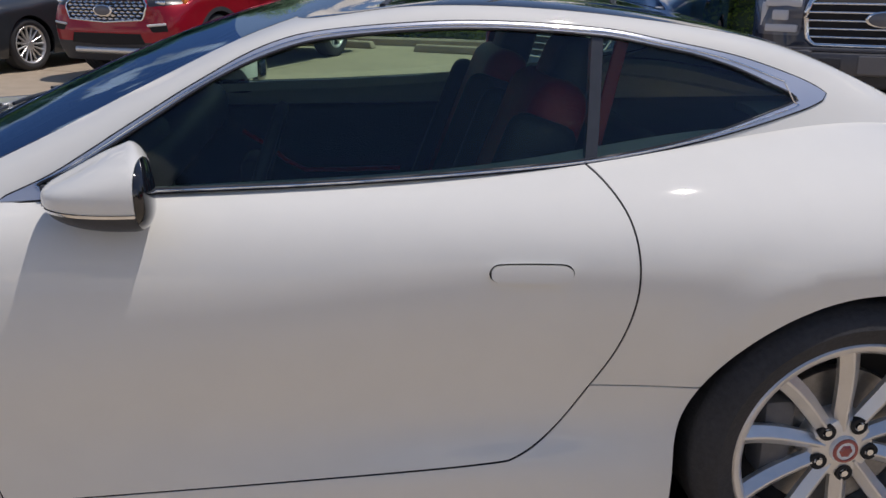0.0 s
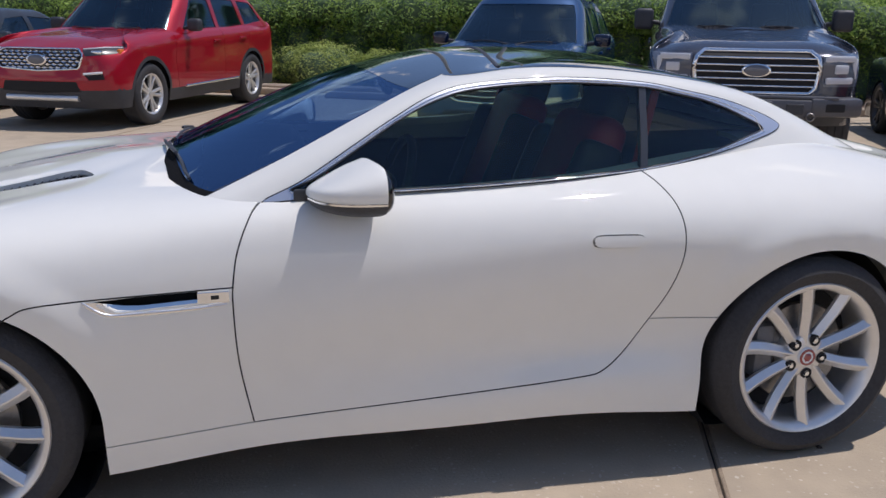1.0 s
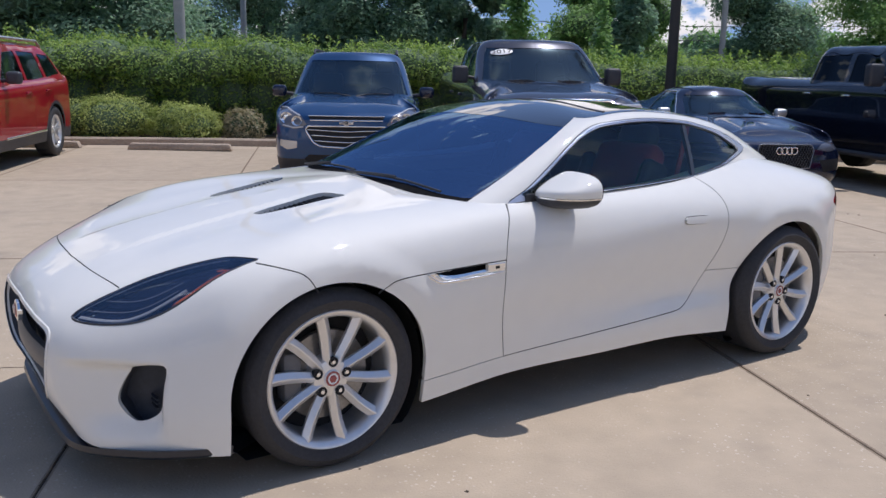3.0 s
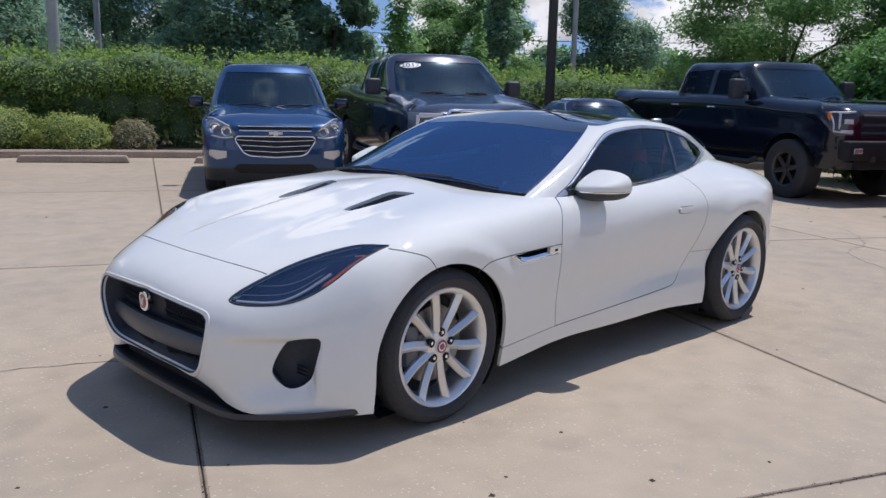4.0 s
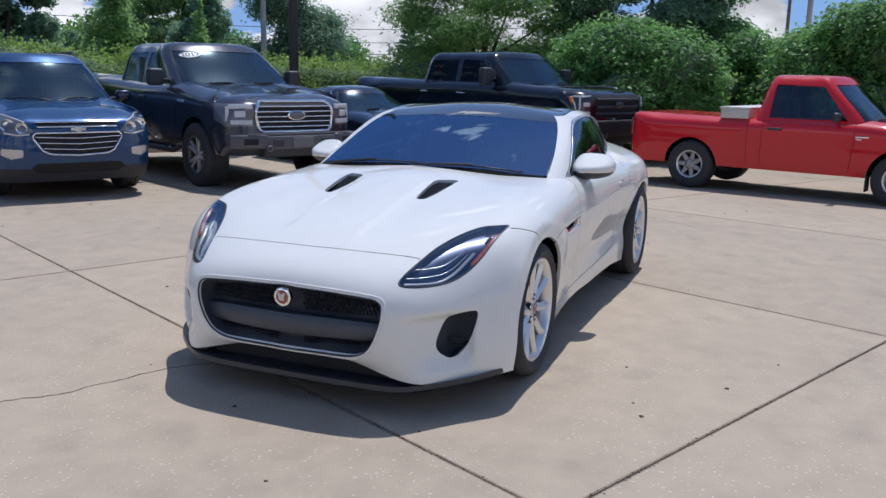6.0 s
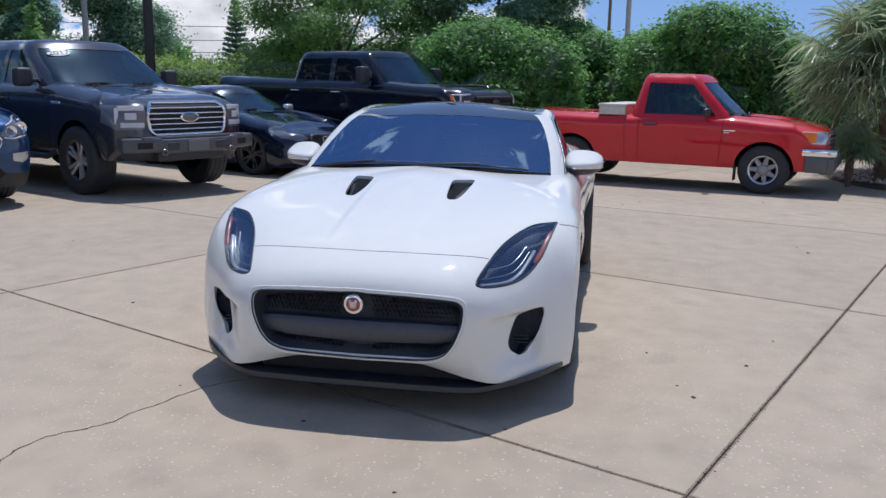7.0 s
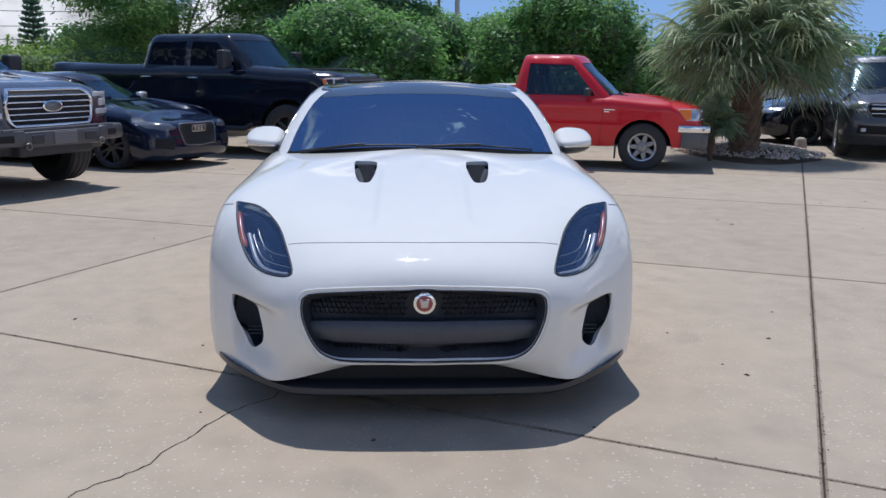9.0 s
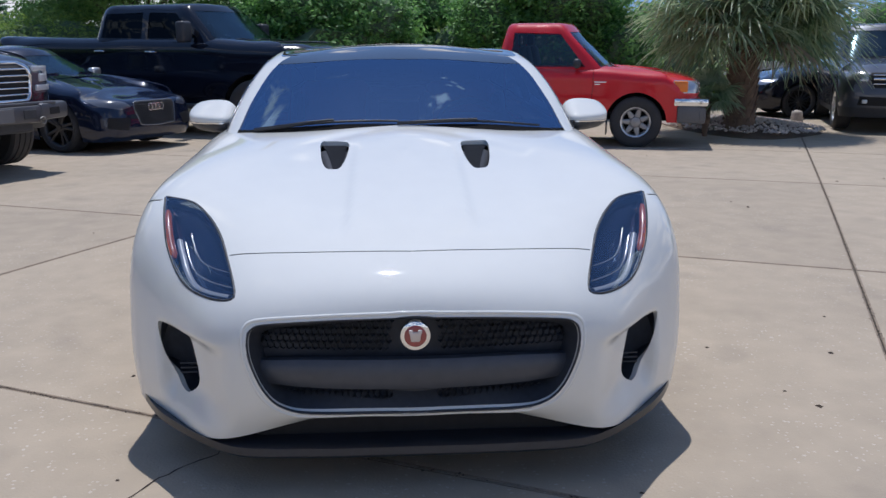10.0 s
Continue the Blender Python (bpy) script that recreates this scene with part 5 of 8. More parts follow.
    for sd in (1, -1):
        part("screen_edge", tube([(p[0], sd * p[1], p[2]) for p in pp], 0.011, 6, flat=0.3), BLACKP, top, smooth=60)
    skin("cowl", G, P["cowl"], COWL, top, both=True, label="black wiper cowl", lift=0.002, rim=0.0)
    def on_screen(y, v, d):
        """A place d above the glass at y across the car, v up the screen."""
        us = np.linspace(G.U(0), G.U(2.2), 120)
        q = G.at(us, np.full(120, G.V(v)))
        i = int(np.argmin(np.abs(q[:, 1] - abs(y))))
        n = G.normal(us[i : i + 1], np.array([G.V(v)]))[0]
        p = q[i] + d * n
        return (float(p[0]), math.copysign(float(p[1]), y), float(p[2]))
    for y0, y1 in ((0.66, 0.02), (0.03, -0.62)):
        pts = [on_screen(y0 + (y1 - y0) * t, 0.10 + 0.08 * math.sin(math.pi * 0.55 * t), 0.010) for t in np.linspace(0, 1, 12)]
        wip = part("wiper", tube(pts, 0.0055, 6), BLACKP, top, "black wiper blade", 60)
        arm = [on_screen(y0 + (y1 - y0) * t, 0.06 + 0.18 * t, 0.022) for t in (0.0, 0.2, 0.4, 0.55)]
        part("wiper_arm", tube(arm, 0.006, 6), BLACKP, wip, smooth=60)
    part("sensor_pod", rbox(0.09, 0.11, 0.05, (0.15, 0, 1.245), 0.015), BLACKP, top, "black camera pod behind the screen", 40)


REDTRIM = mat("bright_red_trim", (0.62, 0.03, 0.04), 0.4, vary=0.1, scale=8)


def cabin(car):
    """What shows through the glass: dashboard, wheel, two seats, door cards, rear shelf."""
    c = new("cabin")
    c.parent = car
    part("cabin_floor", rbox(2.3, 1.5, 0.04, (0.45, 0, 0.36), 0.01), LEATHER, c)
    part("firewall", rbox(0.06, 1.5, 0.55, (-0.62, 0, 0.66), 0.01), DARKP, c)
    dash = rbox(0.42, 1.50, 0.16, (-0.42, 0, 0.885), 0.06, segs=4)
    part("dashboard", dash, LEATHER, c, "black dashboard", 50)
    part("dash_hood", rbox(0.2, 0.36, 0.09, (-0.33, -0.37, 0.955), 0.035, segs=3), LEATHER, c, smooth=50)
    part("console", rbox(0.95, 0.24, 0.3, (0.15, 0, 0.55), 0.04), LEATHER, c, smooth=50)
    wheelpts = [(0.02 + 0.06 * math.sin(a), -0.37 + 0.185 * math.cos(a), 0.86 + 0.175 * math.sin(a)) for a in np.linspace(0, 2 * math.pi, 28, endpoint=False)]
    sw = part("steering_wheel", tube(wheelpts, 0.016, 8, True), LEATHER, c, "black steering wheel", 60)
    part("wheel_boss", rbox(0.05, 0.16, 0.12, (0.0, -0.37, 0.86), 0.025), LEATHER, sw, smooth=50)
    for s in (-1, 1):
        part("wheel_spoke", rbox(0.02, 0.12, 0.03, (0.01, -0.37 + s * 0.12, 0.86), 0.008), LAMPGREY, sw, smooth=50)
    for sd in (1, -1):
        seat = new("seat")
        seat.parent = c
        tagged(seat, "dark sports seat with red stitching")
        part("seat_base", rbox(0.52, 0.48, 0.2, (0.28, sd * 0.38, 0.52), 0.06, segs=4), LEATHER, seat, smooth=50)
        rot = Matrix.Rotation(radians(20), 4, "Y")
        part("backrest", rbox(0.16, 0.48, 0.62, (0.66, sd * 0.38, 0.82), 0.06, rot, 0.86, 4), REDLEATHER, seat, "red seat back", 50)
        part("headrest", rbox(0.11, 0.26, 0.19, (0.79, sd * 0.38, 1.12), 0.045, rot, 0.9, 4), LEATHER, seat, smooth=50)
        for k in (1, -1):
            part("bolster", rbox(0.2, 0.09, 0.5, (0.62, sd * 0.38 + k * 0.22, 0.80), 0.04, rot, 0.85, 3), LEATHER, seat, smooth=50)
        part("door_card", rbox(1.2, 0.06, 0.42, (0.15, sd * 0.78, 0.66), 0.02), LEATHER, c, smooth=50)
        part("card_line", tube([(-0.17, sd * 0.735, 0.775), (-0.085, sd * 0.725, 0.726), (-0.01, sd * 0.72, 0.660), (0.06, sd * 0.715, 0.627), (0.24, sd * 0.715, 0.624), (0.42, sd * 0.715, 0.627)], 0.009, 6), REDTRIM, c, "red trim line on the door", 60)
        part("belt", rbox(0.03, 0.012, 0.5, (0.80, sd * 0.66, 0.98), 0.004, Matrix.Rotation(radians(12), 4, "Y")), REDLEATHER, c, "red seat belt")
    part("rear_bulkhead", rbox(0.12, 1.4, 0.5, (0.98, 0, 0.72), 0.04), LEATHER, c, smooth=50)
    part("load_cover", rbox(0.95, 1.0, 0.04, (1.5, 0, 0.9), 0.015), LEATHER, c, smooth=50)
    part("inner_mirror", rbox(0.03, 0.24, 0.07, (0.06, 0, 1.195), 0.015), PIANO, c, "black inside mirror", 50)
    part("headlining", rbox(0.6, 0.9, 0.02, (0.58, 0, 1.255), 0.008), LINING, c, "pale roof lining")


def mirror(car, sd):
    """A door mirror: white cap, black foot and lower shell, dark glass."""
    m = new("door_mirror")
    m.parent = car
    tagged(m, "white door mirror on a black foot")
    def blob(cx, cy, cz, sx, sy, sz, lo, hi, cut=None):
        bm = bmesh.new()
        bmesh.ops.create_icosphere(bm, subdivisions=4, radius=1.0)
        for v in bm.verts:
            x, y, z = v.co
            x, y, z = math.copysign(abs(x) ** 0.85, x), math.copysign(abs(y) ** 0.7, y), math.copysign(abs(z) ** 0.8, z)
            e = max(0.0, min(1.0, (x + 1.0) / 1.25))
            rise = 0.42 + 0.58 * e * e * (3 - 2 * e)
            back = 0.3 if x > 0 else 1.0
            high = rise * (1 - 0.22 * y) if z > 0 else 0.75
            v.co = Vector((cx + x * sx * back + 0.03 * y, sd * (cy + y * sy), cz + z * sz * high + 0.012 * y))
        if sd < 0:
            bmesh.ops.reverse_faces(bm, faces=list(bm.faces))
        geom = list(bm.verts) + list(bm.edges) + list(bm.faces)
        if lo is not None:
            bmesh.ops.bisect_plane(bm, geom=geom, plane_co=(0, 0, lo), plane_no=(0, 0, 1), clear_inner=True)
            geom = list(bm.verts) + list(bm.edges) + list(bm.faces)
        if hi is not None:
            bmesh.ops.bisect_plane(bm, geom=geom, plane_co=(0, 0, hi), plane_no=(0, 0, 1), clear_outer=True)
        return bm
    def cut(bm, axis, at, keep_high):
        co, no = [0, 0, 0], [0, 0, 0]
        co[axis], no[axis] = at, 1
        bmesh.ops.bisect_plane(bm, geom=list(bm.verts) + list(bm.edges) + list(bm.faces), plane_co=co, plane_no=no, clear_inner=keep_high, clear_outer=not keep_high)
        return bm
    shape = (-0.158, 0.935, 0.970, 0.16, 0.125, 0.090)
    part("cap", cut(blob(*shape, 0.960, None), 0, -0.121, False), WHITE, m, "white mirror cap", 60)
    part("strip", cut(cut(blob(-0.158, 0.935, 0.970, 0.162, 0.127, 0.091, 0.953, None), 2, 0.959, False), 0, -0.121, False), CHROME, m, "thin bright strip under the cap", 60)
    part("lower_shell", cut(blob(*shape, None, 0.9525), 0, -0.121, False), BLACKP, m, "black lower shell", 60)
    part("rim", cut(blob(*shape, None, None), 0, -0.120, True), PIANO, m, "black rim", 60)
    part("foot", tube([(-0.27, sd * 0.82, 0.945), (-0.24, sd * 0.86, 0.944), (-0.19, sd * 0.92, 0.942)], [0.024, 0.022, 0.03], 10, flat=0.4), BLACKP, m, smooth=60)
    part("foot_plate", rbox(0.13, 0.012, 0.035, (-0.29, sd * 0.838, 0.948), 0.006), BLACKP, m, smooth=40)


coupe()

# ---- parked vehicles ----
def body_net(L, hw, zb, edge, fx, crown=0.05, corner=0.24, rear_in=0.03, ins=(0.05, 0.015, 0.0, 0.0, 0.02, 0.09)):
    """Guide sections for a vehicle's lower body. x runs back from the nose; edge(x) is the height of its upper edge."""
    frac = (0.0, 0.2, 0.45, 0.72, 0.92, 1.0)
    net = []
    zf = edge(0.1)
    def z_at(z1, f, x):
        return zb + (z1 - zb) * f
    for k, (yy, dx) in enumerate(((0.0, 0.0), (0.45, 0.015), (0.8, 0.075), (0.955, corner))):
        row = [(fx[r] + dx * (1 + 0.4 * (r > 3)), yy * (hw - 0.4 * ins[r]), z_at(zf, f, 0)) for r, f in enumerate(frac)]
        row.append((0.55 + 0.5 * dx, yy * 0.5 * hw, edge(0.55) + crown * 0.8))
        row.append((0.9 + 0.1 * k, 0, edge(0.95) + crown))
        net.append(row)
    xs = [0.5, 0.85, 1.3, 1.8] + list(np.linspace(2.4, L - 0.9, 4)) + [L - 0.5]
    for x in xs:
        e = edge(x)
        w = hw * (1 - 0.03 * max(0, (x - (L - 1.2)) / 1.2) ** 2)
        row = [(x, w - ins[r], z_at(e, f, x)) for r, f in enumerate(frac)]
        sx = min(max(x, 1.35), L - 0.8)
        row += [(sx, 0.5 * hw, edge(sx) + crown * 0.8), (sx, 0, edge(sx) + crown)]
        net.append(row)
    er = edge(L)
    for yy, dx in ((0.93, 0.16), (0.75, 0.04), (0.4, 0.01), (0.0, 0.0)):
        row = [(L - dx - rear_in * (abs(f - 0.45)), yy * (hw - 0.4 * ins[r]), z_at(er, f, L)) for r, f in enumerate(frac)]
        row += [(L - 0.45, yy * 0.5 * hw, er + crown * 0.8), (L - 0.7, 0, er + crown)]
        net.append(row)
    return net


def cab_net(wb, wt, rt, rb, hb, ht, belt, roof, bow=0.12, crown=0.03):
    """Guide sections for a cab: windscreen base and top, rear top and base along x; half widths at belt and roof."""
    net = []
    def col(x0, y0, x1, y1, sx, z0=None):
        z0 = belt(x0) - 0.03 if z0 is None else z0
        zr = roof(x1)
        m = lambda t, b=0.0: (x0 + (x1 - x0) * t, y0 + (y1 - y0) * t + b * (y0 > 0.05), z0 + (zr - 0.05 - z0) * t)  # noqa: E731
        dx, dy = sx - x1, 0 - y1
        net.append([m(0), m(0.45, 0.012), m(0.9, 0.012), (x1 + 0.06 * dx, y1 + 0.08 * dy, zr - 0.012), (x1 + 0.45 * dx, y1 + 0.5 * dy, roof(sx) + crown * 0.8), (sx, 0, roof(sx) + crown)])
    mid = 0.5 * (wt + rt)
    col(wb, 0, wt, 0, wt + 0.5)
    col(wb + 0.25 * bow, 0.55 * hb, wt + 0.25 * bow, 0.55 * ht, wt + 0.52)
    col(wb + 0.8 * bow, 0.92 * hb, wt + 0.7 * bow, 0.9 * ht, wt + 0.56)
    col(wb + bow + 0.1, hb, wt + bow, ht, wt + 0.6)
    for t in (0.3, 0.55, 0.8):
        x0, x1 = wb + (rb - wb) * t, wt + (rt - wt) * t
        col(x0, hb, x1, ht, min(max(x1, wt + 0.62), rt - 0.35))
    col(rb - 0.12, hb, rt - 0.12, ht * 0.99, rt - 0.33)
    col(rb - 0.02, 0.9 * hb, rt - 0.02, 0.88 * ht, rt - 0.3)
    col(rb, 0.5 * hb, rt, 0.5 * ht, rt - 0.28)
    col(rb, 0, rt, 0, rt - 0.26)
    return net


def rim_style(kind):
    if kind == "five":
        return [(72 * k + 90, 0.0) for k in range(5)], (0.05, None, 0.045, 0.032, -0.03, -0.012)
    if kind == "six":
        return [(60 * k + 90, 0.0) for k in range(6)], (0.05, None, 0.04, 0.03, -0.03, -0.012)
    if kind == "seven":
        return [(51.43 * k + 90, 0.0) for k in range(7)], (0.075, None, 0.042, 0.026, -0.03, -0.02)
    if kind == "twin":
        return [(72 * k + 90 + s, 0.0) for k in range(5) for s in (-11, 11)], (0.05, None, 0.022, 0.02, -0.03, -0.012)
    if kind == "many":
        return [(24 * k + 90, 0.0) for k in range(15)], (0.05, None, 0.012, 0.014, -0.03, -0.012)
    return [(36 * k + 90, 0.0) for k in range(10)], (0.05, None, 0.02, 0.018, -0.03, -0.012)


def vehicle(name, label, at, heading, L, hw, zb, edge_pts, fx, cab, colour, wheels, windows, regions=(), cladding=None, cladmat=None, screen_mat=None, seams=(), crown=0.05, flare=None, step=0.045, glassmat=None):
    """A parked vehicle from its guide sizes. Returns the thing and its lower skin for details to sit on."""
    h = Vector((heading[0], heading[1])).normalized()
    m = Matrix(((-h.x, h.y, 0, at[0]), (-h.y, -h.x, 0, at[1]), (0, 0, 1, at[2]), (0, 0, 0, 1)))
    car = thing(name, label, "car" if "truck" not in name else "pickup truck", m)
    ex, ez = np.array(edge_pts).T
    edge = lambda x: float(np.interp(x, ex, ez))  # noqa: E731
    S = Surf(body_net(L, hw, zb, edge, fx, crown))
    nose = lambda u, v, p: (v < S.V(5.0)) & (u < S.U(5.5))  # noqa: E731
    low = lambda u, v, p: (v < S.V(5.2)) & (u > S.U(2.5))  # noqa: E731
    xf, xr, R = wheels["front"], wheels["rear"], wheels["R"]
    ar = R + wheels.get("gap", 0.06)
    arches = [arch(xf, R * 0.98, ar, ar), arch(xr, R * 0.98, ar, ar)]
    cuts = [S.find(dense(a, 0.03, False, False), (0, 2), low) for a in arches]
    flares = []
    if flare:
        flares = [arch(xf, R * 0.98, ar + flare, ar + flare), arch(xr, R * 0.98, ar + flare, ar + flare)]
        cuts += [S.find(dense(a, 0.03, False, False), (0, 2), low) for a in flares]
    regs = []
    for nm, axes, poly, mt in regions:
        q = dense(poly, 0.02, True, False)
        ok = nose if axes == (1, 2) else low
        regs.append((nm, axes, q, mt))
        q2 = q[q[:, 0] > -0.01] if axes == (1, 2) else q
        cuts.append(S.find(q2, axes, ok))
    for line in seams:
        q = dense(line, 0.03, False, False)
        cuts += [S.find(offset(q, d), (0, 2), low) for d in (0.003, -0.003)]
    if cladding:
        zf, zs = float(cladding(np.array(0.0), 0)), float(cladding(np.array(L / 2), 0))
        if zf > zb:
            cuts.append(S.find([(y, zf) for y in np.arange(0.0, hw * 0.95, 0.04)], (1, 2), nose))
        if zs > zb:
            cuts.append(S.find([(x, zs) for x in np.arange(0.7, L - 0.5, 0.05)], (0, 2), low))
    def label_of(mm, p):
        x, y, z = p.T
        xz, yz = p[:, [0, 2]], p[:, [1, 2]]
        out = np.full(len(mm), "panel", dtype="<U16")
        side, front = (mm[:, 1] < S.V(5.2)) & (mm[:, 0] > S.U(2.5)), (mm[:, 1] < S.V(5.0)) & (mm[:, 0] < S.U(5.5))
        out[(mm[:, 1] >= S.V(4.6)) & (x < cab["wb"] + 0.15)] = "bonnet"
        if cladding:
            out[z < cladding(x, y)] = "cladding"
        for a in flares:
            out[inpoly(xz, a) & side] = "cladding"
        for nm, axes, q, mt in regs:
            out[inpoly(p[:, list(axes)], q) & (front if axes == (1, 2) else side)] = nm
        for line in seams:
            out[(dline(xz, line) < 0.003) & side] = ""
        for a in arches:
            out[inpoly(xz, a) & side] = ""
        return out
    P = S.panels(step, cuts, label_of)
    body = new("body")
    body.parent = car
    mats = {"panel": colour, "bonnet": colour, "cladding": cladmat or BLACKP, **{nm: mt for nm, _, _, mt in regs}}
    for nm, piece in P.items():
        if nm in ("panel", "bonnet"):
            skin({"panel": "body_shell"}.get(nm, nm), S, piece, mats[nm], body, both=True)
        else:
            for sd in ((1, -1) if nm not in ("grille", "lower_grille", "cladding", "slot") else (0,)):
                skin(nm, S, piece, mats[nm], body, sd or 1, both=(sd == 0), rim=0.006, lift=-0.004 if nm in ("grille", "lower_grille", "slot") else 0.001)
    for sd in (1, -1):
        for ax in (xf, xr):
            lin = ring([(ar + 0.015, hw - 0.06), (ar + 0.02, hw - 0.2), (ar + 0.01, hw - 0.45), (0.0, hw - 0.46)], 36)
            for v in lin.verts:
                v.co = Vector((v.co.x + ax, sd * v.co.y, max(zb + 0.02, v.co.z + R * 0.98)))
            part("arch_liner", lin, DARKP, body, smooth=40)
    part("underbody", rbox(L - 0.5, 2 * hw - 0.5, 0.12, (L / 2, 0, zb + 0.08), 0.03), DARKP, body)
    # cab
    G = Surf(cab_net(cab["wb"], cab["wt"], cab["rt"], cab["rb"], cab["hb"], cab["ht"], edge, lambda x: cab["roof"] - cab.get("fall", 0.0) * max(0.0, x - cab["wt"] - 0.5), cab.get("bow", 0.12), cab.get("crown", 0.03)))
    gside = lambda u, v, p: (u > G.U(2.2)) & (u < G.U(7.6)) & (v < G.V(3.2))  # noqa: E731
    wlines = [dense(w, 0.02, True, False) for w in windows]
    ws_box = np.array([(G.U(2.25), G.V(0.05)), (G.U(2.2), G.V(1.0)), (G.U(2.1), G.V(2.05)), (G.u0, G.V(2.12))])
    ws_line = dense(ws_box, 0.03, False, False)
    cuts2 = [G.find(w, (0, 2), gside) for w in wlines] + [ws_line]
    ws_area = np.concatenate([ws_box, [(G.u0 - 0.1, G.V(2.12)), (G.u0 - 0.1, G.V(0.05))]])
    def lab2(mm, p):
        out = np.full(len(mm), "roof", dtype="<U16")
        out[inpoly(mm, ws_area)] = "windscreen"
        ok = (mm[:, 0] > G.U(2.2)) & (mm[:, 0] < G.U(7.6)) & (mm[:, 1] < G.V(3.2))
        for k, w in enumerate(wlines):
            out[inpoly(p[:, [0, 2]], w) & ok] = f"w{k}"
        return out
    Q = G.panels(step, cuts2, lab2)
    skin("cab_shell", G, Q["roof"], colour, body, both=True, rim=0.03)
    skin("windscreen", G, Q["windscreen"], screen_mat or CARGLASS, body, both=True, rim=0.0, lift=-0.006, label="tinted windscreen")
    for k in range(len(wlines)):
        if f"w{k}" in Q:
            for sd in (1, -1):
                skin("side_window", G, Q[f"w{k}"], glassmat or CARGLASS, body, sd, rim=0.0, lift=-0.008)
    # interior that closes the view through the glass
    zf = edge(cab["wb"])
    inside = part("interior", rbox(cab["rb"] - cab["wb"] - 0.25, 2 * cab["hb"] - 0.16, 0.5, ((cab["rb"] + cab["wb"]) / 2 + 0.1, 0, zf - 0.32), 0.05), LEATHER, body, "dark interior", 40)
    part("dash_top", rbox(0.5, 2 * cab["hb"] - 0.24, 0.12, (cab["wb"] + 0.42, 0, zf - 0.04), 0.05), LEATHER, inside, smooth=40)
    for sd in (1, -1):
        xs = cab["wt"] + 0.65
        part("seat_back", rbox(0.14, 0.48, 0.62, (xs, sd * 0.42, min(zf + 0.02, cab["roof"] - 0.50)), 0.05, Matrix.Rotation(radians(12), 4, "Y"), 0.9), cab.get("seat", LEATHER), inside, smooth=40)
        part("head_rest", rbox(0.1, 0.26, 0.18, (xs + 0.09, sd * 0.42, min(zf + 0.41, cab["roof"] - 0.20)), 0.04), cab.get("seat", LEATHER), inside, smooth=40)
    st = [(cab["wb"] + 0.84 + 0.05 * math.sin(a), -0.42 + 0.18 * math.cos(a), zf - 0.03 + 0.17 * math.sin(a)) for a in np.linspace(0, 2 * math.pi, 20, endpoint=False)]
    part("steering_wheel", tube(st, 0.015, 6, True), LEATHER, inside, smooth=60)
    # wheels
    ang, dims = rim_style(wheels.get("style", "ten"))
    rim = wheels["rim"]
    d = tuple(rim - 0.012 if q is None else q for q in dims)
    for x in (xf, xr):
        for sd in (1, -1):
            wheel(car, (x, sd * (hw - wheels.get("in", 0.03)), R), sd, R, wheels.get("W", 0.25), rim, ang, 0.3 * x, wheels.get("metal"), d, 0.0, 5 if wheels.get("lugs") else 0, False, True, wheels.get("tread", 1), rim_metal=wheels.get("rim_metal"))
    return car, body, S, nose, low, G


def front_tube(S, nose, pts, r, sd=0, lift=0.0, n=8, flat=None):
    """A rod that lies on the nose along a drawing of (y, z) points; sd 0: across both halves."""
    line = dense(pts, 0.04, False, False)
    q = S.find(np.abs(line) if sd == 0 else line, (1, 2), nose)
    p = S.at(q[:, 0], q[:, 1]) + lift * S.normal(q[:, 0], q[:, 1])
    out = []
    for a, b in zip(line, p):
        s = (1 if a[0] >= 0 else -1) if sd == 0 else sd
        out.append((b[0], s * abs(b[1]), b[2]))
    return tube(out, r, n, flat=flat)


def on_nose(S, nose, y, z):
    p, n = S.spot((abs(y), z), (1, 2), nose)
    return Vector((p.x, math.copysign(p.y, y) if y else 0.0, p.z)), n


def side_mirror(body, x, y, z, colour, size=(0.12, 0.2, 0.15), stalk=True):
    for sd in (1, -1):
        mm = part("door_mirror", rbox(*size, (x, sd * (y + size[1] / 2 + 0.06), z), 0.045, segs=4), colour, body, smooth=50)
        part("mirror_foot", tube([(x + 0.02, sd * (y - 0.05), z - 0.05), (x, sd * (y + 0.1), z - 0.03)], 0.025, 8), BLACKP, mm, smooth=60)


def wipers(body, G):
    """Two blades lying along the foot of the windscreen."""
    us = np.linspace(G.U(0), G.U(2.3), 90)
    def spot(y, v):
        q = G.at(us, np.full(90, G.V(v)))
        i = int(np.argmin(np.abs(q[:, 1] - abs(y))))
        n = G.normal(us[i : i + 1], np.array([G.V(v)]))[0]
        return (float(q[i, 0] + 0.012 * n[0]), math.copysign(float(q[i, 1]), y), float(q[i, 2] + 0.012 * n[2]))
    for y0, y1 in ((0.02, 0.58), (-0.62, -0.06)):
        part("wiper", tube([spot(y0 + (y1 - y0) * t, 0.20 + 0.12 * math.sin(math.pi * t)) for t in np.linspace(0, 1, 9)], 0.010, 6), BLACKP, body, smooth=60)


def door_handles(S, low, body, spots, mt):
    for x, z in spots:
        p, n = S.spot((x, z), (0, 2), low)
        for sd in (1, -1):
            part("door_handle", rbox(0.20, 0.035, 0.035, (p.x, sd * (p.y + 0.012), p.z), 0.012), mt, body, smooth=40)


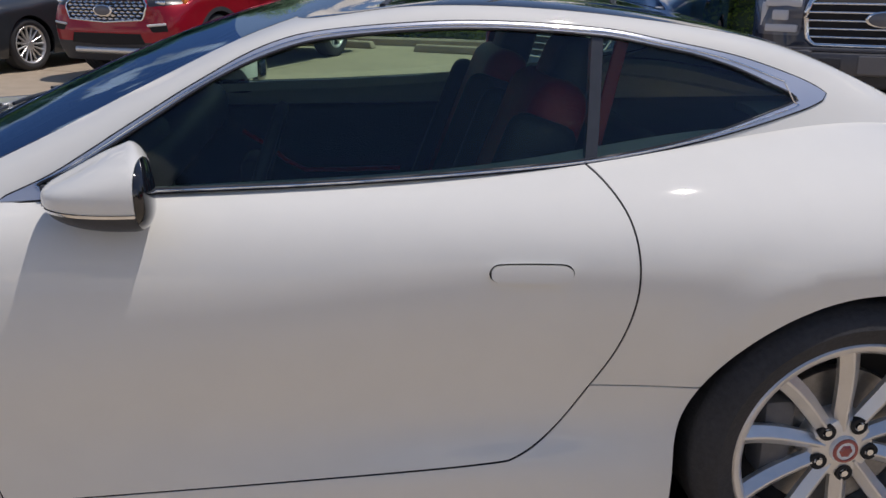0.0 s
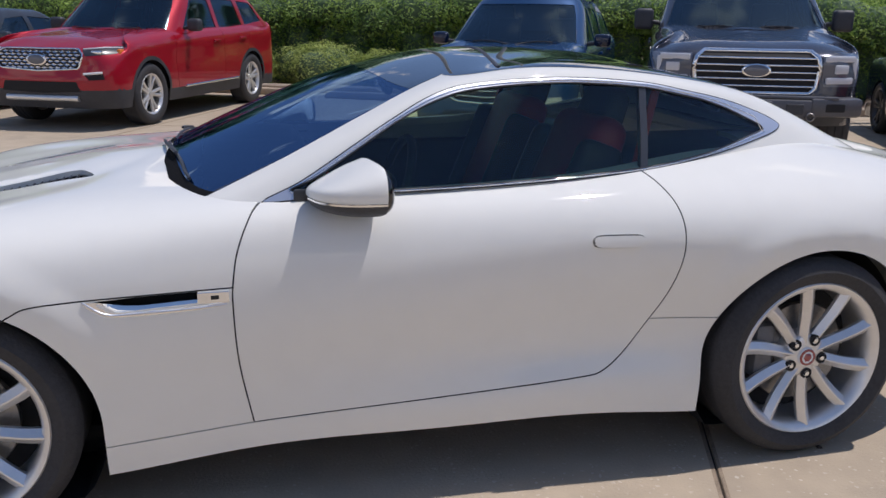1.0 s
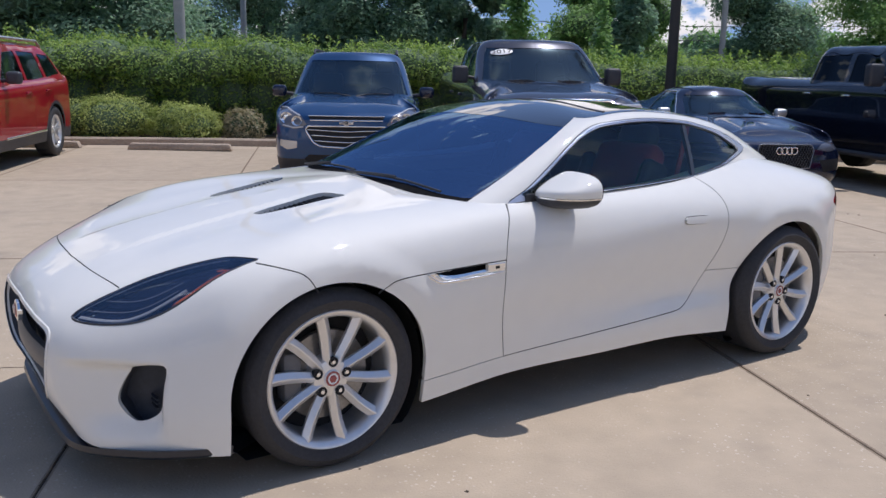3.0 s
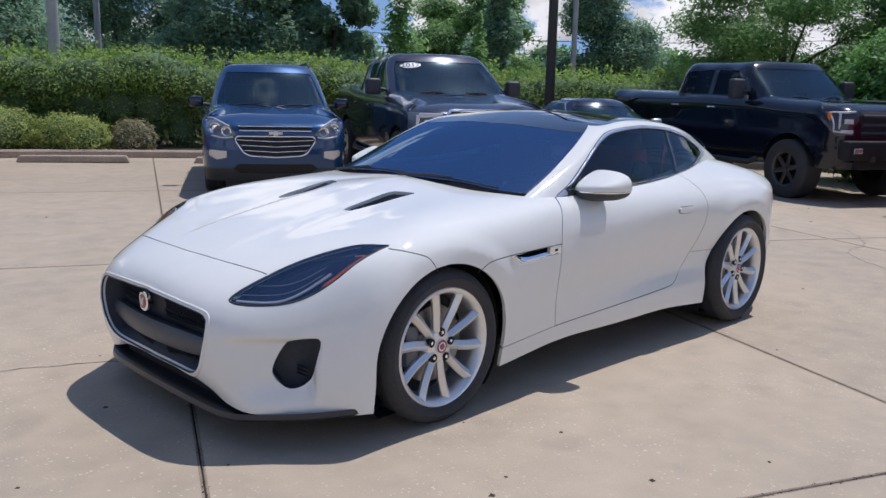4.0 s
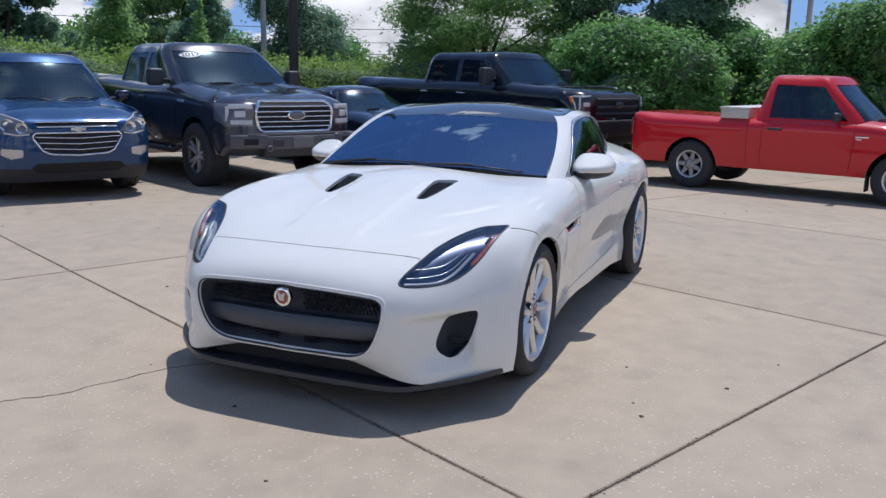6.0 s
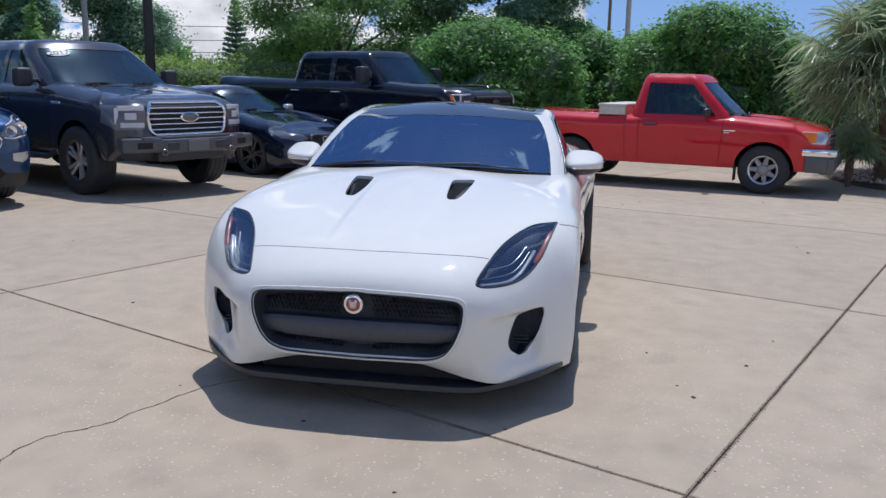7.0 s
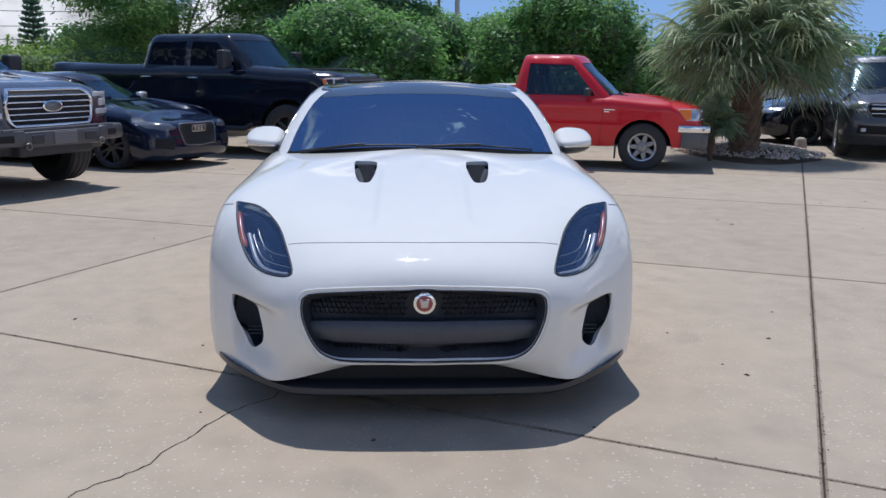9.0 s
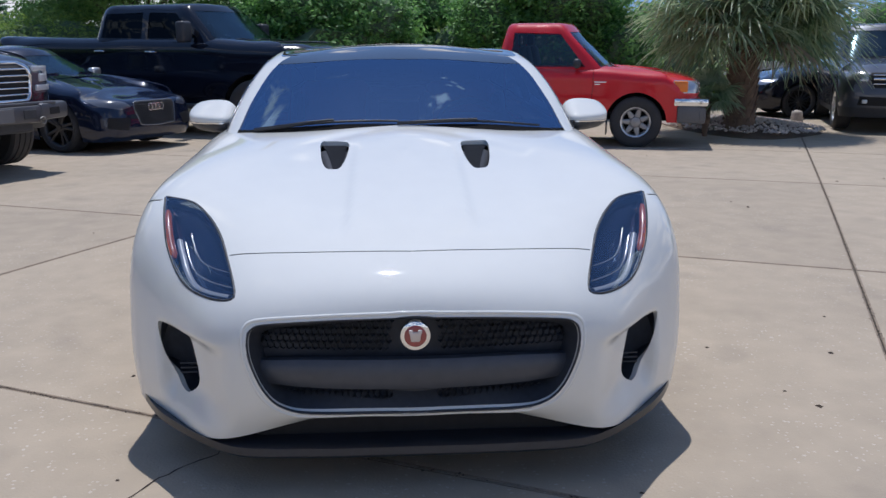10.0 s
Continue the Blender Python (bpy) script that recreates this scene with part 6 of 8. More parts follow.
BLUE = paint("blue_metallic", (0.008, 0.050, 0.145), 0.35, 0.22)
GREYMET = paint("dark_grey_metallic", (0.046, 0.050, 0.068), 0.45, 0.1)
BLACKPAINT = paint("black_paint", (0.005, 0.008, 0.018), 0.0, 0.02)
NAVYBLACK = paint("deep_blue_black", (0.008, 0.015, 0.042), 0.2, 0.05)
REDPEARL = paint("red_pearl", (0.36, 0.004, 0.018), 0.2, 0.3)
TRUCKRED = paint("plain_red", (0.62, 0.010, 0.020), 0.0, 0.30)
SILVER = paint("charcoal_grey_metallic", (0.085, 0.092, 0.112), 0.5, 0.25)
CHARCOAL = paint("charcoal_paint", (0.045, 0.05, 0.058), 0.4, 0.3)
LAMPDARK = mat("dark_lamp_housing", (0.03, 0.03, 0.034), 0.3, coat=0.8)
LAMPPALE = mat("pale_lamp_lens", (0.62, 0.63, 0.66), 0.25, coat=0.8)
MACHINED = mat("machined_alloy", (0.72, 0.72, 0.72), 0.32, metal=0.8, vary=0.06, scale=6)
STEELRIM = mat("dull_steel_rim", (0.33, 0.33, 0.335), 0.45, metal=0.6, vary=0.15, scale=8)
LAMPMID = mat("grey_lamp_lens", (0.10, 0.11, 0.14), 0.2, coat=1.0)
MESHGREY = mat("bright_mesh", (0.30, 0.31, 0.33), 0.35, metal=0.6, vary=0.1, scale=8)


def blue_suv():
    at = (2.18, 5.62, ground_z(2.2, 5.6))
    lamp = [(0.48, 0.80), (0.55, 0.91), (0.74, 1.0), (0.845, 1.01), (0.85, 0.88), (0.79, 0.77), (0.60, 0.745)]
    grille = [(-0.02, 0.785), (0.46, 0.785), (0.50, 0.745), (0.39, 0.58), (0.31, 0.545), (-0.02, 0.53)]
    slot = [(-0.02, 0.905), (0.46, 0.905), (0.43, 0.85), (-0.02, 0.84)]
    fog = [(0.60, 0.60), (0.81, 0.615), (0.815, 0.545), (0.72, 0.495), (0.60, 0.52)]
    intake = [(-0.02, 0.44), (0.46, 0.44), (0.52, 0.38), (0.44, 0.32), (-0.02, 0.32)]
    cab = dict(wb=1.10, wt=2.02, rt=4.2, rb=4.62, hb=0.82, ht=0.62, roof=1.68, fall=0.02, bow=0.22)
    wins = [[(1.78, 1.10), (2.34, 1.52), (2.75, 1.55), (2.75, 1.12)], [(2.85, 1.12), (2.85, 1.55), (3.55, 1.53), (3.6, 1.15)], [(3.7, 1.15), (3.67, 1.52), (4.05, 1.48), (4.25, 1.2)]]
    car, body, S, nose, low, G = vehicle("blue_suv", "dark blue compact suv with chrome grille, parked nose out", at, (-0.516, -0.857), 4.77, 0.91, 0.22,
        [(0, 0.96), (0.3, 1.0), (1.2, 1.09), (2.5, 1.12), (4.77, 1.16)], [0.12, 0.04, 0.0, 0.01, 0.05, 0.16], cab, BLUE,
        dict(front=0.95, rear=3.81, R=0.36, rim=0.24, style="five"), wins,
        [("grille", (1, 2), grille, DARKP), ("slot", (1, 2), slot, DARKP), ("headlamp", (1, 2), lamp, LAMPMID), ("fog_lamp", (1, 2), fog, LAMPGREY), ("lower_grille", (1, 2), intake, DARKP)],
        lambda x, y: np.where(x < 0.6, 0.385, 0.34), mat("dark_grey_plastic", (0.028, 0.030, 0.036), 0.55, vary=0.15, scale=6),
        seams=[[(1.5, 1.08), (1.42, 0.8), (1.5, 0.36)], [(2.8, 1.1), (2.8, 0.36)]])
    for z in (0.600, 0.665, 0.730):
        w = np.interp(z, [0.55, 0.58, 0.745, 0.785], [0.30, 0.37, 0.48, 0.44])
        part("grille_bar", front_tube(S, nose, [(-w, z + 0.012), (-0.01, z - 0.008), (0.01, z - 0.008), (w, z + 0.012)], 0.0065, lift=0.003), CHROME, body, "chrome grille bar", 60)
    part("grille_frame", front_tube(S, nose, [(-0.46, 0.787), (0.46, 0.787)], 0.011, lift=0.004), CHROME, body, smooth=60)
    part("slot_bar", front_tube(S, nose, [(-0.44, 0.855), (0.44, 0.855)], 0.009, lift=0.003), CHROME, body, smooth=60)
    part("slot_bar", front_tube(S, nose, [(-0.46, 0.905), (0.46, 0.905)], 0.008, lift=0.004), CHROME, body, smooth=60)
    for sd in (1, -1):
        part("grille_frame", front_tube(S, nose, [(0.46, 0.787), (0.50, 0.745), (0.39, 0.58), (0.31, 0.545), (0.0, 0.528)], 0.012, sd, 0.004), CHROME, body, smooth=60)
        for y, z, r in ((0.60, 0.845, 0.055), (0.73, 0.875, 0.065)):
            p, n = on_nose(S, nose, sd * y, z)
            b = ring([(0, -0.02), (r * 0.6, -0.022), (r, 0.0), (r + 0.006, 0.004)], 20, "X")
            o = part("lamp_bowl", b, CHROME, body, smooth=40)
            o.matrix_local = Matrix.Translation(p + Vector((-0.012, 0, 0))) @ Matrix.Rotation(math.pi, 4, "Z")
    p, n = on_nose(S, nose, 0, 0.828)
    part("badge", join(rbox(0.014, 0.17, 0.035, (p.x - 0.01, 0, p.z), 0.008), rbox(0.014, 0.06, 0.06, (p.x - 0.012, 0, p.z), 0.008)), CHROME, body, "small chrome cross-shaped badge")
    for sd in (1, -1):
        part("lamp_brow", front_tube(S, nose, [(0.56, 0.905), (0.74, 0.985), (0.83, 0.99)], 0.011, sd, 0.002), LAMPPALE, body, "pale strip along the lamp", 60)
        part("lamp_brow", front_tube(S, nose, [(0.52, 0.775), (0.64, 0.765), (0.77, 0.79)], 0.009, sd, 0.002), LAMPPALE, body, smooth=60)
    part("roof_fin", rbox(0.16, 0.05, 0.07, (3.75, 0, 1.70), 0.02, taper=0.55), BLACKP, body, "black roof aerial fin", 40)
    side_mirror(body, 1.72, 0.86, 1.16, NAVYBLACK)
    wipers(body, G)
    door_handles(S, low, body, ((2.6, 0.98), (3.55, 1.0)), BLUE)
    for sd in (1, -1):
        part("roof_rail", tube([(2.42, sd * 0.60, 1.67), (2.58, sd * 0.60, 1.73), (3.9, sd * 0.58, 1.72), (4.1, sd * 0.57, 1.65)], 0.02, 8), BLACKP, body, smooth=60)
    return car


def grey_truck():
    at = (4.42, 4.08, ground_z(4.4, 4.1))
    grille = [(-0.02, 1.16), (0.49, 1.16), (0.555, 1.11), (0.575, 1.02), (0.545, 0.83), (0.50, 0.78), (-0.02, 0.78)]
    lamp = [(0.60, 1.145), (0.98, 1.14), (0.99, 0.93), (0.93, 0.85), (0.62, 0.85), (0.605, 0.91)]
    cab = dict(wb=1.38, wt=2.30, rt=3.88, rb=3.98, hb=0.92, ht=0.72, roof=1.93, bow=0.18)
    wins = [[(2.02, 1.36), (2.58, 1.79), (2.92, 1.81), (2.92, 1.37)], [(3.02, 1.37), (3.02, 1.81), (3.72, 1.79), (3.78, 1.38)]]
    car, body, S, nose, low, G = vehicle("grey_pickup_truck", "dark grey crew-cab pickup truck with chrome grille and large off-road tyres", at, (-0.46, -0.888), 5.85, 1.0, 0.47,
        [(0, 1.17), (0.3, 1.21), (1.4, 1.32), (1.8, 1.35), (4.05, 1.37), (4.1, 1.40), (5.85, 1.42)], [0.10, 0.03, 0.02, 0.03, 0.05, 0.15], cab, GREYMET,
        dict(front=0.98, rear=4.62, R=0.43, rim=0.255, style="twin", metal=MACHINED, rim_metal=ALLOYD, W=0.31, gap=0.09, **{"in": -0.01}), wins,
        [("grille", (1, 2), grille, DARKP), ("headlamp", (1, 2), lamp, LAMPMID)], lambda x, y: np.where(x < 0.2, 0.55, 0.0), BLACKP,
        seams=[[(1.62, 1.33), (1.60, 0.9), (1.66, 0.52)], [(2.97, 1.35), (2.97, 0.52)], [(4.02, 1.38), (4.0, 0.52)]], crown=0.045)
    for z in (0.845, 0.91, 0.975, 1.04, 1.105):
        part("grille_bar", front_tube(S, nose, [(-np.interp(z, [0.82, 1.02, 1.12], [0.53, 0.565, 0.53]), z), (np.interp(z, [0.82, 1.02, 1.12], [0.53, 0.565, 0.53]), z)], 0.013, lift=0.004, flat=0.8), CHROME, body, "chrome grille bar", 60)
    for sd in (1, -1):
        part("grille_frame", front_tube(S, nose, [(0.0, 1.165), (0.49, 1.165), (0.557, 1.11), (0.577, 1.02), (0.547, 0.83), (0.50, 0.778), (0.0, 0.776)], 0.024, sd, 0.004), CHROME, body, "chrome grille frame", 60)
        for y, z, w, h in ((0.76, 1.105, 0.31, 0.06), (0.905, 1.01, 0.05, 0.20), (0.775, 1.01, 0.14, 0.085), (0.76, 0.905, 0.28, 0.065)):
            p, n = on_nose(S, nose, sd * y, z)
            part("lamp_cell", rbox(0.035, w, h, p + Vector((0.006, 0, 0)), 0.014, Matrix.Rotation(-sd * radians(24), 4, "Z")), LAMPPALE, body, "pale bracket-shaped lamp", 40)
    p, n = on_nose(S, nose, 0, 0.99)
    bd = part("badge", ring([(0, 0.012), (0.08, 0.011), (0.095, 0.004), (0.098, -0.02)], 32, "X"), CHROME, body, "oval dark badge with chrome rim", 40)
    bd.matrix_local = Matrix.Translation(p + Vector((-0.02, 0, 0))) @ Matrix.Rotation(math.pi, 4, "Z") @ Matrix.Diagonal((1, 1.42, 0.68, 1))
    part("badge_field", ring([(0, 0.015), (0.07, 0.014), (0.08, 0.011)], 30, "X"), LAMPMID, bd, smooth=40)
    # heavy steel bumper
    bump = new("front_bumper")
    bump.parent = body
    tagged(bump, "flat grey off-road bumper with dark cut-outs")
    GUN = mat("gunmetal", (0.10, 0.102, 0.115), 0.4, metal=0.3, vary=0.1, scale=5)
    part("bumper_beam", join(rbox(0.20, 1.05, 0.18, (-0.05, 0, 0.645), 0.03), rbox(0.26, 0.50, 0.18, (0.03, 0.71, 0.665), 0.04, Matrix.Rotation(radians(-16), 4, "Z")), rbox(0.26, 0.50, 0.18, (0.03, -0.71, 0.665), 0.04, Matrix.Rotation(radians(16), 4, "Z")), rbox(0.10, 1.5, 0.03, (-0.06, 0, 0.752), 0.012)), GUN, bump, smooth=30)
    part("plate", rbox(0.02, 0.31, 0.14, (-0.157, 0, 0.648), 0.006), mat("blank_plate", (0.16, 0.16, 0.17), 0.5, vary=0.05), bump, "blank grey plate")
    for sd in (1, -1):
        part("bumper_slot", rbox(0.04, 0.2, 0.09, (-0.085, sd * 0.72, 0.665), 0.015, Matrix.Rotation(-sd * radians(16), 4, "Z")), DARKP, bump)
        part("tow_ring", tube([(-0.17, sd * 0.50 + 0.035 * math.cos(a), 0.58 + 0.035 * math.sin(a)) for a in np.linspace(0, 2 * math.pi, 12, endpoint=False)], 0.010, 6, True), STEEL, bump, "steel tow ring", 60)
        part("bumper_slot", rbox(0.03, 0.16, 0.10, (-0.145, sd * 0.36, 0.648), 0.01), BLACKP, bump)
    part("skid", rbox(0.3, 1.0, 0.14, (0.12, 0, 0.52), 0.03), BLACKP, bump)
    side_mirror(body, 2.0, 0.93, 1.45, BLACKP, (0.16, 0.22, 0.24))
    wipers(body, G)
    door_handles(S, low, body, ((2.75, 1.16), (3.78, 1.17)), GREYMET)
    p, n = S.spot((1.40, 1.14), (0, 2), low)
    for sd in (1, -1):
        part("badge_bar", rbox(0.22, 0.012, 0.035, (p.x, sd * p.y, p.z), 0.004), CHROME, body)
        part("step_bar", tube([(1.55, sd * 0.93, 0.52), (1.7, sd * 1.0, 0.44), (3.85, sd * 1.0, 0.44), (4.0, sd * 0.93, 0.52)], 0.04, 8), BLACKP, body, smooth=60)
    # year sticker at the top of the windscreen
    q = G.at([G.U(1.17)], [G.V(1.80)])[0]
    nn = Vector(G.normal([G.U(1.17)], [G.V(1.80)])[0])
    st = part("year_sticker", ring([(0, 0.004), (0.15, 0.004), (0.16, 0.0)], 32, "Z"), STICKER, body, "white oval sticker with the year 2017", 40)
    zax = nn
    xax = Vector((0, -1, 0))
    yax = zax.cross(xax).normalized()
    xax = yax.cross(zax)
    rotm = Matrix((xax, yax, zax)).transposed().to_4x4()
    st.matrix_local = Matrix.Translation(Vector((q[0], q[1], q[2])) + 0.004 * nn) @ rotm @ Matrix.Diagonal((1.0, 0.46, 1, 1))
    tx = flat_text("2017", 0.15)
    bmesh.ops.scale(tx, vec=(1, 1.7, 1), verts=list(tx.verts))
    bmesh.ops.translate(tx, vec=(0, 0, 0.006), verts=list(tx.verts))
    part("lettering", tx, INK, st)
    return car


def black_truck():
    at = (9.55, 0.82, ground_z(9.6, 0.8))
    grille = [(-0.02, 1.36), (0.62, 1.36), (0.64, 1.3), (0.60, 0.98), (-0.02, 0.96)]
    lamp = [(0.66, 1.36), (0.97, 1.34), (0.98, 1.08), (0.94, 1.0), (0.70, 1.0), (0.74, 1.12), (0.66, 1.2)]
    cab = dict(wb=1.5, wt=2.12, rt=3.98, rb=4.08, hb=0.94, ht=0.76, roof=2.06, bow=0.16)
    wins = [[(2.02, 1.53), (2.45, 1.92), (2.98, 1.94), (2.98, 1.53)], [(3.1, 1.53), (3.1, 1.94), (3.82, 1.92), (3.88, 1.54)]]
    car, body, S, nose, low, G = vehicle("black_pickup_truck", "gloss black lifted heavy-duty crew-cab pickup truck", at, (-0.40, -0.916), 6.25, 1.02, 0.52,
        [(0, 1.38), (0.3, 1.42), (1.5, 1.46), (1.9, 1.5), (4.1, 1.52), (4.2, 1.50), (6.25, 1.52)], [0.08, 0.02, 0.01, 0.02, 0.04, 0.13], cab, BLACKPAINT,
        dict(front=1.0, rear=5.0, R=0.45, rim=0.26, style="six", metal=ALLOYD, W=0.33, gap=0.10, **{"in": -0.03}), wins,
        [("grille", (1, 2), grille, DARKP), ("headlamp", (1, 2), lamp, LAMPDARK)], lambda x, y: np.where(x < 0.15, 0.62, 0.0), BLACKP,
        seams=[[(1.75, 1.48), (1.72, 1.0), (1.78, 0.58)], [(3.04, 1.5), (3.04, 0.58)], [(4.13, 1.5), (4.1, 0.58)]], glassmat=DARKTINT, crown=0.04)
    for z in (1.04, 1.16, 1.28):
        part("grille_bar", front_tube(S, nose, [(-0.60, z), (0.60, z)], 0.026, lift=0.003, flat=1.0), BLACKP, body, smooth=60)
    p, n = on_nose(S, nose, 0, 1.19)
    bd = part("badge", ring([(0, 0.012), (0.09, 0.011), (0.105, 0.004), (0.108, -0.02)], 32, "X"), ALLOYD, body, "dark oval badge", 40)
    bd.matrix_local = Matrix.Translation(p + Vector((-0.03, 0, 0))) @ Matrix.Rotation(math.pi, 4, "Z") @ Matrix.Diagonal((1, 1.25, 0.55, 1))
    for sd in (1, -1):
        for y, z, w, h in ((0.80, 1.325, 0.26, 0.025), (0.90, 1.19, 0.03, 0.26), (0.82, 1.06, 0.18, 0.05), (0.80, 1.20, 0.13, 0.07)):
            p, n = on_nose(S, nose, sd * y, z)
            part("lamp_cell", rbox(0.035, w, h, p + Vector((0.002, 0, 0)), 0.01, Matrix.Rotation(-sd * radians(18), 4, "Z")), LAMPPALE, body, smooth=40)
        p = S.spot((0.955, 1.25), (1, 2), nose)[0]
        part("turn_lamp", rbox(0.06, 0.04, 0.15, (p.x + 0.03, sd * p.y, p.z), 0.012), AMBER, body, "amber corner lamp", 40)
        part("step_bar", tube([(1.7, sd * 0.95, 0.56), (1.85, sd * 1.02, 0.48), (4.0, sd * 1.02, 0.48), (4.12, sd * 0.95, 0.56)], 0.045, 8), BLACKP, body, smooth=60)
        part("hood_scoop", rbox(0.5, 0.16, 0.02, (0.75, sd * 0.45, 1.475), 0.008), BLACKP, body)
        part("light_strip", front_tube(S, nose, [(0.70, 1.335), (0.945, 1.325), (0.955, 1.06), (0.75, 1.03)], 0.013, sd, 0.005), LAMPPALE, body, "white light strip round the lamp", 60)
    bump = part("front_bumper", join(rbox(0.22, 1.9, 0.28, (0.0, 0, 0.80), 0.05), rbox(0.16, 1.3, 0.2, (0.06, 0, 0.62), 0.03)), DARKP, body, "black front bumper", 35)
    for sd in (1, -1):
        part("tow_hook", rbox(0.1, 0.05, 0.08, (-0.1, sd * 0.5, 0.68), 0.02), BLACKP, bump, smooth=40)
        part("fog_lamp", rbox(0.03, 0.16, 0.08, (-0.11, sd * 0.78, 0.80), 0.02), LAMPGREY, bump, smooth=40)
    side_mirror(body, 2.1, 0.97, 1.63, BLACKP, (0.16, 0.24, 0.32))
    wipers(body, G)
    door_handles(S, low, body, ((2.85, 1.32), (3.86, 1.33)), CHROME)
    return car


def red_truck():
    at = (7.684, -4.445, ground_z(7.8, -4.0))
    lamp = [(0.55, 0.92), (0.78, 0.93), (0.83, 0.90), (0.82, 0.76), (0.56, 0.75)]
    grille = [(-0.02, 0.93), (0.5, 0.93), (0.5, 0.72), (-0.02, 0.72)]
    cab = dict(wb=1.20, wt=1.80, rt=2.74, rb=2.90, hb=0.79, ht=0.62, roof=1.68, bow=0.14)
    wins = [[(1.60, 1.10), (1.97, 1.55), (2.62, 1.57), (2.66, 1.10)]]
    car, body, S, nose, low, G = vehicle("red_pickup_truck", "older plain red regular-cab small pickup truck", at, (-0.30, -0.954), 4.90, 0.855, 0.36,
        [(0, 0.94), (0.3, 0.985), (1.3, 1.07), (1.6, 1.08), (2.87, 1.08), (2.96, 1.04), (4.90, 1.07)], [0.08, 0.03, 0.02, 0.02, 0.05, 0.16], cab, TRUCKRED,
        dict(front=0.88, rear=3.78, R=0.355, rim=0.205, style="seven", W=0.235, metal=STEELRIM, rim_metal=MACHINED, gap=0.06, **{"in": 0.02}), wins,
        [("grille", (1, 2), grille, DARKP), ("headlamp", (1, 2), lamp, LAMPGREY)], None, None,
        seams=[[(1.48, 1.06), (1.48, 0.8), (1.52, 0.42)], [(2.72, 1.08), (2.72, 0.42)], [(2.94, 1.06), (2.92, 0.42)]], crown=0.035, glassmat=CLEARGLASS, screen_mat=CLEARGLASS)
    for z in (0.77, 0.825, 0.88):
        part("grille_bar", front_tube(S, nose, [(-0.49, z), (0.49, z)], 0.01, lift=0.003), CHROME, body, smooth=60)
    for sd in (1, -1):
        p = S.spot((0.80, 0.845), (1, 2), nose)[0]
        part("turn_lamp", rbox(0.20, 0.06, 0.15, (p.x + 0.04, sd * (p.y - 0.002), p.z), 0.02), AMBER, body, "amber corner lamp", 40)
        part("mud_flap", rbox(0.015, 0.2, 0.24, (1.28, sd * 0.76, 0.30), 0.004), BLACKP, body)
        p = S.spot((1.38, 0.90), (0, 2), low)[0]
        part("badge_bar", rbox(0.17, 0.012, 0.018, (p.x, sd * p.y, p.z), 0.004), CHROME, body)
        part("badge_bar", rbox(0.08, 0.012, 0.016, (p.x + 0.04, sd * p.y, p.z - 0.03), 0.004), CHROME, body)
        part("tail_lamp", rbox(0.05, 0.06, 0.26, (4.78, sd * 0.775, 0.88), 0.02), REDLENS, body, smooth=40)
    bump = part("front_bumper", join(rbox(0.16, 1.74, 0.11, (0.0, 0, 0.64), 0.035), rbox(0.40, 0.05, 0.105, (0.18, 0.845, 0.64), 0.02), rbox(0.40, 0.05, 0.105, (0.18, -0.845, 0.64), 0.02)), CHROME, body, "chrome front bumper", 40)
    part("valance", join(rbox(0.22, 1.70, 0.25, (0.06, 0, 0.465), 0.05), rbox(0.30, 0.05, 0.23, (0.18, 0.842, 0.475), 0.02), rbox(0.30, 0.05, 0.23, (0.18, -0.842, 0.475), 0.02)), GREYP, bump, "grey lower valance", 40)
    part("tow_bar", rbox(0.16, 0.9, 0.06, (4.88, 0, 0.42), 0.02), BLACKP, body, smooth=40)
    side_mirror(body, 1.70, 0.80, 1.15, BLACKP, (0.1, 0.17, 0.13))
    wipers(body, G)
    door_handles(S, low, body, ((2.54, 0.95),), BLACKP)
    # tool box across the bed
    m = car.matrix_world.copy()
    bx = thing("tool_box", "pale metal tool box lying across the truck bed", "tool box", m @ Matrix.Translation((3.17, 0, 1.08)))
    BOXM = mat("pale_metal", (0.62, 0.61, 0.57), 0.5, metal=0.3, vary=0.08, scale=6)
    part("box_body", rbox(0.42, 1.52, 0.14, (0, 0, 0.055), 0.015), BOXM, bx, smooth=40)
    part("box_lid", rbox(0.45, 1.56, 0.035, (0, 0, 0.138), 0.012), BOXM, bx, smooth=40)
    for y in (-0.4, 0.4):
        part("latch", rbox(0.02, 0.08, 0.06, (-0.22, y, 0.10), 0.006), CHROME, bx)
    return car


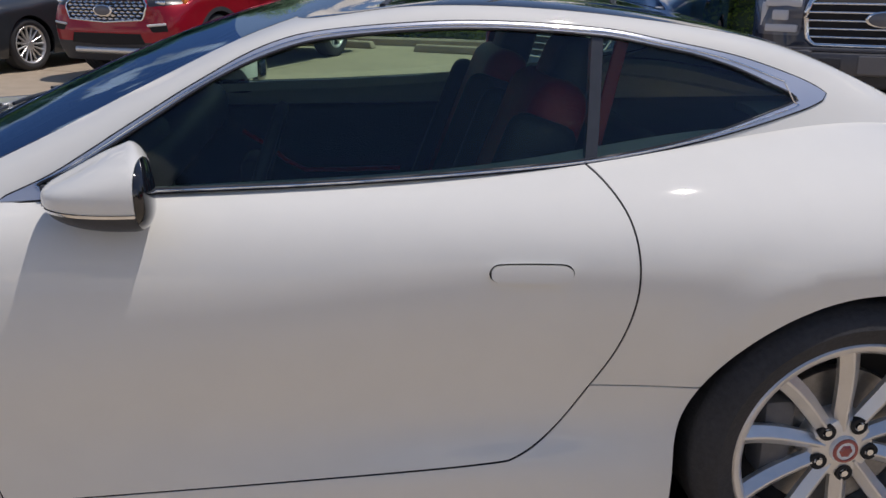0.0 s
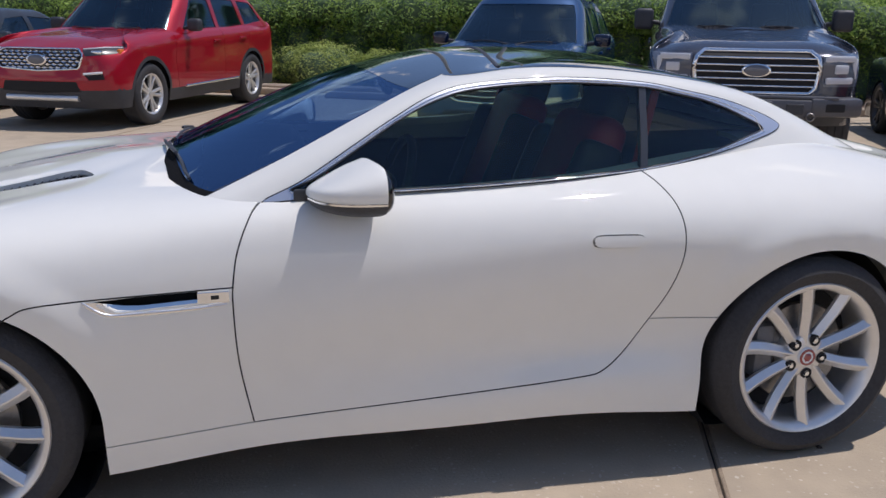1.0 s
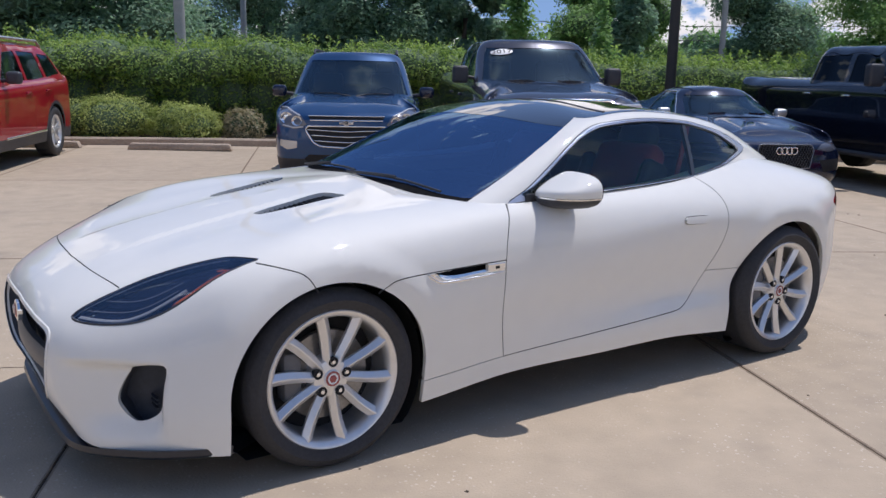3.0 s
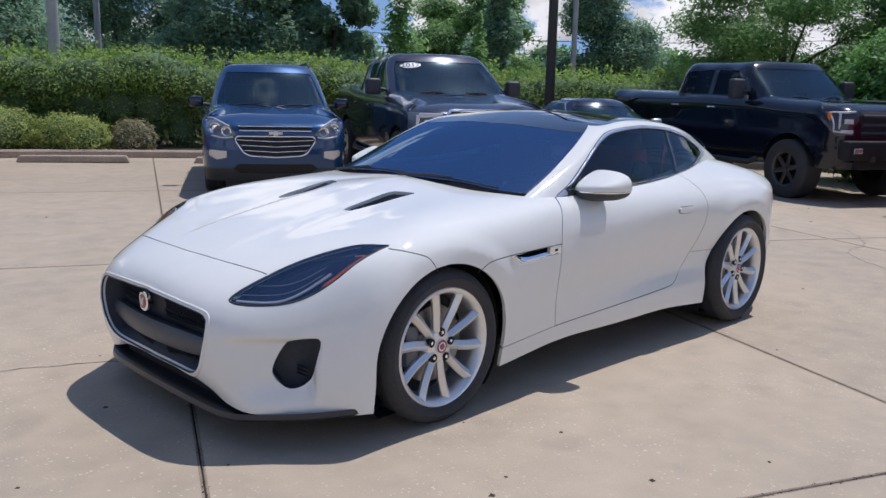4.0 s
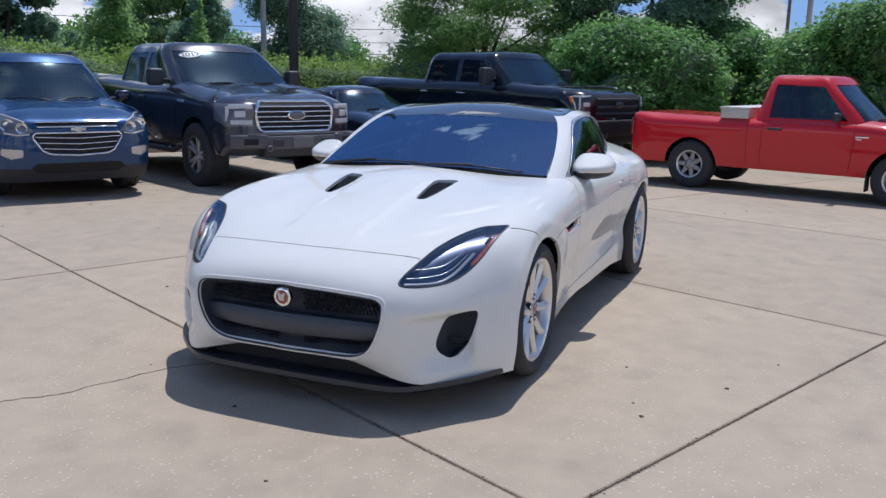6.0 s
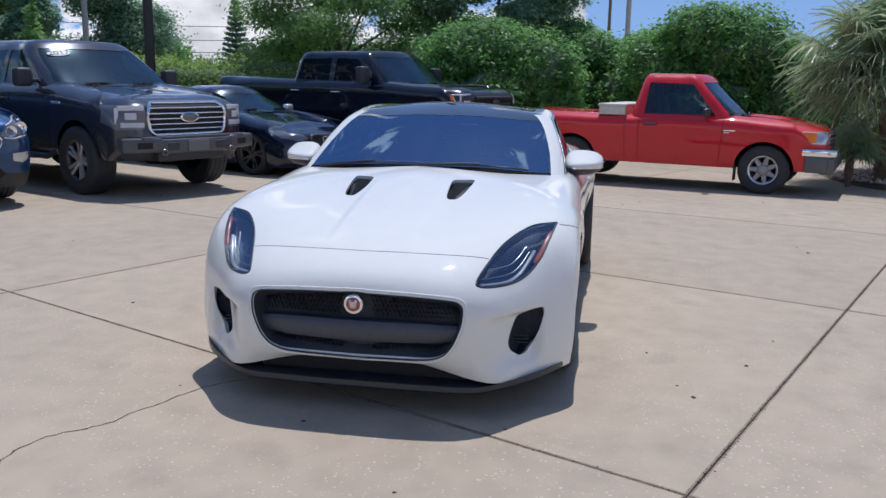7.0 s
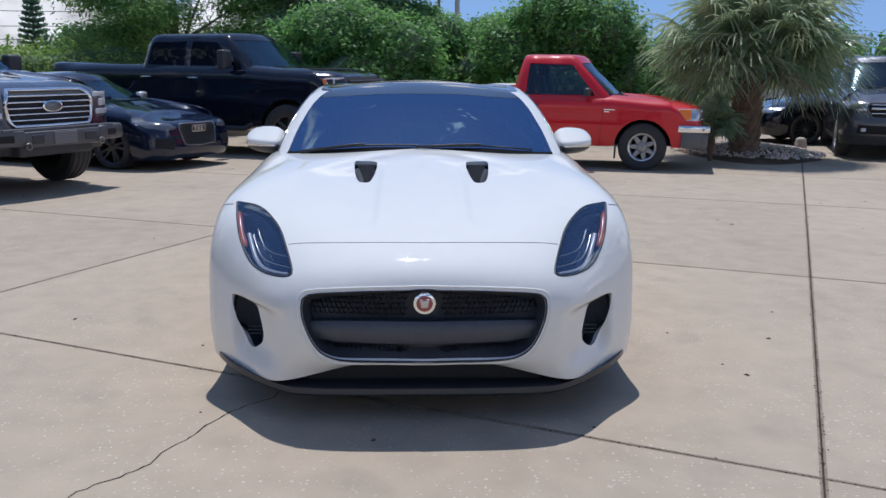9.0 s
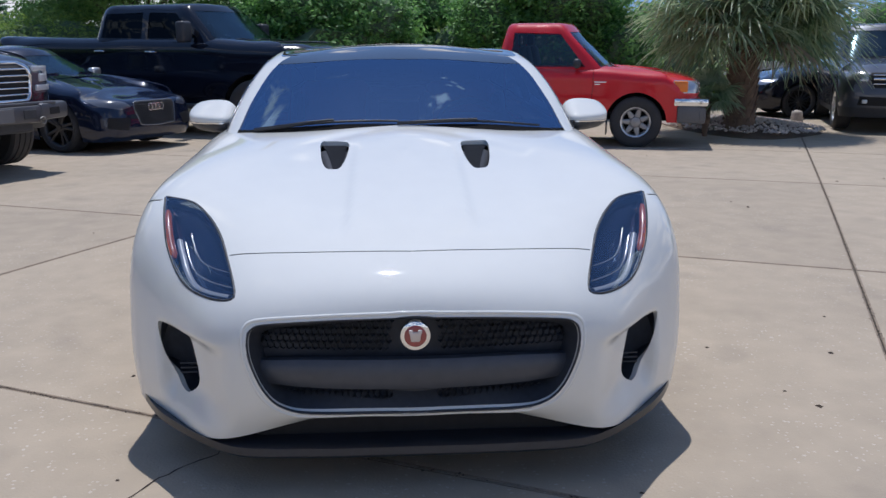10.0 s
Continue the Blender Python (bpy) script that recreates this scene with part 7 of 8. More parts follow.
def dark_coupe():
    at = (7.5, 3.22, ground_z(7.5, 3.2))
    grille = [(-0.02, 0.66), (0.36, 0.66), (0.40, 0.60), (0.33, 0.36), (-0.02, 0.34)]
    lamp = [(0.44, 0.60), (0.52, 0.67), (0.80, 0.72), (0.86, 0.70), (0.84, 0.62), (0.62, 0.57)]
    scoop = [(0.48, 0.46), (0.80, 0.48), (0.82, 0.34), (0.55, 0.30)]
    cab = dict(wb=1.38, wt=2.12, rt=3.2, rb=4.25, hb=0.80, ht=0.55, roof=1.33, fall=0.05, bow=0.26, crown=0.06)
    wins = [[(1.98, 0.96), (2.42, 1.25), (2.95, 1.28), (3.08, 0.98)], [(3.14, 0.99), (3.02, 1.28), (3.35, 1.24), (3.78, 1.02)]]
    car, body, S, nose, low, G = vehicle("dark_coupe", "dark navy sports coupe with honeycomb grille, parked between trucks", at, (-0.44, -0.898), 4.65, 0.92, 0.16,
        [(0, 0.70), (0.3, 0.76), (1.4, 0.93), (2.5, 0.95), (3.8, 0.98), (4.65, 0.95)], [0.06, 0.0, 0.0, 0.03, 0.08, 0.22], cab, NAVYBLACK,
        dict(front=0.88, rear=3.63, R=0.345, rim=0.262, style="twin", metal=ALLOYD, W=0.27, gap=0.03, **{"in": 0.01}), wins,
        [("grille", (1, 2), grille, DARKP), ("headlamp", (1, 2), lamp, LAMPMID), ("scoop", (1, 2), scoop, DARKP)], None, None,
        seams=[[(1.62, 0.93), (1.55, 0.6), (1.62, 0.26)], [(3.02, 0.95), (3.06, 0.6), (2.95, 0.26)]], crown=0.05)
    cells = bmesh.new()
    for r in range(9):
        for c in range(-9, 10):
            y, z = (c + 0.5 * (r % 2)) * 0.041, 0.37 + r * 0.034
            if inpoly([(abs(y), z)], grille)[0]:
                p, n = on_nose(S, nose, y, z)
                v = [(cells.verts.new((p.x - 0.006, y + 0.020 * math.cos(t), z + 0.019 * math.sin(t))), cells.verts.new((p.x + 0.012, y + 0.015 * math.cos(t), z + 0.0145 * math.sin(t)))) for t in (math.radians(30 + 60 * k) for k in range(6))]
                for k in range(6):
                    cells.faces.new((v[k][0], v[(k + 1) % 6][0], v[(k + 1) % 6][1], v[k][1]))
    part("grille_mesh", cells, MESHGREY, body, "grey honeycomb mesh")
    for sd in (1, -1):
        part("grille_frame", front_tube(S, nose, [(0.0, 0.662), (0.36, 0.662), (0.402, 0.60), (0.332, 0.36), (0.0, 0.338)], 0.007, sd, 0.004), MESHGREY, body, smooth=60)
    for k in range(4):
        p, n = on_nose(S, nose, 0.0, 0.585)
        y = -0.105 + 0.07 * k
        o = part("badge_ring", ring([(0.038, 0.006), (0.045, 0.009), (0.052, 0.006), (0.045, 0.0)], 24, "X"), CHROME, body, "chrome ring", 60)
        o.matrix_local = Matrix.Translation((p.x - 0.012, y, p.z)) @ Matrix.Rotation(math.pi, 4, "Z")
    side_mirror(body, 1.98, 0.80, 1.0, ALLOY, (0.12, 0.19, 0.12))
    glazed = lambda u, v, p: (u > G.U(2.2)) & (u < G.U(7.6)) & (v < G.V(3.2))  # noqa: E731
    q = G.find(dense([(1.96, 0.97), (2.41, 1.262), (2.70, 1.285), (3.00, 1.292), (3.36, 1.252), (3.80, 1.025)], 0.03), (0, 2), glazed)
    arc = G.at(q[:, 0], q[:, 1]) + 0.003 * G.normal(q[:, 0], q[:, 1])
    for sd in (1, -1):
        part("window_trim", tube([(p[0], sd * p[1], p[2]) for p in arc.tolist()], 0.009, 6), CHROME, body, "chrome strip over the side windows", 60)
    wipers(body, G)
    door_handles(S, low, body, ((2.85, 0.80),), NAVYBLACK)
    return car


def red_suv():
    at = (-2.72, 8.22, ground_z(-2.7, 8.2))
    grille = [(-0.02, 0.98), (0.52, 0.98), (0.60, 0.92), (0.54, 0.76), (-0.02, 0.73)]
    lamp = [(0.56, 0.995), (0.88, 1.02), (0.92, 0.99), (0.90, 0.93), (0.63, 0.905)]
    fog = [(0.60, 0.70), (0.82, 0.72), (0.84, 0.63), (0.66, 0.62)]
    intake = [(-0.02, 0.60), (0.50, 0.60), (0.55, 0.48), (-0.02, 0.46)]
    cab = dict(wb=1.35, wt=2.02, rt=4.45, rb=4.9, hb=0.90, ht=0.70, roof=1.76, fall=0.015, bow=0.22)
    wins = [[(1.9, 1.2), (2.32, 1.60), (2.95, 1.63), (2.95, 1.2)], [(3.05, 1.2), (3.05, 1.63), (3.78, 1.62), (3.85, 1.22)], [(3.95, 1.24), (3.9, 1.61), (4.3, 1.58), (4.5, 1.3)]]
    car, body, S, nose, low, G = vehicle("red_suv", "shiny red large suv with chrome mesh grille and black arches", at, (-0.453, -0.891), 5.05, 0.98, 0.27,
        [(0, 1.0), (0.3, 1.06), (1.4, 1.16), (2.5, 1.19), (5.05, 1.25)], [0.10, 0.03, 0.0, 0.02, 0.06, 0.18], cab, REDPEARL,
        dict(front=0.94, rear=3.97, R=0.395, rim=0.262, style="twin", W=0.26, gap=0.05, **{"in": 0.02}), wins,
        [("grille", (1, 2), grille, DARKP), ("headlamp", (1, 2), lamp, LAMPDARK), ("fog_lamp", (1, 2), fog, DARKP), ("lower_grille", (1, 2), intake, DARKP)],
        lambda x, y: np.where(x < 0.55, 0.50, 0.43), BLACKP,
        seams=[[(1.62, 1.16), (1.56, 0.8), (1.62, 0.43)], [(3.0, 1.19), (3.0, 0.43)], [(3.92, 1.2), (3.85, 0.9), (3.6, 0.7)]], flare=0.05)
    bars = bmesh.new()
    for r in range(6):
        for c in range(-6, 7):
            y, z = (c + 0.5 * (r % 2)) * 0.088, 0.765 + r * 0.038
            if inpoly([(abs(y) + 0.03, z)], grille)[0]:
                p, n = on_nose(S, nose, y, z)
                q = [bars.verts.new((p.x - 0.012 + d, y + a, z + b)) for d, a, b in ((0.012, -0.043, 0), (0, 0, 0.0165), (0.012, 0.043, 0), (0, 0, -0.0165))]
                bars.faces.new(q)
                q2 = [bars.verts.new(v.co + Vector((0.012, 0, 0))) for v in q]
                for k in range(4):
                    bars.faces.new((q[k], q[(k + 1) % 4], q2[(k + 1) % 4], q2[k]))
    part("grille_mesh", bars, CHROME, body, "chrome mesh grille")
    p, n = on_nose(S, nose, 0, 0.86)
    bd = part("badge", ring([(0, 0.012), (0.085, 0.011), (0.098, 0.004), (0.1, -0.02)], 32, "X"), CHROME, body, "oval blue badge", 40)
    bd.matrix_local = Matrix.Translation(p + Vector((-0.02, 0, 0))) @ Matrix.Rotation(math.pi, 4, "Z") @ Matrix.Diagonal((1, 1.42, 0.68, 1))
    part("badge_field", ring([(0, 0.015), (0.072, 0.014), (0.082, 0.011)], 30, "X"), LAMPMID, bd, smooth=40)
    for sd in (1, -1):
        part("grille_frame", front_tube(S, nose, [(0.0, 0.985), (0.52, 0.985), (0.602, 0.92), (0.542, 0.757), (0.0, 0.727)], 0.012, sd, 0.004), CHROME, body, smooth=60)
        part("fog_bar", front_tube(S, nose, [(0.60, 0.695), (0.82, 0.712)], 0.014, sd, 0.005), BADGEWHITE, body, "white light bar", 60)
        part("lamp_strip", front_tube(S, nose, [(0.58, 0.985), (0.80, 1.003), (0.90, 0.995)], 0.010, sd, 0.003), LAMPPALE, body, "white strip along the lamp", 60)
        p = S.spot((0.74, 0.95), (1, 2), nose)[0]
        part("lamp_lens", rbox(0.03, 0.13, 0.045, (p.x + 0.006, sd * p.y, p.z), 0.014, Matrix.Rotation(-sd * radians(14), 4, "Z")), CHROME, body, smooth=40)
        p = S.spot((0.90, 0.95), (1, 2), nose)[0]
        part("turn_lamp", rbox(0.1, 0.05, 0.07, (p.x + 0.05, sd * (p.y + 0.003), p.z), 0.015), AMBER, body, smooth=40)
        part("sill_trim", tube([(1.75, sd * 0.985, 0.44), (3.4, sd * 0.985, 0.45)], 0.018, 8), CHROME, body, smooth=60)
        part("roof_rail", tube([(2.25, sd * 0.68, 1.75), (2.4, sd * 0.68, 1.82), (4.2, sd * 0.66, 1.80), (4.4, sd * 0.65, 1.72)], 0.022, 8), ALLOY, body, smooth=60)
    part("skid_plate", front_tube(S, nose, [(-0.5, 0.40), (0.5, 0.40)], 0.04, lift=0.005, flat=1.0), ALLOY, body, "silver skid plate", 60)
    side_mirror(body, 1.95, 0.92, 1.26, BLACKP, (0.13, 0.2, 0.17))
    wipers(body, G)
    door_handles(S, low, body, ((2.75, 1.03), (3.62, 1.05)), REDPEARL)
    # price card behind the windscreen
    part("price_card", rbox(0.01, 0.36, 0.07, (1.86, -0.1, 1.25), 0.002, Matrix.Rotation(radians(-30), 4, "Y")), STICKER, body, "white card behind the windscreen")
    return car


def grey_suv():
    at = (8.7, -8.2, ground_z(9.0, -8.2))
    grille = [(-0.02, 0.98), (0.55, 0.98), (0.58, 0.90), (0.50, 0.74), (-0.02, 0.72)]
    lamp = [(0.58, 0.98), (0.90, 1.0), (0.93, 0.96), (0.88, 0.86), (0.60, 0.84)]
    intake = [(-0.02, 0.58), (0.7, 0.6), (0.72, 0.46), (-0.02, 0.44)]
    cab = dict(wb=1.3, wt=2.0, rt=4.3, rb=4.8, hb=0.90, ht=0.70, roof=1.76, fall=0.015, bow=0.22)
    wins = [[(1.9, 1.18), (2.32, 1.58), (2.9, 1.62), (2.9, 1.18)], [(3.0, 1.18), (3.0, 1.62), (3.7, 1.6), (3.8, 1.2)]]
    car, body, S, nose, low, G = vehicle("grey_suv", "dark metallic grey suv with dark windows, parked beside the planted island", at, (-0.93, 0.36), 4.95, 0.98, 0.26,
        [(0, 1.0), (0.3, 1.06), (1.35, 1.15), (2.5, 1.17), (4.95, 1.22)], [0.10, 0.03, 0.0, 0.02, 0.06, 0.18], cab, SILVER,
        dict(front=0.95, rear=3.77, R=0.38, rim=0.25, style="five", W=0.25, gap=0.05, **{"in": 0.02}), wins,
        [("grille", (1, 2), grille, DARKP), ("headlamp", (1, 2), lamp, LAMPGREY), ("lower_grille", (1, 2), intake, DARKP)],
        lambda x, y: np.where(x < 0.55, 0.42, 0.36), BLACKP, seams=[[(1.6, 1.15), (1.55, 0.8), (1.6, 0.36)], [(2.95, 1.17), (2.95, 0.36)]], flare=0.04)
    for z in (0.80, 0.88, 0.94):
        part("grille_bar", front_tube(S, nose, [(-0.52, z), (0.52, z)], 0.022 if z == 0.88 else 0.01, lift=0.004), CHROME, body, smooth=60)
    for sd in (1, -1):
        p, n = on_nose(S, nose, sd * 0.62, 0.52)
        part("fog_lamp", rbox(0.03, 0.08, 0.06, p, 0.02), BADGEWHITE, body, smooth=40)
    side_mirror(body, 1.95, 0.92, 1.24, SILVER, (0.13, 0.2, 0.16))
    wipers(body, G)
    door_handles(S, low, body, ((2.7, 1.0), (3.55, 1.02)), SILVER)
    return car


def dark_sedan(x=-5.35, y=9.3, heading=(-0.453, -0.891), label="dark grey sedan with multi-spoke wheels parked beside the red suv", colour=None):
    at = (x, y, ground_z(x, y))
    colour = colour or CHARCOAL
    grille = [(-0.02, 0.72), (0.42, 0.72), (0.46, 0.62), (0.40, 0.46), (-0.02, 0.44)]
    lamp = [(0.50, 0.70), (0.56, 0.76), (0.84, 0.80), (0.88, 0.76), (0.84, 0.68), (0.60, 0.64)]
    cab = dict(wb=1.4, wt=2.1, rt=3.5, rb=4.3, hb=0.82, ht=0.60, roof=1.45, fall=0.04, bow=0.24)
    wins = [[(2.0, 1.0), (2.42, 1.31), (2.85, 1.34), (2.85, 1.0)], [(2.95, 1.0), (2.95, 1.34), (3.5, 1.3), (3.75, 1.04)]]
    car, body, S, nose, low, G = vehicle("dark_sedan", label, at, heading, 4.9, 0.92, 0.2,
        [(0, 0.78), (0.3, 0.84), (1.4, 0.98), (2.5, 1.0), (4.9, 1.04)], [0.08, 0.02, 0.0, 0.03, 0.08, 0.22], cab, colour,
        dict(front=0.95, rear=3.8, R=0.345, rim=0.25, style="many", W=0.235, gap=0.045, metal=ALLOYD if colour is BLACKPAINT else None, rim_metal=ALLOYD if colour is BLACKPAINT else None), wins,
        [("grille", (1, 2), grille, DARKP), ("headlamp", (1, 2), lamp, LAMPGREY)], None, None, seams=[[(1.6, 0.98), (1.55, 0.6), (1.6, 0.3)], [(2.9, 1.0), (2.9, 0.3)]])
    for z in (0.50, 0.56, 0.62, 0.68):
        part("grille_bar", front_tube(S, nose, [(-0.42, z), (0.42, z)], 0.008, lift=0.003), CHROME, body, smooth=60)
    for sd in (1, -1):
        p, n = on_nose(S, nose, sd * 0.66, 0.38)
        part("fog_lamp", rbox(0.03, 0.16, 0.05, p, 0.015), CHROME, body, smooth=40)
    side_mirror(body, 2.0, 0.82, 1.06, colour)
    wipers(body, G)
    door_handles(S, low, body, ((2.65, 0.86), (3.5, 0.88)), CHROME)
    return car


for make in (blue_suv, grey_truck, black_truck, red_truck, dark_coupe, red_suv, grey_suv, dark_sedan):
    make()
dark_sedan(13.5, -7.45, (0.1, 0.995), "black sedan standing in shade behind the planted island", BLACKPAINT)

# ---- kerbs, planting and trees ----
def strip(path, width, height, base=-0.02, ease=0.03):
    """A raised kerb along a plan path of points, with eased top edges."""
    bm = bmesh.new()
    line = dense(path, 0.5, False, False)
    rows = []
    for k, (x, y) in enumerate(line):
        d = line[min(k + 1, len(line) - 1)] - line[max(k - 1, 0)]
        n = Vector((-d[1], d[0], 0)).normalized()
        c = Vector((x, y, ground_z(x, y)))
        w = width / 2
        rows.append([bm.verts.new(c + o * n + Vector((0, 0, z))) for o, z in ((-w, base), (-w, height - ease), (-w + ease, height), (w - ease, height), (w, height - ease), (w, base))])
    for a, b in zip(rows[:-1], rows[1:]):
        for k in range(5):
            bm.faces.new((a[k], a[k + 1], b[k + 1], b[k]))
    bm.faces.new(rows[0][::-1])
    bm.faces.new(rows[-1])
    bmesh.ops.recalc_face_normals(bm, faces=list(bm.faces))
    return bm


HEDGE = [(-16.0, 24.2), (-8.0, 19.8), (-1.6, 16.4), (2.1, 14.75), (5.2, 13.35), (8.9, 11.5), (13.8, 8.6), (16.6, 6.0)]
KERB = [(-16.5, 22.3), (-8.6, 18.1), (-2.6, 14.75), (0.9, 13.1), (4.2, 11.6), (7.9, 9.8), (12.8, 7.2), (14.6, 4.0), (14.9, 0.0), (14.4, -4.0), (13.7, -6.1)]
tagged(part("kerb", strip(KERB, 0.16, 0.14), CURB, None, smooth=30), "weathered concrete kerb along the planting bed", "kerb", kind="structure")
bed = bmesh.new()
far_side = [(x + 5.0, y + 7.0) for x, y in KERB[:7]] + [(20, 6), (21, 0), (20, -5), (18, -6.5)]
top = [bed.verts.new((x + 0.03, y + 0.05, ground_z(x, y) + 0.10)) for x, y in KERB]
bot = [bed.verts.new((x, y, -0.02)) for x, y in far_side]
for k in range(len(KERB) - 1):
    bed.faces.new((top[k], top[k + 1], bot[k + 1], bot[k]))
bmesh.ops.recalc_face_normals(bed, faces=list(bed.faces))
tagged(part("planting_bed", bed, MULCH, None), "brown mulch bed under the hedge", "ground", kind="structure")


def wheel_stop(x, y, ang):
    b = thing("wheel_stop", "worn concrete wheel stop lying on the lot", "wheel stop", Matrix.Translation((x, y, ground_z(x, y))) @ Matrix.Rotation(ang, 4, "Z"), "wheel stops along the kerb")
    part("stop_block", rbox(1.83, 0.16, 0.12, (0, 0, 0.06), 0.025, taper=0.94), CURB, b, smooth=40)
    for s in (-0.6, 0.6):
        part("anchor_pin", ring([(0.0, 0.122), (0.012, 0.121), (0.013, 0.11)], 10, "Z"), JOINT, b).matrix_local = Matrix.Translation((s, 0, 0))


ANG = math.atan2(-0.516, 0.857)
wheel_stop(1.97, 11.5, ANG)
wheel_stop(-0.25, 13.0, ANG)
wheel_stop(4.5, 10.1, ANG)


def leaf_mesh(name, centres, size, rng, lean=None, slim=0.5, fold=0.25, jitter=0.35):
    """Small folded leaves at the given places, each turned its own way; lean: the way they tend to face."""
    n = len(centres)
    d = rng.normal(size=(n, 3))
    if lean is not None:
        d = 0.75 * d / np.linalg.norm(d, axis=1)[:, None] + lean
    d /= np.linalg.norm(d, axis=1)[:, None] + 1e-9
    t = np.cross(d, rng.normal(size=(n, 3)))
    t /= np.linalg.norm(t, axis=1)[:, None] + 1e-9
    s = np.cross(d, t)
    k = size * (1 + jitter * rng.uniform(-1, 1, n))[:, None]
    tip, tail = centres + k * t, centres - k * t
    l, r = centres + slim * k * s + fold * 0.5 * k * d, centres - slim * k * s + fold * 0.5 * k * d
    v = np.stack([tail, r, tip, l], 1).reshape(-1, 3)
    me = bpy.data.meshes.new(name)
    me.vertices.add(4 * n)
    me.vertices.foreach_set("co", v.astype(np.float32).ravel())
    me.loops.add(4 * n)
    me.loops.foreach_set("vertex_index", np.arange(4 * n, dtype=np.int32))
    me.polygons.add(n)
    me.polygons.foreach_set("loop_start", np.arange(0, 4 * n, 4, dtype=np.int32))
    me.polygons.foreach_set("loop_total", np.full(n, 4, dtype=np.int32))
    me.update(calc_edges=True)
    me.validate()
    return me


def lumps(blobs, seed, sub=3, rough=0.12):
    """A lumpy dark core out of ellipsoids, to stop light coming straight through."""
    bm = bmesh.new()
    noise.seed_set(seed)
    for (x, y, z, rx, ry, rz) in blobs:
        got = bmesh.ops.create_icosphere(bm, subdivisions=sub, radius=1.0)
        for v in got["verts"]:
            k = 1 + rough * 2 * noise.noise(v.co * 2.3 + Vector((x, y, z)))
            v.co = Vector((x + v.co.x * rx * k, y + v.co.y * ry * k, z + v.co.z * rz * k))
    return bm


def shell_points(blobs, n, rng, deep=0.25, tuft=0.0):
    """Places on and just under the skins of ellipsoids, with the outward way of each."""
    vol = np.array([b[3] * b[4] + b[4] * b[5] + b[3] * b[5] for b in blobs])
    pick = rng.choice(len(blobs), n, p=vol / vol.sum())
    d = rng.normal(size=(n, 3))
    d /= np.linalg.norm(d, axis=1)[:, None]
    b = np.array(blobs)[pick]
    lump = 1 + 0.13 * np.sin(d[:, 0] * 9 + pick) * np.sin(d[:, 1] * 8 + 2 * pick) + 0.11 * np.sin(d[:, 2] * 11 + pick) * np.sin(d[:, 0] * 6 + 3 * pick)
    r = (1.0 - deep * rng.uniform(0, 1, n) ** 1.5 + tuft * (rng.uniform(0, 1, n) < 0.10)) * lump
    return b[:, :3] + d * b[:, 3:] * r[:, None], d


LEAF_HEDGE = leafy("hedge_leaf", (0.155, 0.275, 0.070), (0.42, 0.570, 0.130), 0.5, 0.6)
LEAF_BOX = leafy("shrub_leaf", (0.34, 0.42, 0.12), (0.56, 0.63, 0.20), 0.5, 0.6)
LEAF_DARK = leafy("dark_leaf", (0.17, 0.29, 0.20), (0.36, 0.55, 0.33), 0.6, 0.6)
LEAF_MID = leafy("mid_leaf", (0.10, 0.24, 0.07), (0.29, 0.54, 0.15), 0.5, 0.55)
LEAF_LIGHT = leafy("light_leaf", (0.16, 0.32, 0.10), (0.38, 0.58, 0.20), 0.55, 0.6)
LEAF_DRY = leafy("dry_leaf", (0.30, 0.27, 0.15), (0.56, 0.50, 0.32), 0.45)
# dull green of the added inner lumps, standing in for shade deep in foliage
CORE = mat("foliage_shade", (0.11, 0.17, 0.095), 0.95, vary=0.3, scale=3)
BARK = mat("bark", (0.13, 0.10, 0.075), 0.95, vary=0.3, scale=5, bump=0.8, bscale=25)
PALMBARK = mat("palm_bark", (0.20, 0.135, 0.095), 0.95, vary=0.35, scale=9, bump=0.8, bscale=30)
rng = np.random.default_rng(11)


def hedge():
    """The long clipped hedge: a dark core under many small leaves, with taller shoots."""
    h = thing("hedge", "long thick green hedge behind the parked cars, loosely clipped", "hedge")
    line = dense(HEDGE, 0.6, False)
    blobs = []
    for k, (x, y) in enumerate(line):
        g = ground_z(x, y)
        hh = 1.92 + 0.10 * math.sin(k * 1.2) + rng.uniform(-0.08, 0.08)
        for z, r in ((0.45, 0.48), (0.95, 0.56), (hh - 0.42, 1.08)):
            blobs.append((x + rng.uniform(-0.12, 0.12), y + rng.uniform(-0.12, 0.12), g + z, r, r, 0.50 if r > 1 else 0.62))
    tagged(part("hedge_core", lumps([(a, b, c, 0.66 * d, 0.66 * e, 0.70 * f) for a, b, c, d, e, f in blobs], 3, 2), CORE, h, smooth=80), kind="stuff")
    p, d = shell_points(blobs, 270000, rng, 0.30, 0.08)
    keep = p[:, 2] > -0.1
    tagged(part("foliage", leaf_mesh("foliage", p[keep], 0.034, rng, d[keep] * 0.8 + (0, 0, 0.85)), LEAF_HEDGE, h), kind="stuff")
    shoots = []
    for k in range(900):
        i = rng.integers(0, len(line))
        x, y = line[i] + rng.normal(0, 0.42, 2)
        top = rng.uniform(0.08, 0.42)
        for s in np.linspace(0, 1, 11):
            shoots.append((x + 0.08 * s * math.sin(k), y + 0.08 * s * math.cos(k), ground_z(x, y) + 1.80 + top * s))
    tagged(part("top_growth", leaf_mesh("top_growth", np.array(shoots) + rng.normal(0, 0.035, (len(shoots), 3)), 0.045, rng, np.array((0, 0, 0.5))), LEAF_HEDGE, h), kind="stuff")


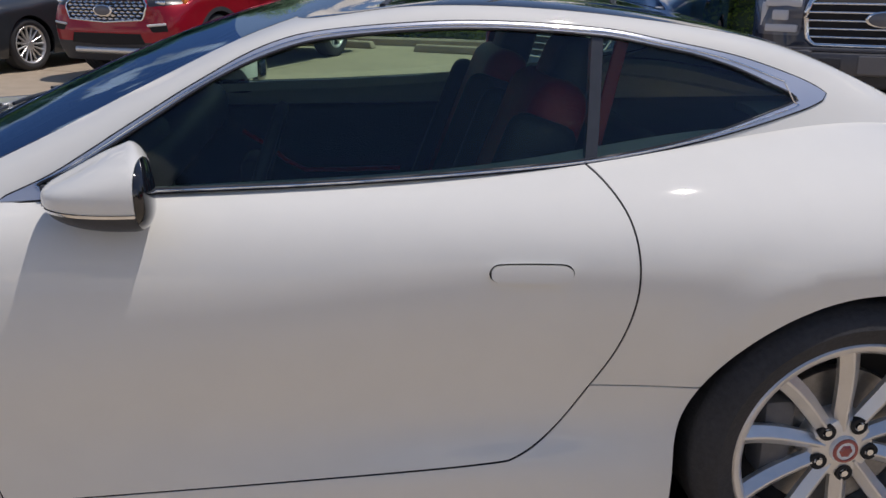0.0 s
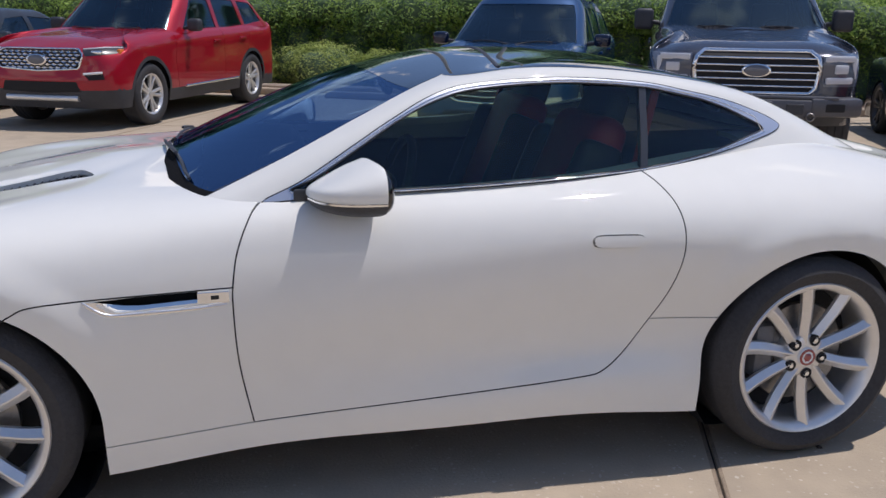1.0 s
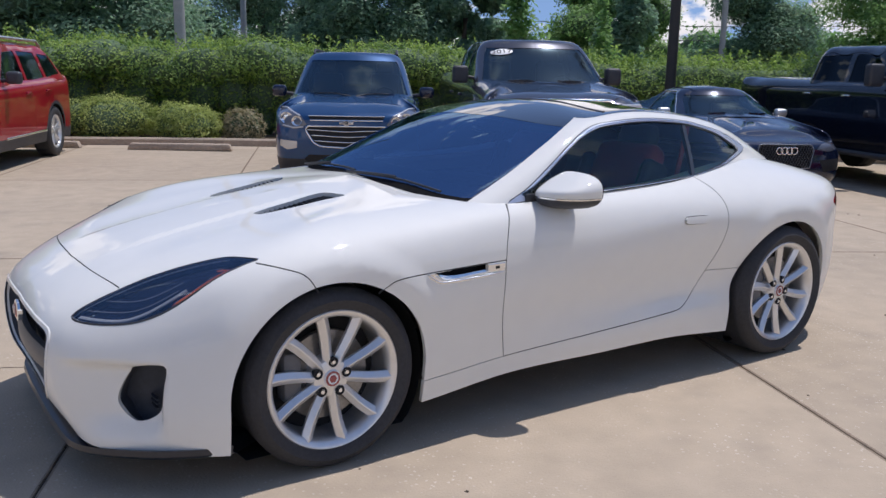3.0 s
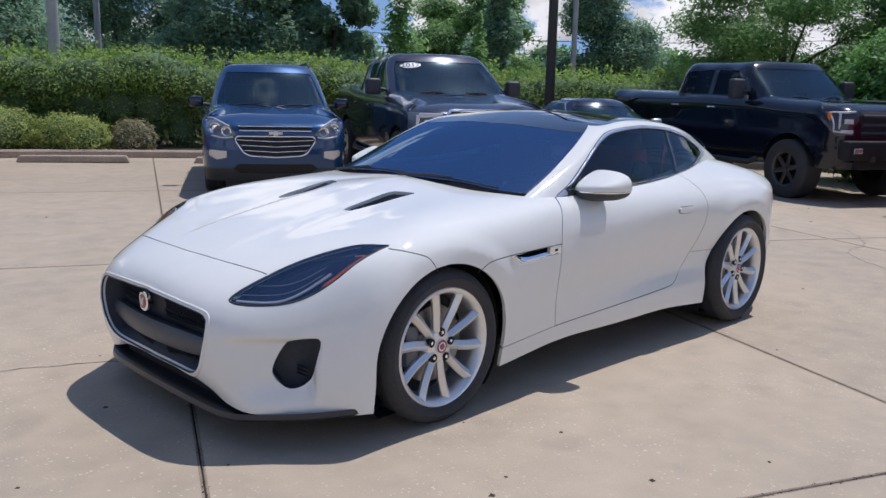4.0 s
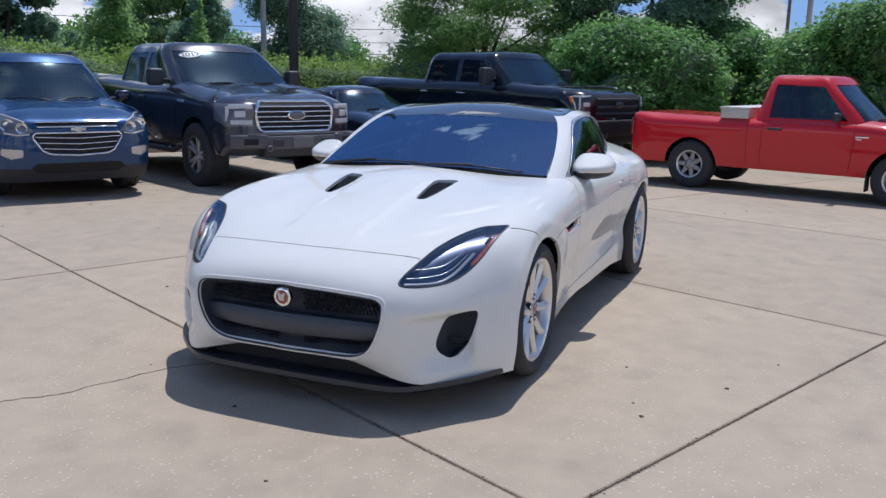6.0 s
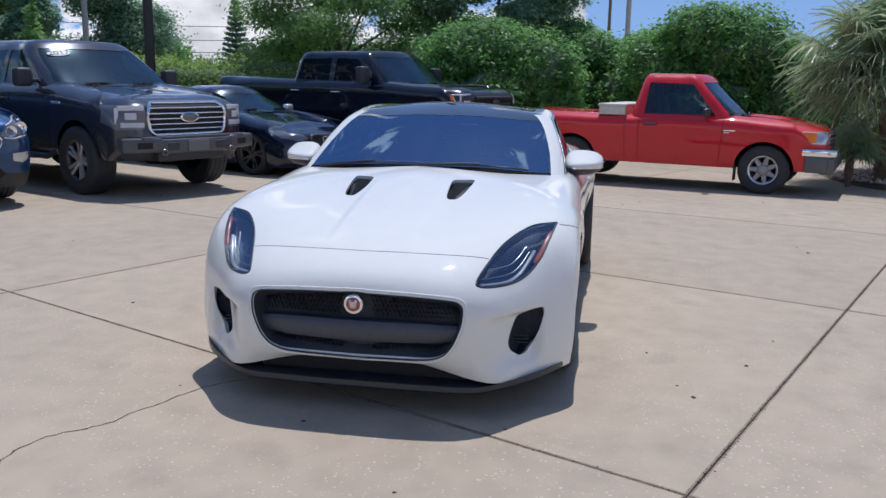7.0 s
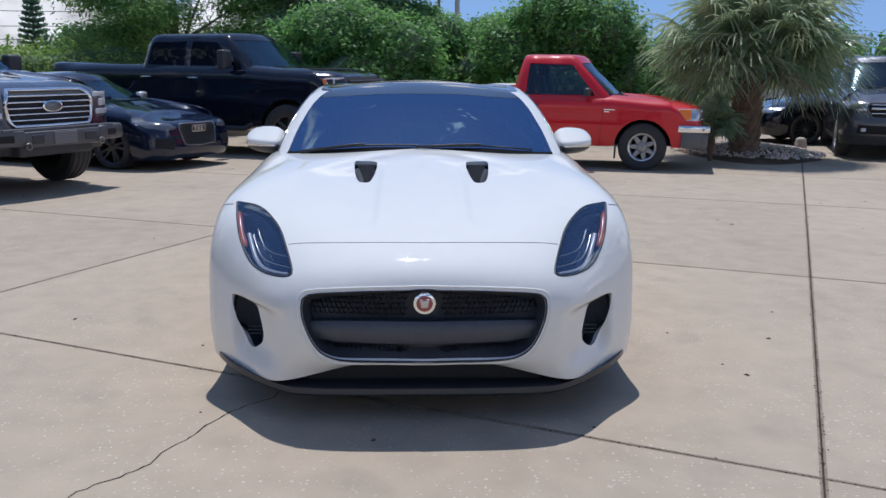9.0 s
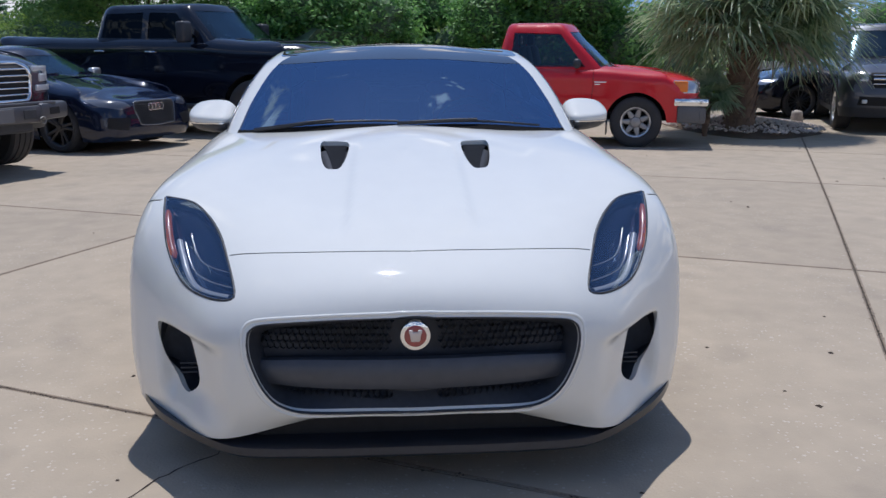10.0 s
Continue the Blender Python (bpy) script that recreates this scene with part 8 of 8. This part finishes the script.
def shrub(x, y, rx, ry, hz, leaf, n, size=0.022, label="low rounded green shrub beside the kerb", name="shrub", group="low shrubs along the bed"):
    g = ground_z(x, y)
    s = thing(name, label, "shrub", Matrix.Translation((x, y, g)) @ Matrix.Rotation(-0.427, 4, "Z"), group)
    blobs = [(rng.uniform(-0.3, 0.3) * rx, rng.uniform(-0.3, 0.3) * ry, hz * rng.uniform(0.42, 0.55), rx * rng.uniform(0.6, 0.85), ry * rng.uniform(0.6, 0.85), hz * 0.5) for _ in range(5)]
    tagged(part("shrub_core", lumps([(a, b, c, 0.72 * d, 0.72 * e, 0.72 * f) for a, b, c, d, e, f in blobs], 4, 2), CORE, s, smooth=80), kind="stuff")
    p, d = shell_points(blobs, n, rng, 0.15, 0.1)
    keep = p[:, 2] > 0.0
    tagged(part("foliage", leaf_mesh("foliage", p[keep], size, rng, d[keep] * 0.9 + (0, 0, 0.7)), leaf, s), kind="stuff")


def tree(x, y, blobs, leaf, n, size, label, trunk=0.14, base=None, limbs=5, deep=0.35, core=0.7, name="tree", tuft=0.15, slim=0.5):
    """A tree: tapered trunk with limbs into the crown, a broken crown of many leaves."""
    g = ground_z(min(x, 20), y) if base is None else base
    t = thing(name, label, "tree", Matrix.Translation((x, y, g)))
    c = np.array(blobs)
    zc = float(c[:, 2].mean())
    pts = [(0, 0, -0.1), (0.03, 0.02, zc * 0.35), (-0.04, 0.03, zc * 0.7), (0.0, 0.0, zc)]
    bm = [tube(pts, [trunk * 1.25, trunk, trunk * 0.75, trunk * 0.4], 10)]
    for k in range(limbs):
        b = c[k % len(c)]
        a = (0.0, 0.0, zc * rng.uniform(0.3, 0.6))
        bm.append(tube([a, (0.45 * b[0], 0.45 * b[1], 0.5 * (a[2] + b[2])), (0.9 * b[0], 0.9 * b[1], b[2])], [trunk * 0.5, trunk * 0.32, trunk * 0.12], 7))
    part("trunk", join(*bm), BARK, t, smooth=60)
    if core:
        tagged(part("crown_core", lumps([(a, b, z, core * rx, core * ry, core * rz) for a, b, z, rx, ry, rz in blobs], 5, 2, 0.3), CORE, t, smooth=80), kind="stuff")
    p, d = shell_points(blobs, n, rng, deep, tuft)
    tagged(part("crown", leaf_mesh("crown", p, size, rng, d * 0.5 + (0, 0, 0.8), slim), leaf, t), kind="stuff")
    return t


def crown(h, r, n, low=0.35, seed=0, squash=0.6, top=0.55):
    """Uneven ellipsoids that fill a round crown."""
    q = np.random.default_rng(seed)
    out = []
    for k in range(n):
        a, t = k * 2.4 + q.uniform(-0.4, 0.4), ((k + q.uniform(0, 1)) / n) ** 1.25
        z = h * (low + (0.95 - low) * t)
        w = r * (1 - top * abs(t - 0.35) ** 1.2)
        rr = r * q.uniform(0.32, 0.52)
        out.append((w * 0.75 * math.cos(a), w * 0.75 * math.sin(a), z, rr, rr, rr * squash * q.uniform(0.8, 1.2)))
    return out


def cone_crown(h, r, n, low=0.1, seed=0):
    q = np.random.default_rng(seed)
    out = []
    for k in range(n):
        t = k / (n - 1)
        w = r * (1 - t) ** 0.8 + 0.08 * r
        a = q.uniform(0, 6.28)
        out.append((0.35 * w * math.cos(a), 0.35 * w * math.sin(a), h * (low + (1 - low) * t) - 0.1, w * 0.75, w * 0.75, h / n * 1.1))
    return out


def norfolk_pine(x, y, h):
    """A tiered conifer with a bare stem between its whorls."""
    t = thing("norfolk_pine", "slender dark tiered conifer standing far behind the hedge", "tree", Matrix.Translation((x, y, -0.17)))
    part("trunk", tube([(0, 0, 0), (0, 0, h)], [0.14, 0.02], 8), BARK, t, smooth=60)
    pts = []
    for k in range(17):
        f = k / 16
        z, r = h * (0.14 + 0.84 * f), 1.35 * (1 - f) ** 0.9 + 0.08
        for m in range(9):
            a = m * 0.698 + k * 0.4
            for s in np.linspace(0.06, 1, 18):
                pts.append((r * s * math.cos(a), r * s * math.sin(a), z - 0.25 * r * s + 0.42 * r * s * s))
    pts = np.repeat(np.array(pts), 6, 0)
    tagged(part("needles", leaf_mesh("needles", pts + rng.normal(0, 0.05, pts.shape), 0.11, rng, None, 0.35), LEAF_DARK, t), kind="stuff")


def palm(x, y, zt, rad, fronds, seed, label, trunk_r=0.21):
    """A fan palm: rough booted trunk, a crown of drooping fan leaves over a dry skirt."""
    q = random.Random(seed)
    g = ground_z(x, y)
    t = thing("fan_palm", label, "palm", Matrix.Translation((x, y, g)))
    prof = [(trunk_r * 1.3, -0.05), (trunk_r * 1.15, 0.15)] + [(trunk_r * (1.0 + 0.06 * math.sin(k * 2.1)), 0.25 + k * 0.1) for k in range(int((zt - 0.3) / 0.1))] + [(0.05, zt + 0.1)]
    part("trunk", ring(prof, 20, "Z"), PALMBARK, t, smooth=50)
    boots = []
    for k in range(90):
        a, z = k * 2.4, 0.15 + (zt - 0.2) * k / 90
        b = rbox(0.035, 0.10, 0.16, (0, 0, 0), 0.01, Matrix.Rotation(radians(24), 4, "Y"), 0.5, 1)
        bmesh.ops.transform(b, matrix=Matrix.Rotation(a, 4, "Z") @ Matrix.Translation((trunk_r * 1.03, 0, z)), verts=list(b.verts))
        boots.append(b)
    tagged(part("bark_fibre", join(*boots), PALMBARK, t, "old leaf bases round the trunk"), kind="stuff")
    for k in range(fronds):
        a = k * 2.39996 + q.uniform(-0.2, 0.2)
        f = k / fronds
        lift = radians(84 - 75 * f**0.9 + q.uniform(-8, 8))
        stem = rad * q.uniform(0.38, 0.68) * (1.0 - 0.56 * f)
        bm = bmesh.new()
        def P(s, side, droop):
            """A place on the leaf: s out from the crown, side across it."""
            r = s * math.cos(lift)
            z = s * math.sin(lift) - droop
            c, sn = math.cos(a), math.sin(a)
            return Vector((r * c - side * sn, r * sn + side * c, zt + z))
        pet = [P(stem * i / 4, 0, 0.10 * stem * (i / 4) ** 2) for i in range(5)]
        blade_len = min(1.0, 0.5 * rad) * q.uniform(0.85, 1.15)
        n = 34
        for i in range(n):
            th = radians(-115 + 230 * i / (n - 1))
            ln = blade_len * (0.72 + 0.28 * math.cos(th * 0.7)) * q.uniform(0.9, 1.08)
            hang = q.uniform(0.30, 0.78) * ln
            prev = None
            for m in range(5):
                u = m / 4
                s = stem + ln * u * math.cos(th)
                side = ln * u * math.sin(th)
                w = 0.021 * (1 - u) ** 0.55 * (0.35 + 0.65 * min(1.0, 3 * u)) + 0.002
                d = 0.10 * stem + hang * u**2.2 + 0.12 * abs(math.sin(th)) * ln * u
                p0 = P(s - w * math.sin(th), side + w * math.cos(th), d)
                p1 = P(s + w * math.sin(th), side - w * math.cos(th), d + 0.008)
                cur = (bm.verts.new(p0), bm.verts.new(p1))
                if prev:
                    bm.faces.new((prev[0], prev[1], cur[1], cur[0]))
                prev = cur
        dry = f > 0.965
        fr = part("frond", bm, PALMDRY if dry else PALMLEAF, t, "dry hanging fan leaf" if dry else "")
        part("leaf_stem", tube(pet, [0.022, 0.018, 0.014, 0.012, 0.01], 5), PALMDRY if dry else PALMLEAF, fr)


PALMLEAF = leafy("palm_leaf", (0.20, 0.30, 0.16), (0.56, 0.62, 0.38), 0.5, 0.30)
PALMDRY = leafy("palm_dry", (0.211, 0.158, 0.092), (0.422, 0.330, 0.211), 0.2, 0.7)

hedge()
for x, y, w, hz in ((-3.3, 15.75, 0.95, 0.84), (-1.75, 15.05, 0.90, 0.80), (-0.25, 14.35, 0.85, 0.84), (1.17, 13.69, 0.95, 0.86), (2.61, 13.03, 0.84, 0.76)):
    shrub(x, y, w, 0.62, hz, LEAF_BOX, 15000)
shrub(3.60, 12.59, 0.42, 0.42, 0.68, LEAF_DRY, 5000, 0.024, "low pale half-dry shrub at the end of the bed")

# trees, near to far
tree(13.4, 1.35, [(0, 0, 1.2, 1.75, 1.75, 1.1), (0.3, 0.9, 1.7, 1.2, 1.1, 1.0), (-0.2, -0.9, 1.75, 1.1, 1.1, 0.95), (-0.1, 0.2, 2.2, 1.2, 1.3, 0.75), (-0.3, 1.2, 1.0, 1.0, 0.9, 0.9), (-0.3, -1.3, 0.9, 0.9, 0.8, 0.8)], LEAF_MID, 42000, 0.055, "dense dark green rounded bush tree behind the black truck", 0.12, deep=0.3, core=0.74)
tree(14.3, -3.2, [(0, 0, 1.1, 1.5, 1.7, 1.1), (0.2, 0.8, 2.0, 1.1, 1.1, 0.9), (-0.1, -0.7, 2.35, 1.2, 1.25, 0.95), (-0.2, 0.1, 2.7, 0.9, 0.9, 0.65), (-0.3, -1.7, 1.3, 1.0, 0.9, 0.9)], LEAF_MID, 38000, 0.055, "broad bright green shrub tree behind the red truck", 0.12, deep=0.3, core=0.74)
tree(17.4, 6.1, crown(5.6, 2.5, 15, 0.38, 3, 0.45), LEAF_LIGHT, 52000, 0.065, "airy feathery light green tree with thin limbs", 0.12, limbs=9, deep=0.75, core=0, tuft=0.3, slim=0.3)
tree(19.5, 2.0, crown(6.5, 2.6, 14, 0.35, 4, 0.5), LEAF_DARK, 34000, 0.065, "tall dark tree behind the bushes", 0.16, limbs=8)
tree(18.5, -1.0, crown(3.15, 1.9, 12, 0.2, 14, 0.6), LEAF_MID, 30000, 0.06, "green tree behind the bushes", 0.14, limbs=8)
tree(10.8, 12.9, cone_crown(4.3, 0.95, 9, 0.15, 5), LEAF_LIGHT, 5200, 0.075, "slim young light green tree above the hedge", 0.05, limbs=0, deep=0.8, core=0, tuft=0.3)
tree(12.6, 12.0, cone_crown(3.3, 0.8, 7, 0.15, 15), LEAF_LIGHT, 3200, 0.075, "slim young light green tree above the hedge", 0.05, limbs=0, deep=0.8, core=0, tuft=0.3)
tree(26.4, 25.3, crown(6.0, 3.0, 16, 0.25, 6), LEAF_LIGHT, 42000, 0.075, "rounded light green tree", 0.14)
tree(16.1, 14.7, cone_crown(5.4, 1.3, 10, 0.1, 7), LEAF_DARK, 18000, 0.07, "dark narrow cone-shaped tree", 0.1, limbs=0)
tree(30.0, 20.3, cone_crown(10.5, 2.9, 13, 0.08, 8), LEAF_DARK, 52000, 0.075, "tall dark columnar tree with ragged edges", 0.16, limbs=0, deep=0.5, tuft=0.25)
for k, (x, y, h, r) in enumerate(((13.9, 36.4, 8.9, 4.6), (12.9, 23.8, 6.8, 2.7), (3.5, 25.5, 6.0, 3.3), (-2.5, 27.0, 5.6, 3.4), (-8.5, 28.0, 5.6, 3.4), (-14.0, 30.0, 6.0, 3.6), (15.2, 21.5, 7.0, 1.5))):
    tree(x, y, crown(h, r, 22, 0.12, 20 + k, 0.62), LEAF_DARK, 60000, 0.075, "large dark spreading tree behind the hedge", 0.22, limbs=8, deep=0.45, core=0.55, tuft=0.25)
norfolk_pine(54.2, 25.3, 7.2)
palm(9.35, -5.75, 1.46, 3.2, 108, 3, "large fan palm with drooping leaves on the planted island", 0.23)
# a cluster of hanging fronds, built as a small palm with an added trunk
palm(8.75, -4.95, 0.55, 0.8, 14, 9, "small slender fan palm beside the large one", 0.03)

# the planted island under the palms
isl = bmesh.new()
mid = isl.verts.new((10.3, -6.1, ground_z(9.9, -6) + 0.24))
edge_pts = [(10.3 + (1.75 + 0.25 * math.sin(3 * a)) * math.cos(a) * 1.35, -6.1 + (1.45 + 0.2 * math.cos(2 * a)) * math.sin(a)) for a in np.linspace(0, 2 * math.pi, 28, endpoint=False)]
ringv = [isl.verts.new((10.3 + 0.92 * (x - 10.3), -6.1 + 0.92 * (y + 6.1), ground_z(x, y) - 0.015)) for x, y in edge_pts]
for k in range(28):
    isl.faces.new((ringv[k], ringv[(k + 1) % 28], mid))
tagged(part("island_bed", isl, MULCH, None, smooth=60), "mulch mound of the planted island", "ground", kind="structure")
rock = mat("pale_rock", (0.62, 0.53, 0.47), 0.9, vary=0.3, scale=6, spread=0.2)
rv, rf = [], []
rr = random.Random(8)
for _ in range(1900):
    a, s = rr.uniform(0, 6.28), math.sqrt(rr.uniform(0, 1)) * 0.9
    x, y = 10.3 + s * 2.2 * math.cos(a), -6.1 + s * 1.4 * math.sin(a)
    z = ground_z(x, y) + 0.06 + 0.17 * (1 - s)
    k = rr.uniform(0.012, 0.042)
    c = len(rv)
    for dx, dy, dz in ((1, 0, 0), (0, 1, 0), (-1, 0.1, 0), (0, -1, 0), (0.1, 0, 0.8), (0, 0, -0.6)):
        rv.append((x + k * dx * rr.uniform(0.7, 1.2), y + k * dy * rr.uniform(0.7, 1.2), z + k * dz))
    rf += [(c, c + 1, c + 4), (c + 1, c + 2, c + 4), (c + 2, c + 3, c + 4), (c + 3, c, c + 4), (c + 1, c, c + 5), (c + 2, c + 1, c + 5), (c + 3, c + 2, c + 5), (c, c + 3, c + 5)]
rme = bpy.data.meshes.new("rocks")
rme.from_pydata(rv, [], rf)
tagged(part("rocks", rme, rock, None), "loose pale rocks on the island", "rock", kind="stuff")
b = thing("boulder", "pale squared stone at the edge of the island", "rock", Matrix.Translation((10.4, -7.24, ground_z(10.4, -7.2))))
part("stone", rbox(0.24, 0.20, 0.34, (0, 0, 0.13), 0.06, taper=0.8, segs=3), rock, b, smooth=50)

# pale wall past the island
wl = rbox(0.2, 9.0, 1.05, (0, 0, 0.52), 0.02)
wall = tagged(part("wall_east", wl, mat("pale_render", (0.55, 0.54, 0.52), 0.9, vary=0.08, scale=1.5, bump=0.1), None, smooth=40), "pale rendered boundary wall", "wall", kind="structure")
wall.matrix_world = pose(19.2, -10.2, -0.2, 0, 0, -27)
# low green row and far woods that close the view
def far_row(name, path, h, r, n, size, leaf, label, jit=1.0):
    line = dense(path, r * 0.9, False, False)
    blobs = []
    for k, (x, y) in enumerate(line):
        hh = h * rng.uniform(0.7, 1.15)
        for z in np.arange(0.35 * r, hh, 0.8 * r):
            blobs.append((x + rng.normal(0, 0.3 * r * jit), y + rng.normal(0, 0.3 * r * jit), z - 0.2, r * rng.uniform(0.8, 1.15), r * rng.uniform(0.8, 1.15), r * rng.uniform(0.6, 0.9)))
    t = thing(name, label, "trees")
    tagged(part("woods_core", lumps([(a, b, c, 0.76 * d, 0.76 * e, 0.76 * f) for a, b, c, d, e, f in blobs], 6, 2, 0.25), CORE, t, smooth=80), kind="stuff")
    p, d = shell_points(blobs, n, rng, 0.3, 0.12)
    tagged(part("woods_leaves", leaf_mesh("woods_leaves", p, size, rng, d * 0.5 + (0, 0, 0.3)), leaf, t), kind="stuff")
    tagged(t, kind="stuff")


far_row("scrub_row", [(16.6, 6.2), (17.0, 3.0), (16.4, -1.0), (16.6, -4.5), (16.0, -7.5)], 1.7, 0.8, 14000, 0.08, LEAF_HEDGE, "low green scrub along the back of the lot")
far_row("far_woods", [(-60, 52), (-20, 48), (10, 46), (38, 41), (61, 28), (64, 4), (56, -14), (44, -34), (30, -50)], 3.0, 2.4, 170000, 0.16, LEAF_MID, "distant mixed woods closing the view")

# ---- poles ----
def pole(x, y, h, r, material, label, head=False):
    p = thing("light_pole", label, "pole", Matrix.Translation((x, y, ground_z(min(x, 20), y))))
    part("shaft", tube([(0, 0, -0.05), (0, 0, h)], [r, r * 0.8], 14), material, p, smooth=60)
    part("base_plate", ring([(0.0, 0.03), (r * 2.2, 0.03), (r * 2.3, 0.0)], 16, "Z"), material, p)
    if head:
        part("lamp_head", rbox(0.7, 0.34, 0.14, (0.4, 0, h), 0.04), material, p, smooth=40)


POLEDARK = mat("dark_pole", (0.035, 0.032, 0.03), 0.5, vary=0.15, scale=5)
POLEGREY = mat("grey_pole", (0.42, 0.42, 0.40), 0.6, vary=0.12, scale=4)
WOODPOLE = mat("wood_pole", (0.20, 0.16, 0.12), 0.9, vary=0.25, scale=6, bump=0.3, bscale=30)
pole(10.5, 7.95, 8.0, 0.105, POLEDARK, "tall dark steel light pole in the planting bed", True)
pole(27.2, 20.0, 9.0, 0.13, POLEGREY, "tall pale grey pole behind the hedge")
pole(3.55, 16.3, 8.0, 0.13, POLEGREY, "tall pale grey pole behind the hedge")
pole(11.05, 31.7, 14.0, 0.13, POLEGREY, "thin pale green-grey pole behind the hedge")
pole(36.0, -2.05, 9.0, 0.13, POLEGREY, "pale grey pole behind the bushes")
pole(19.0, 3.4, 9.0, 0.15, WOODPOLE, "weathered wooden utility pole among the trees")
pole(36.5, -1.2, 5.6, 0.09, WOODPOLE, "short weathered utility pole behind the bushes")
CABLE = mat("black_cable", (0.02, 0.02, 0.022), 0.6, vary=0.1)
for z, far in ((5.6, 0.0), (4.7, 0.5), (3.9, 0.9)):
    line = []
    for k in range(25):
        t = k / 24
        line.append((62 - 34 * t + far, 12 + 40 * t, z - 1.1 * 4 * t * (1 - t)))
    tagged(part("overhead_cable", tube(line, 0.022, 5), CABLE, None, smooth=60), "thin black overhead cable sagging past the far trees", "cable", group="overhead cables")
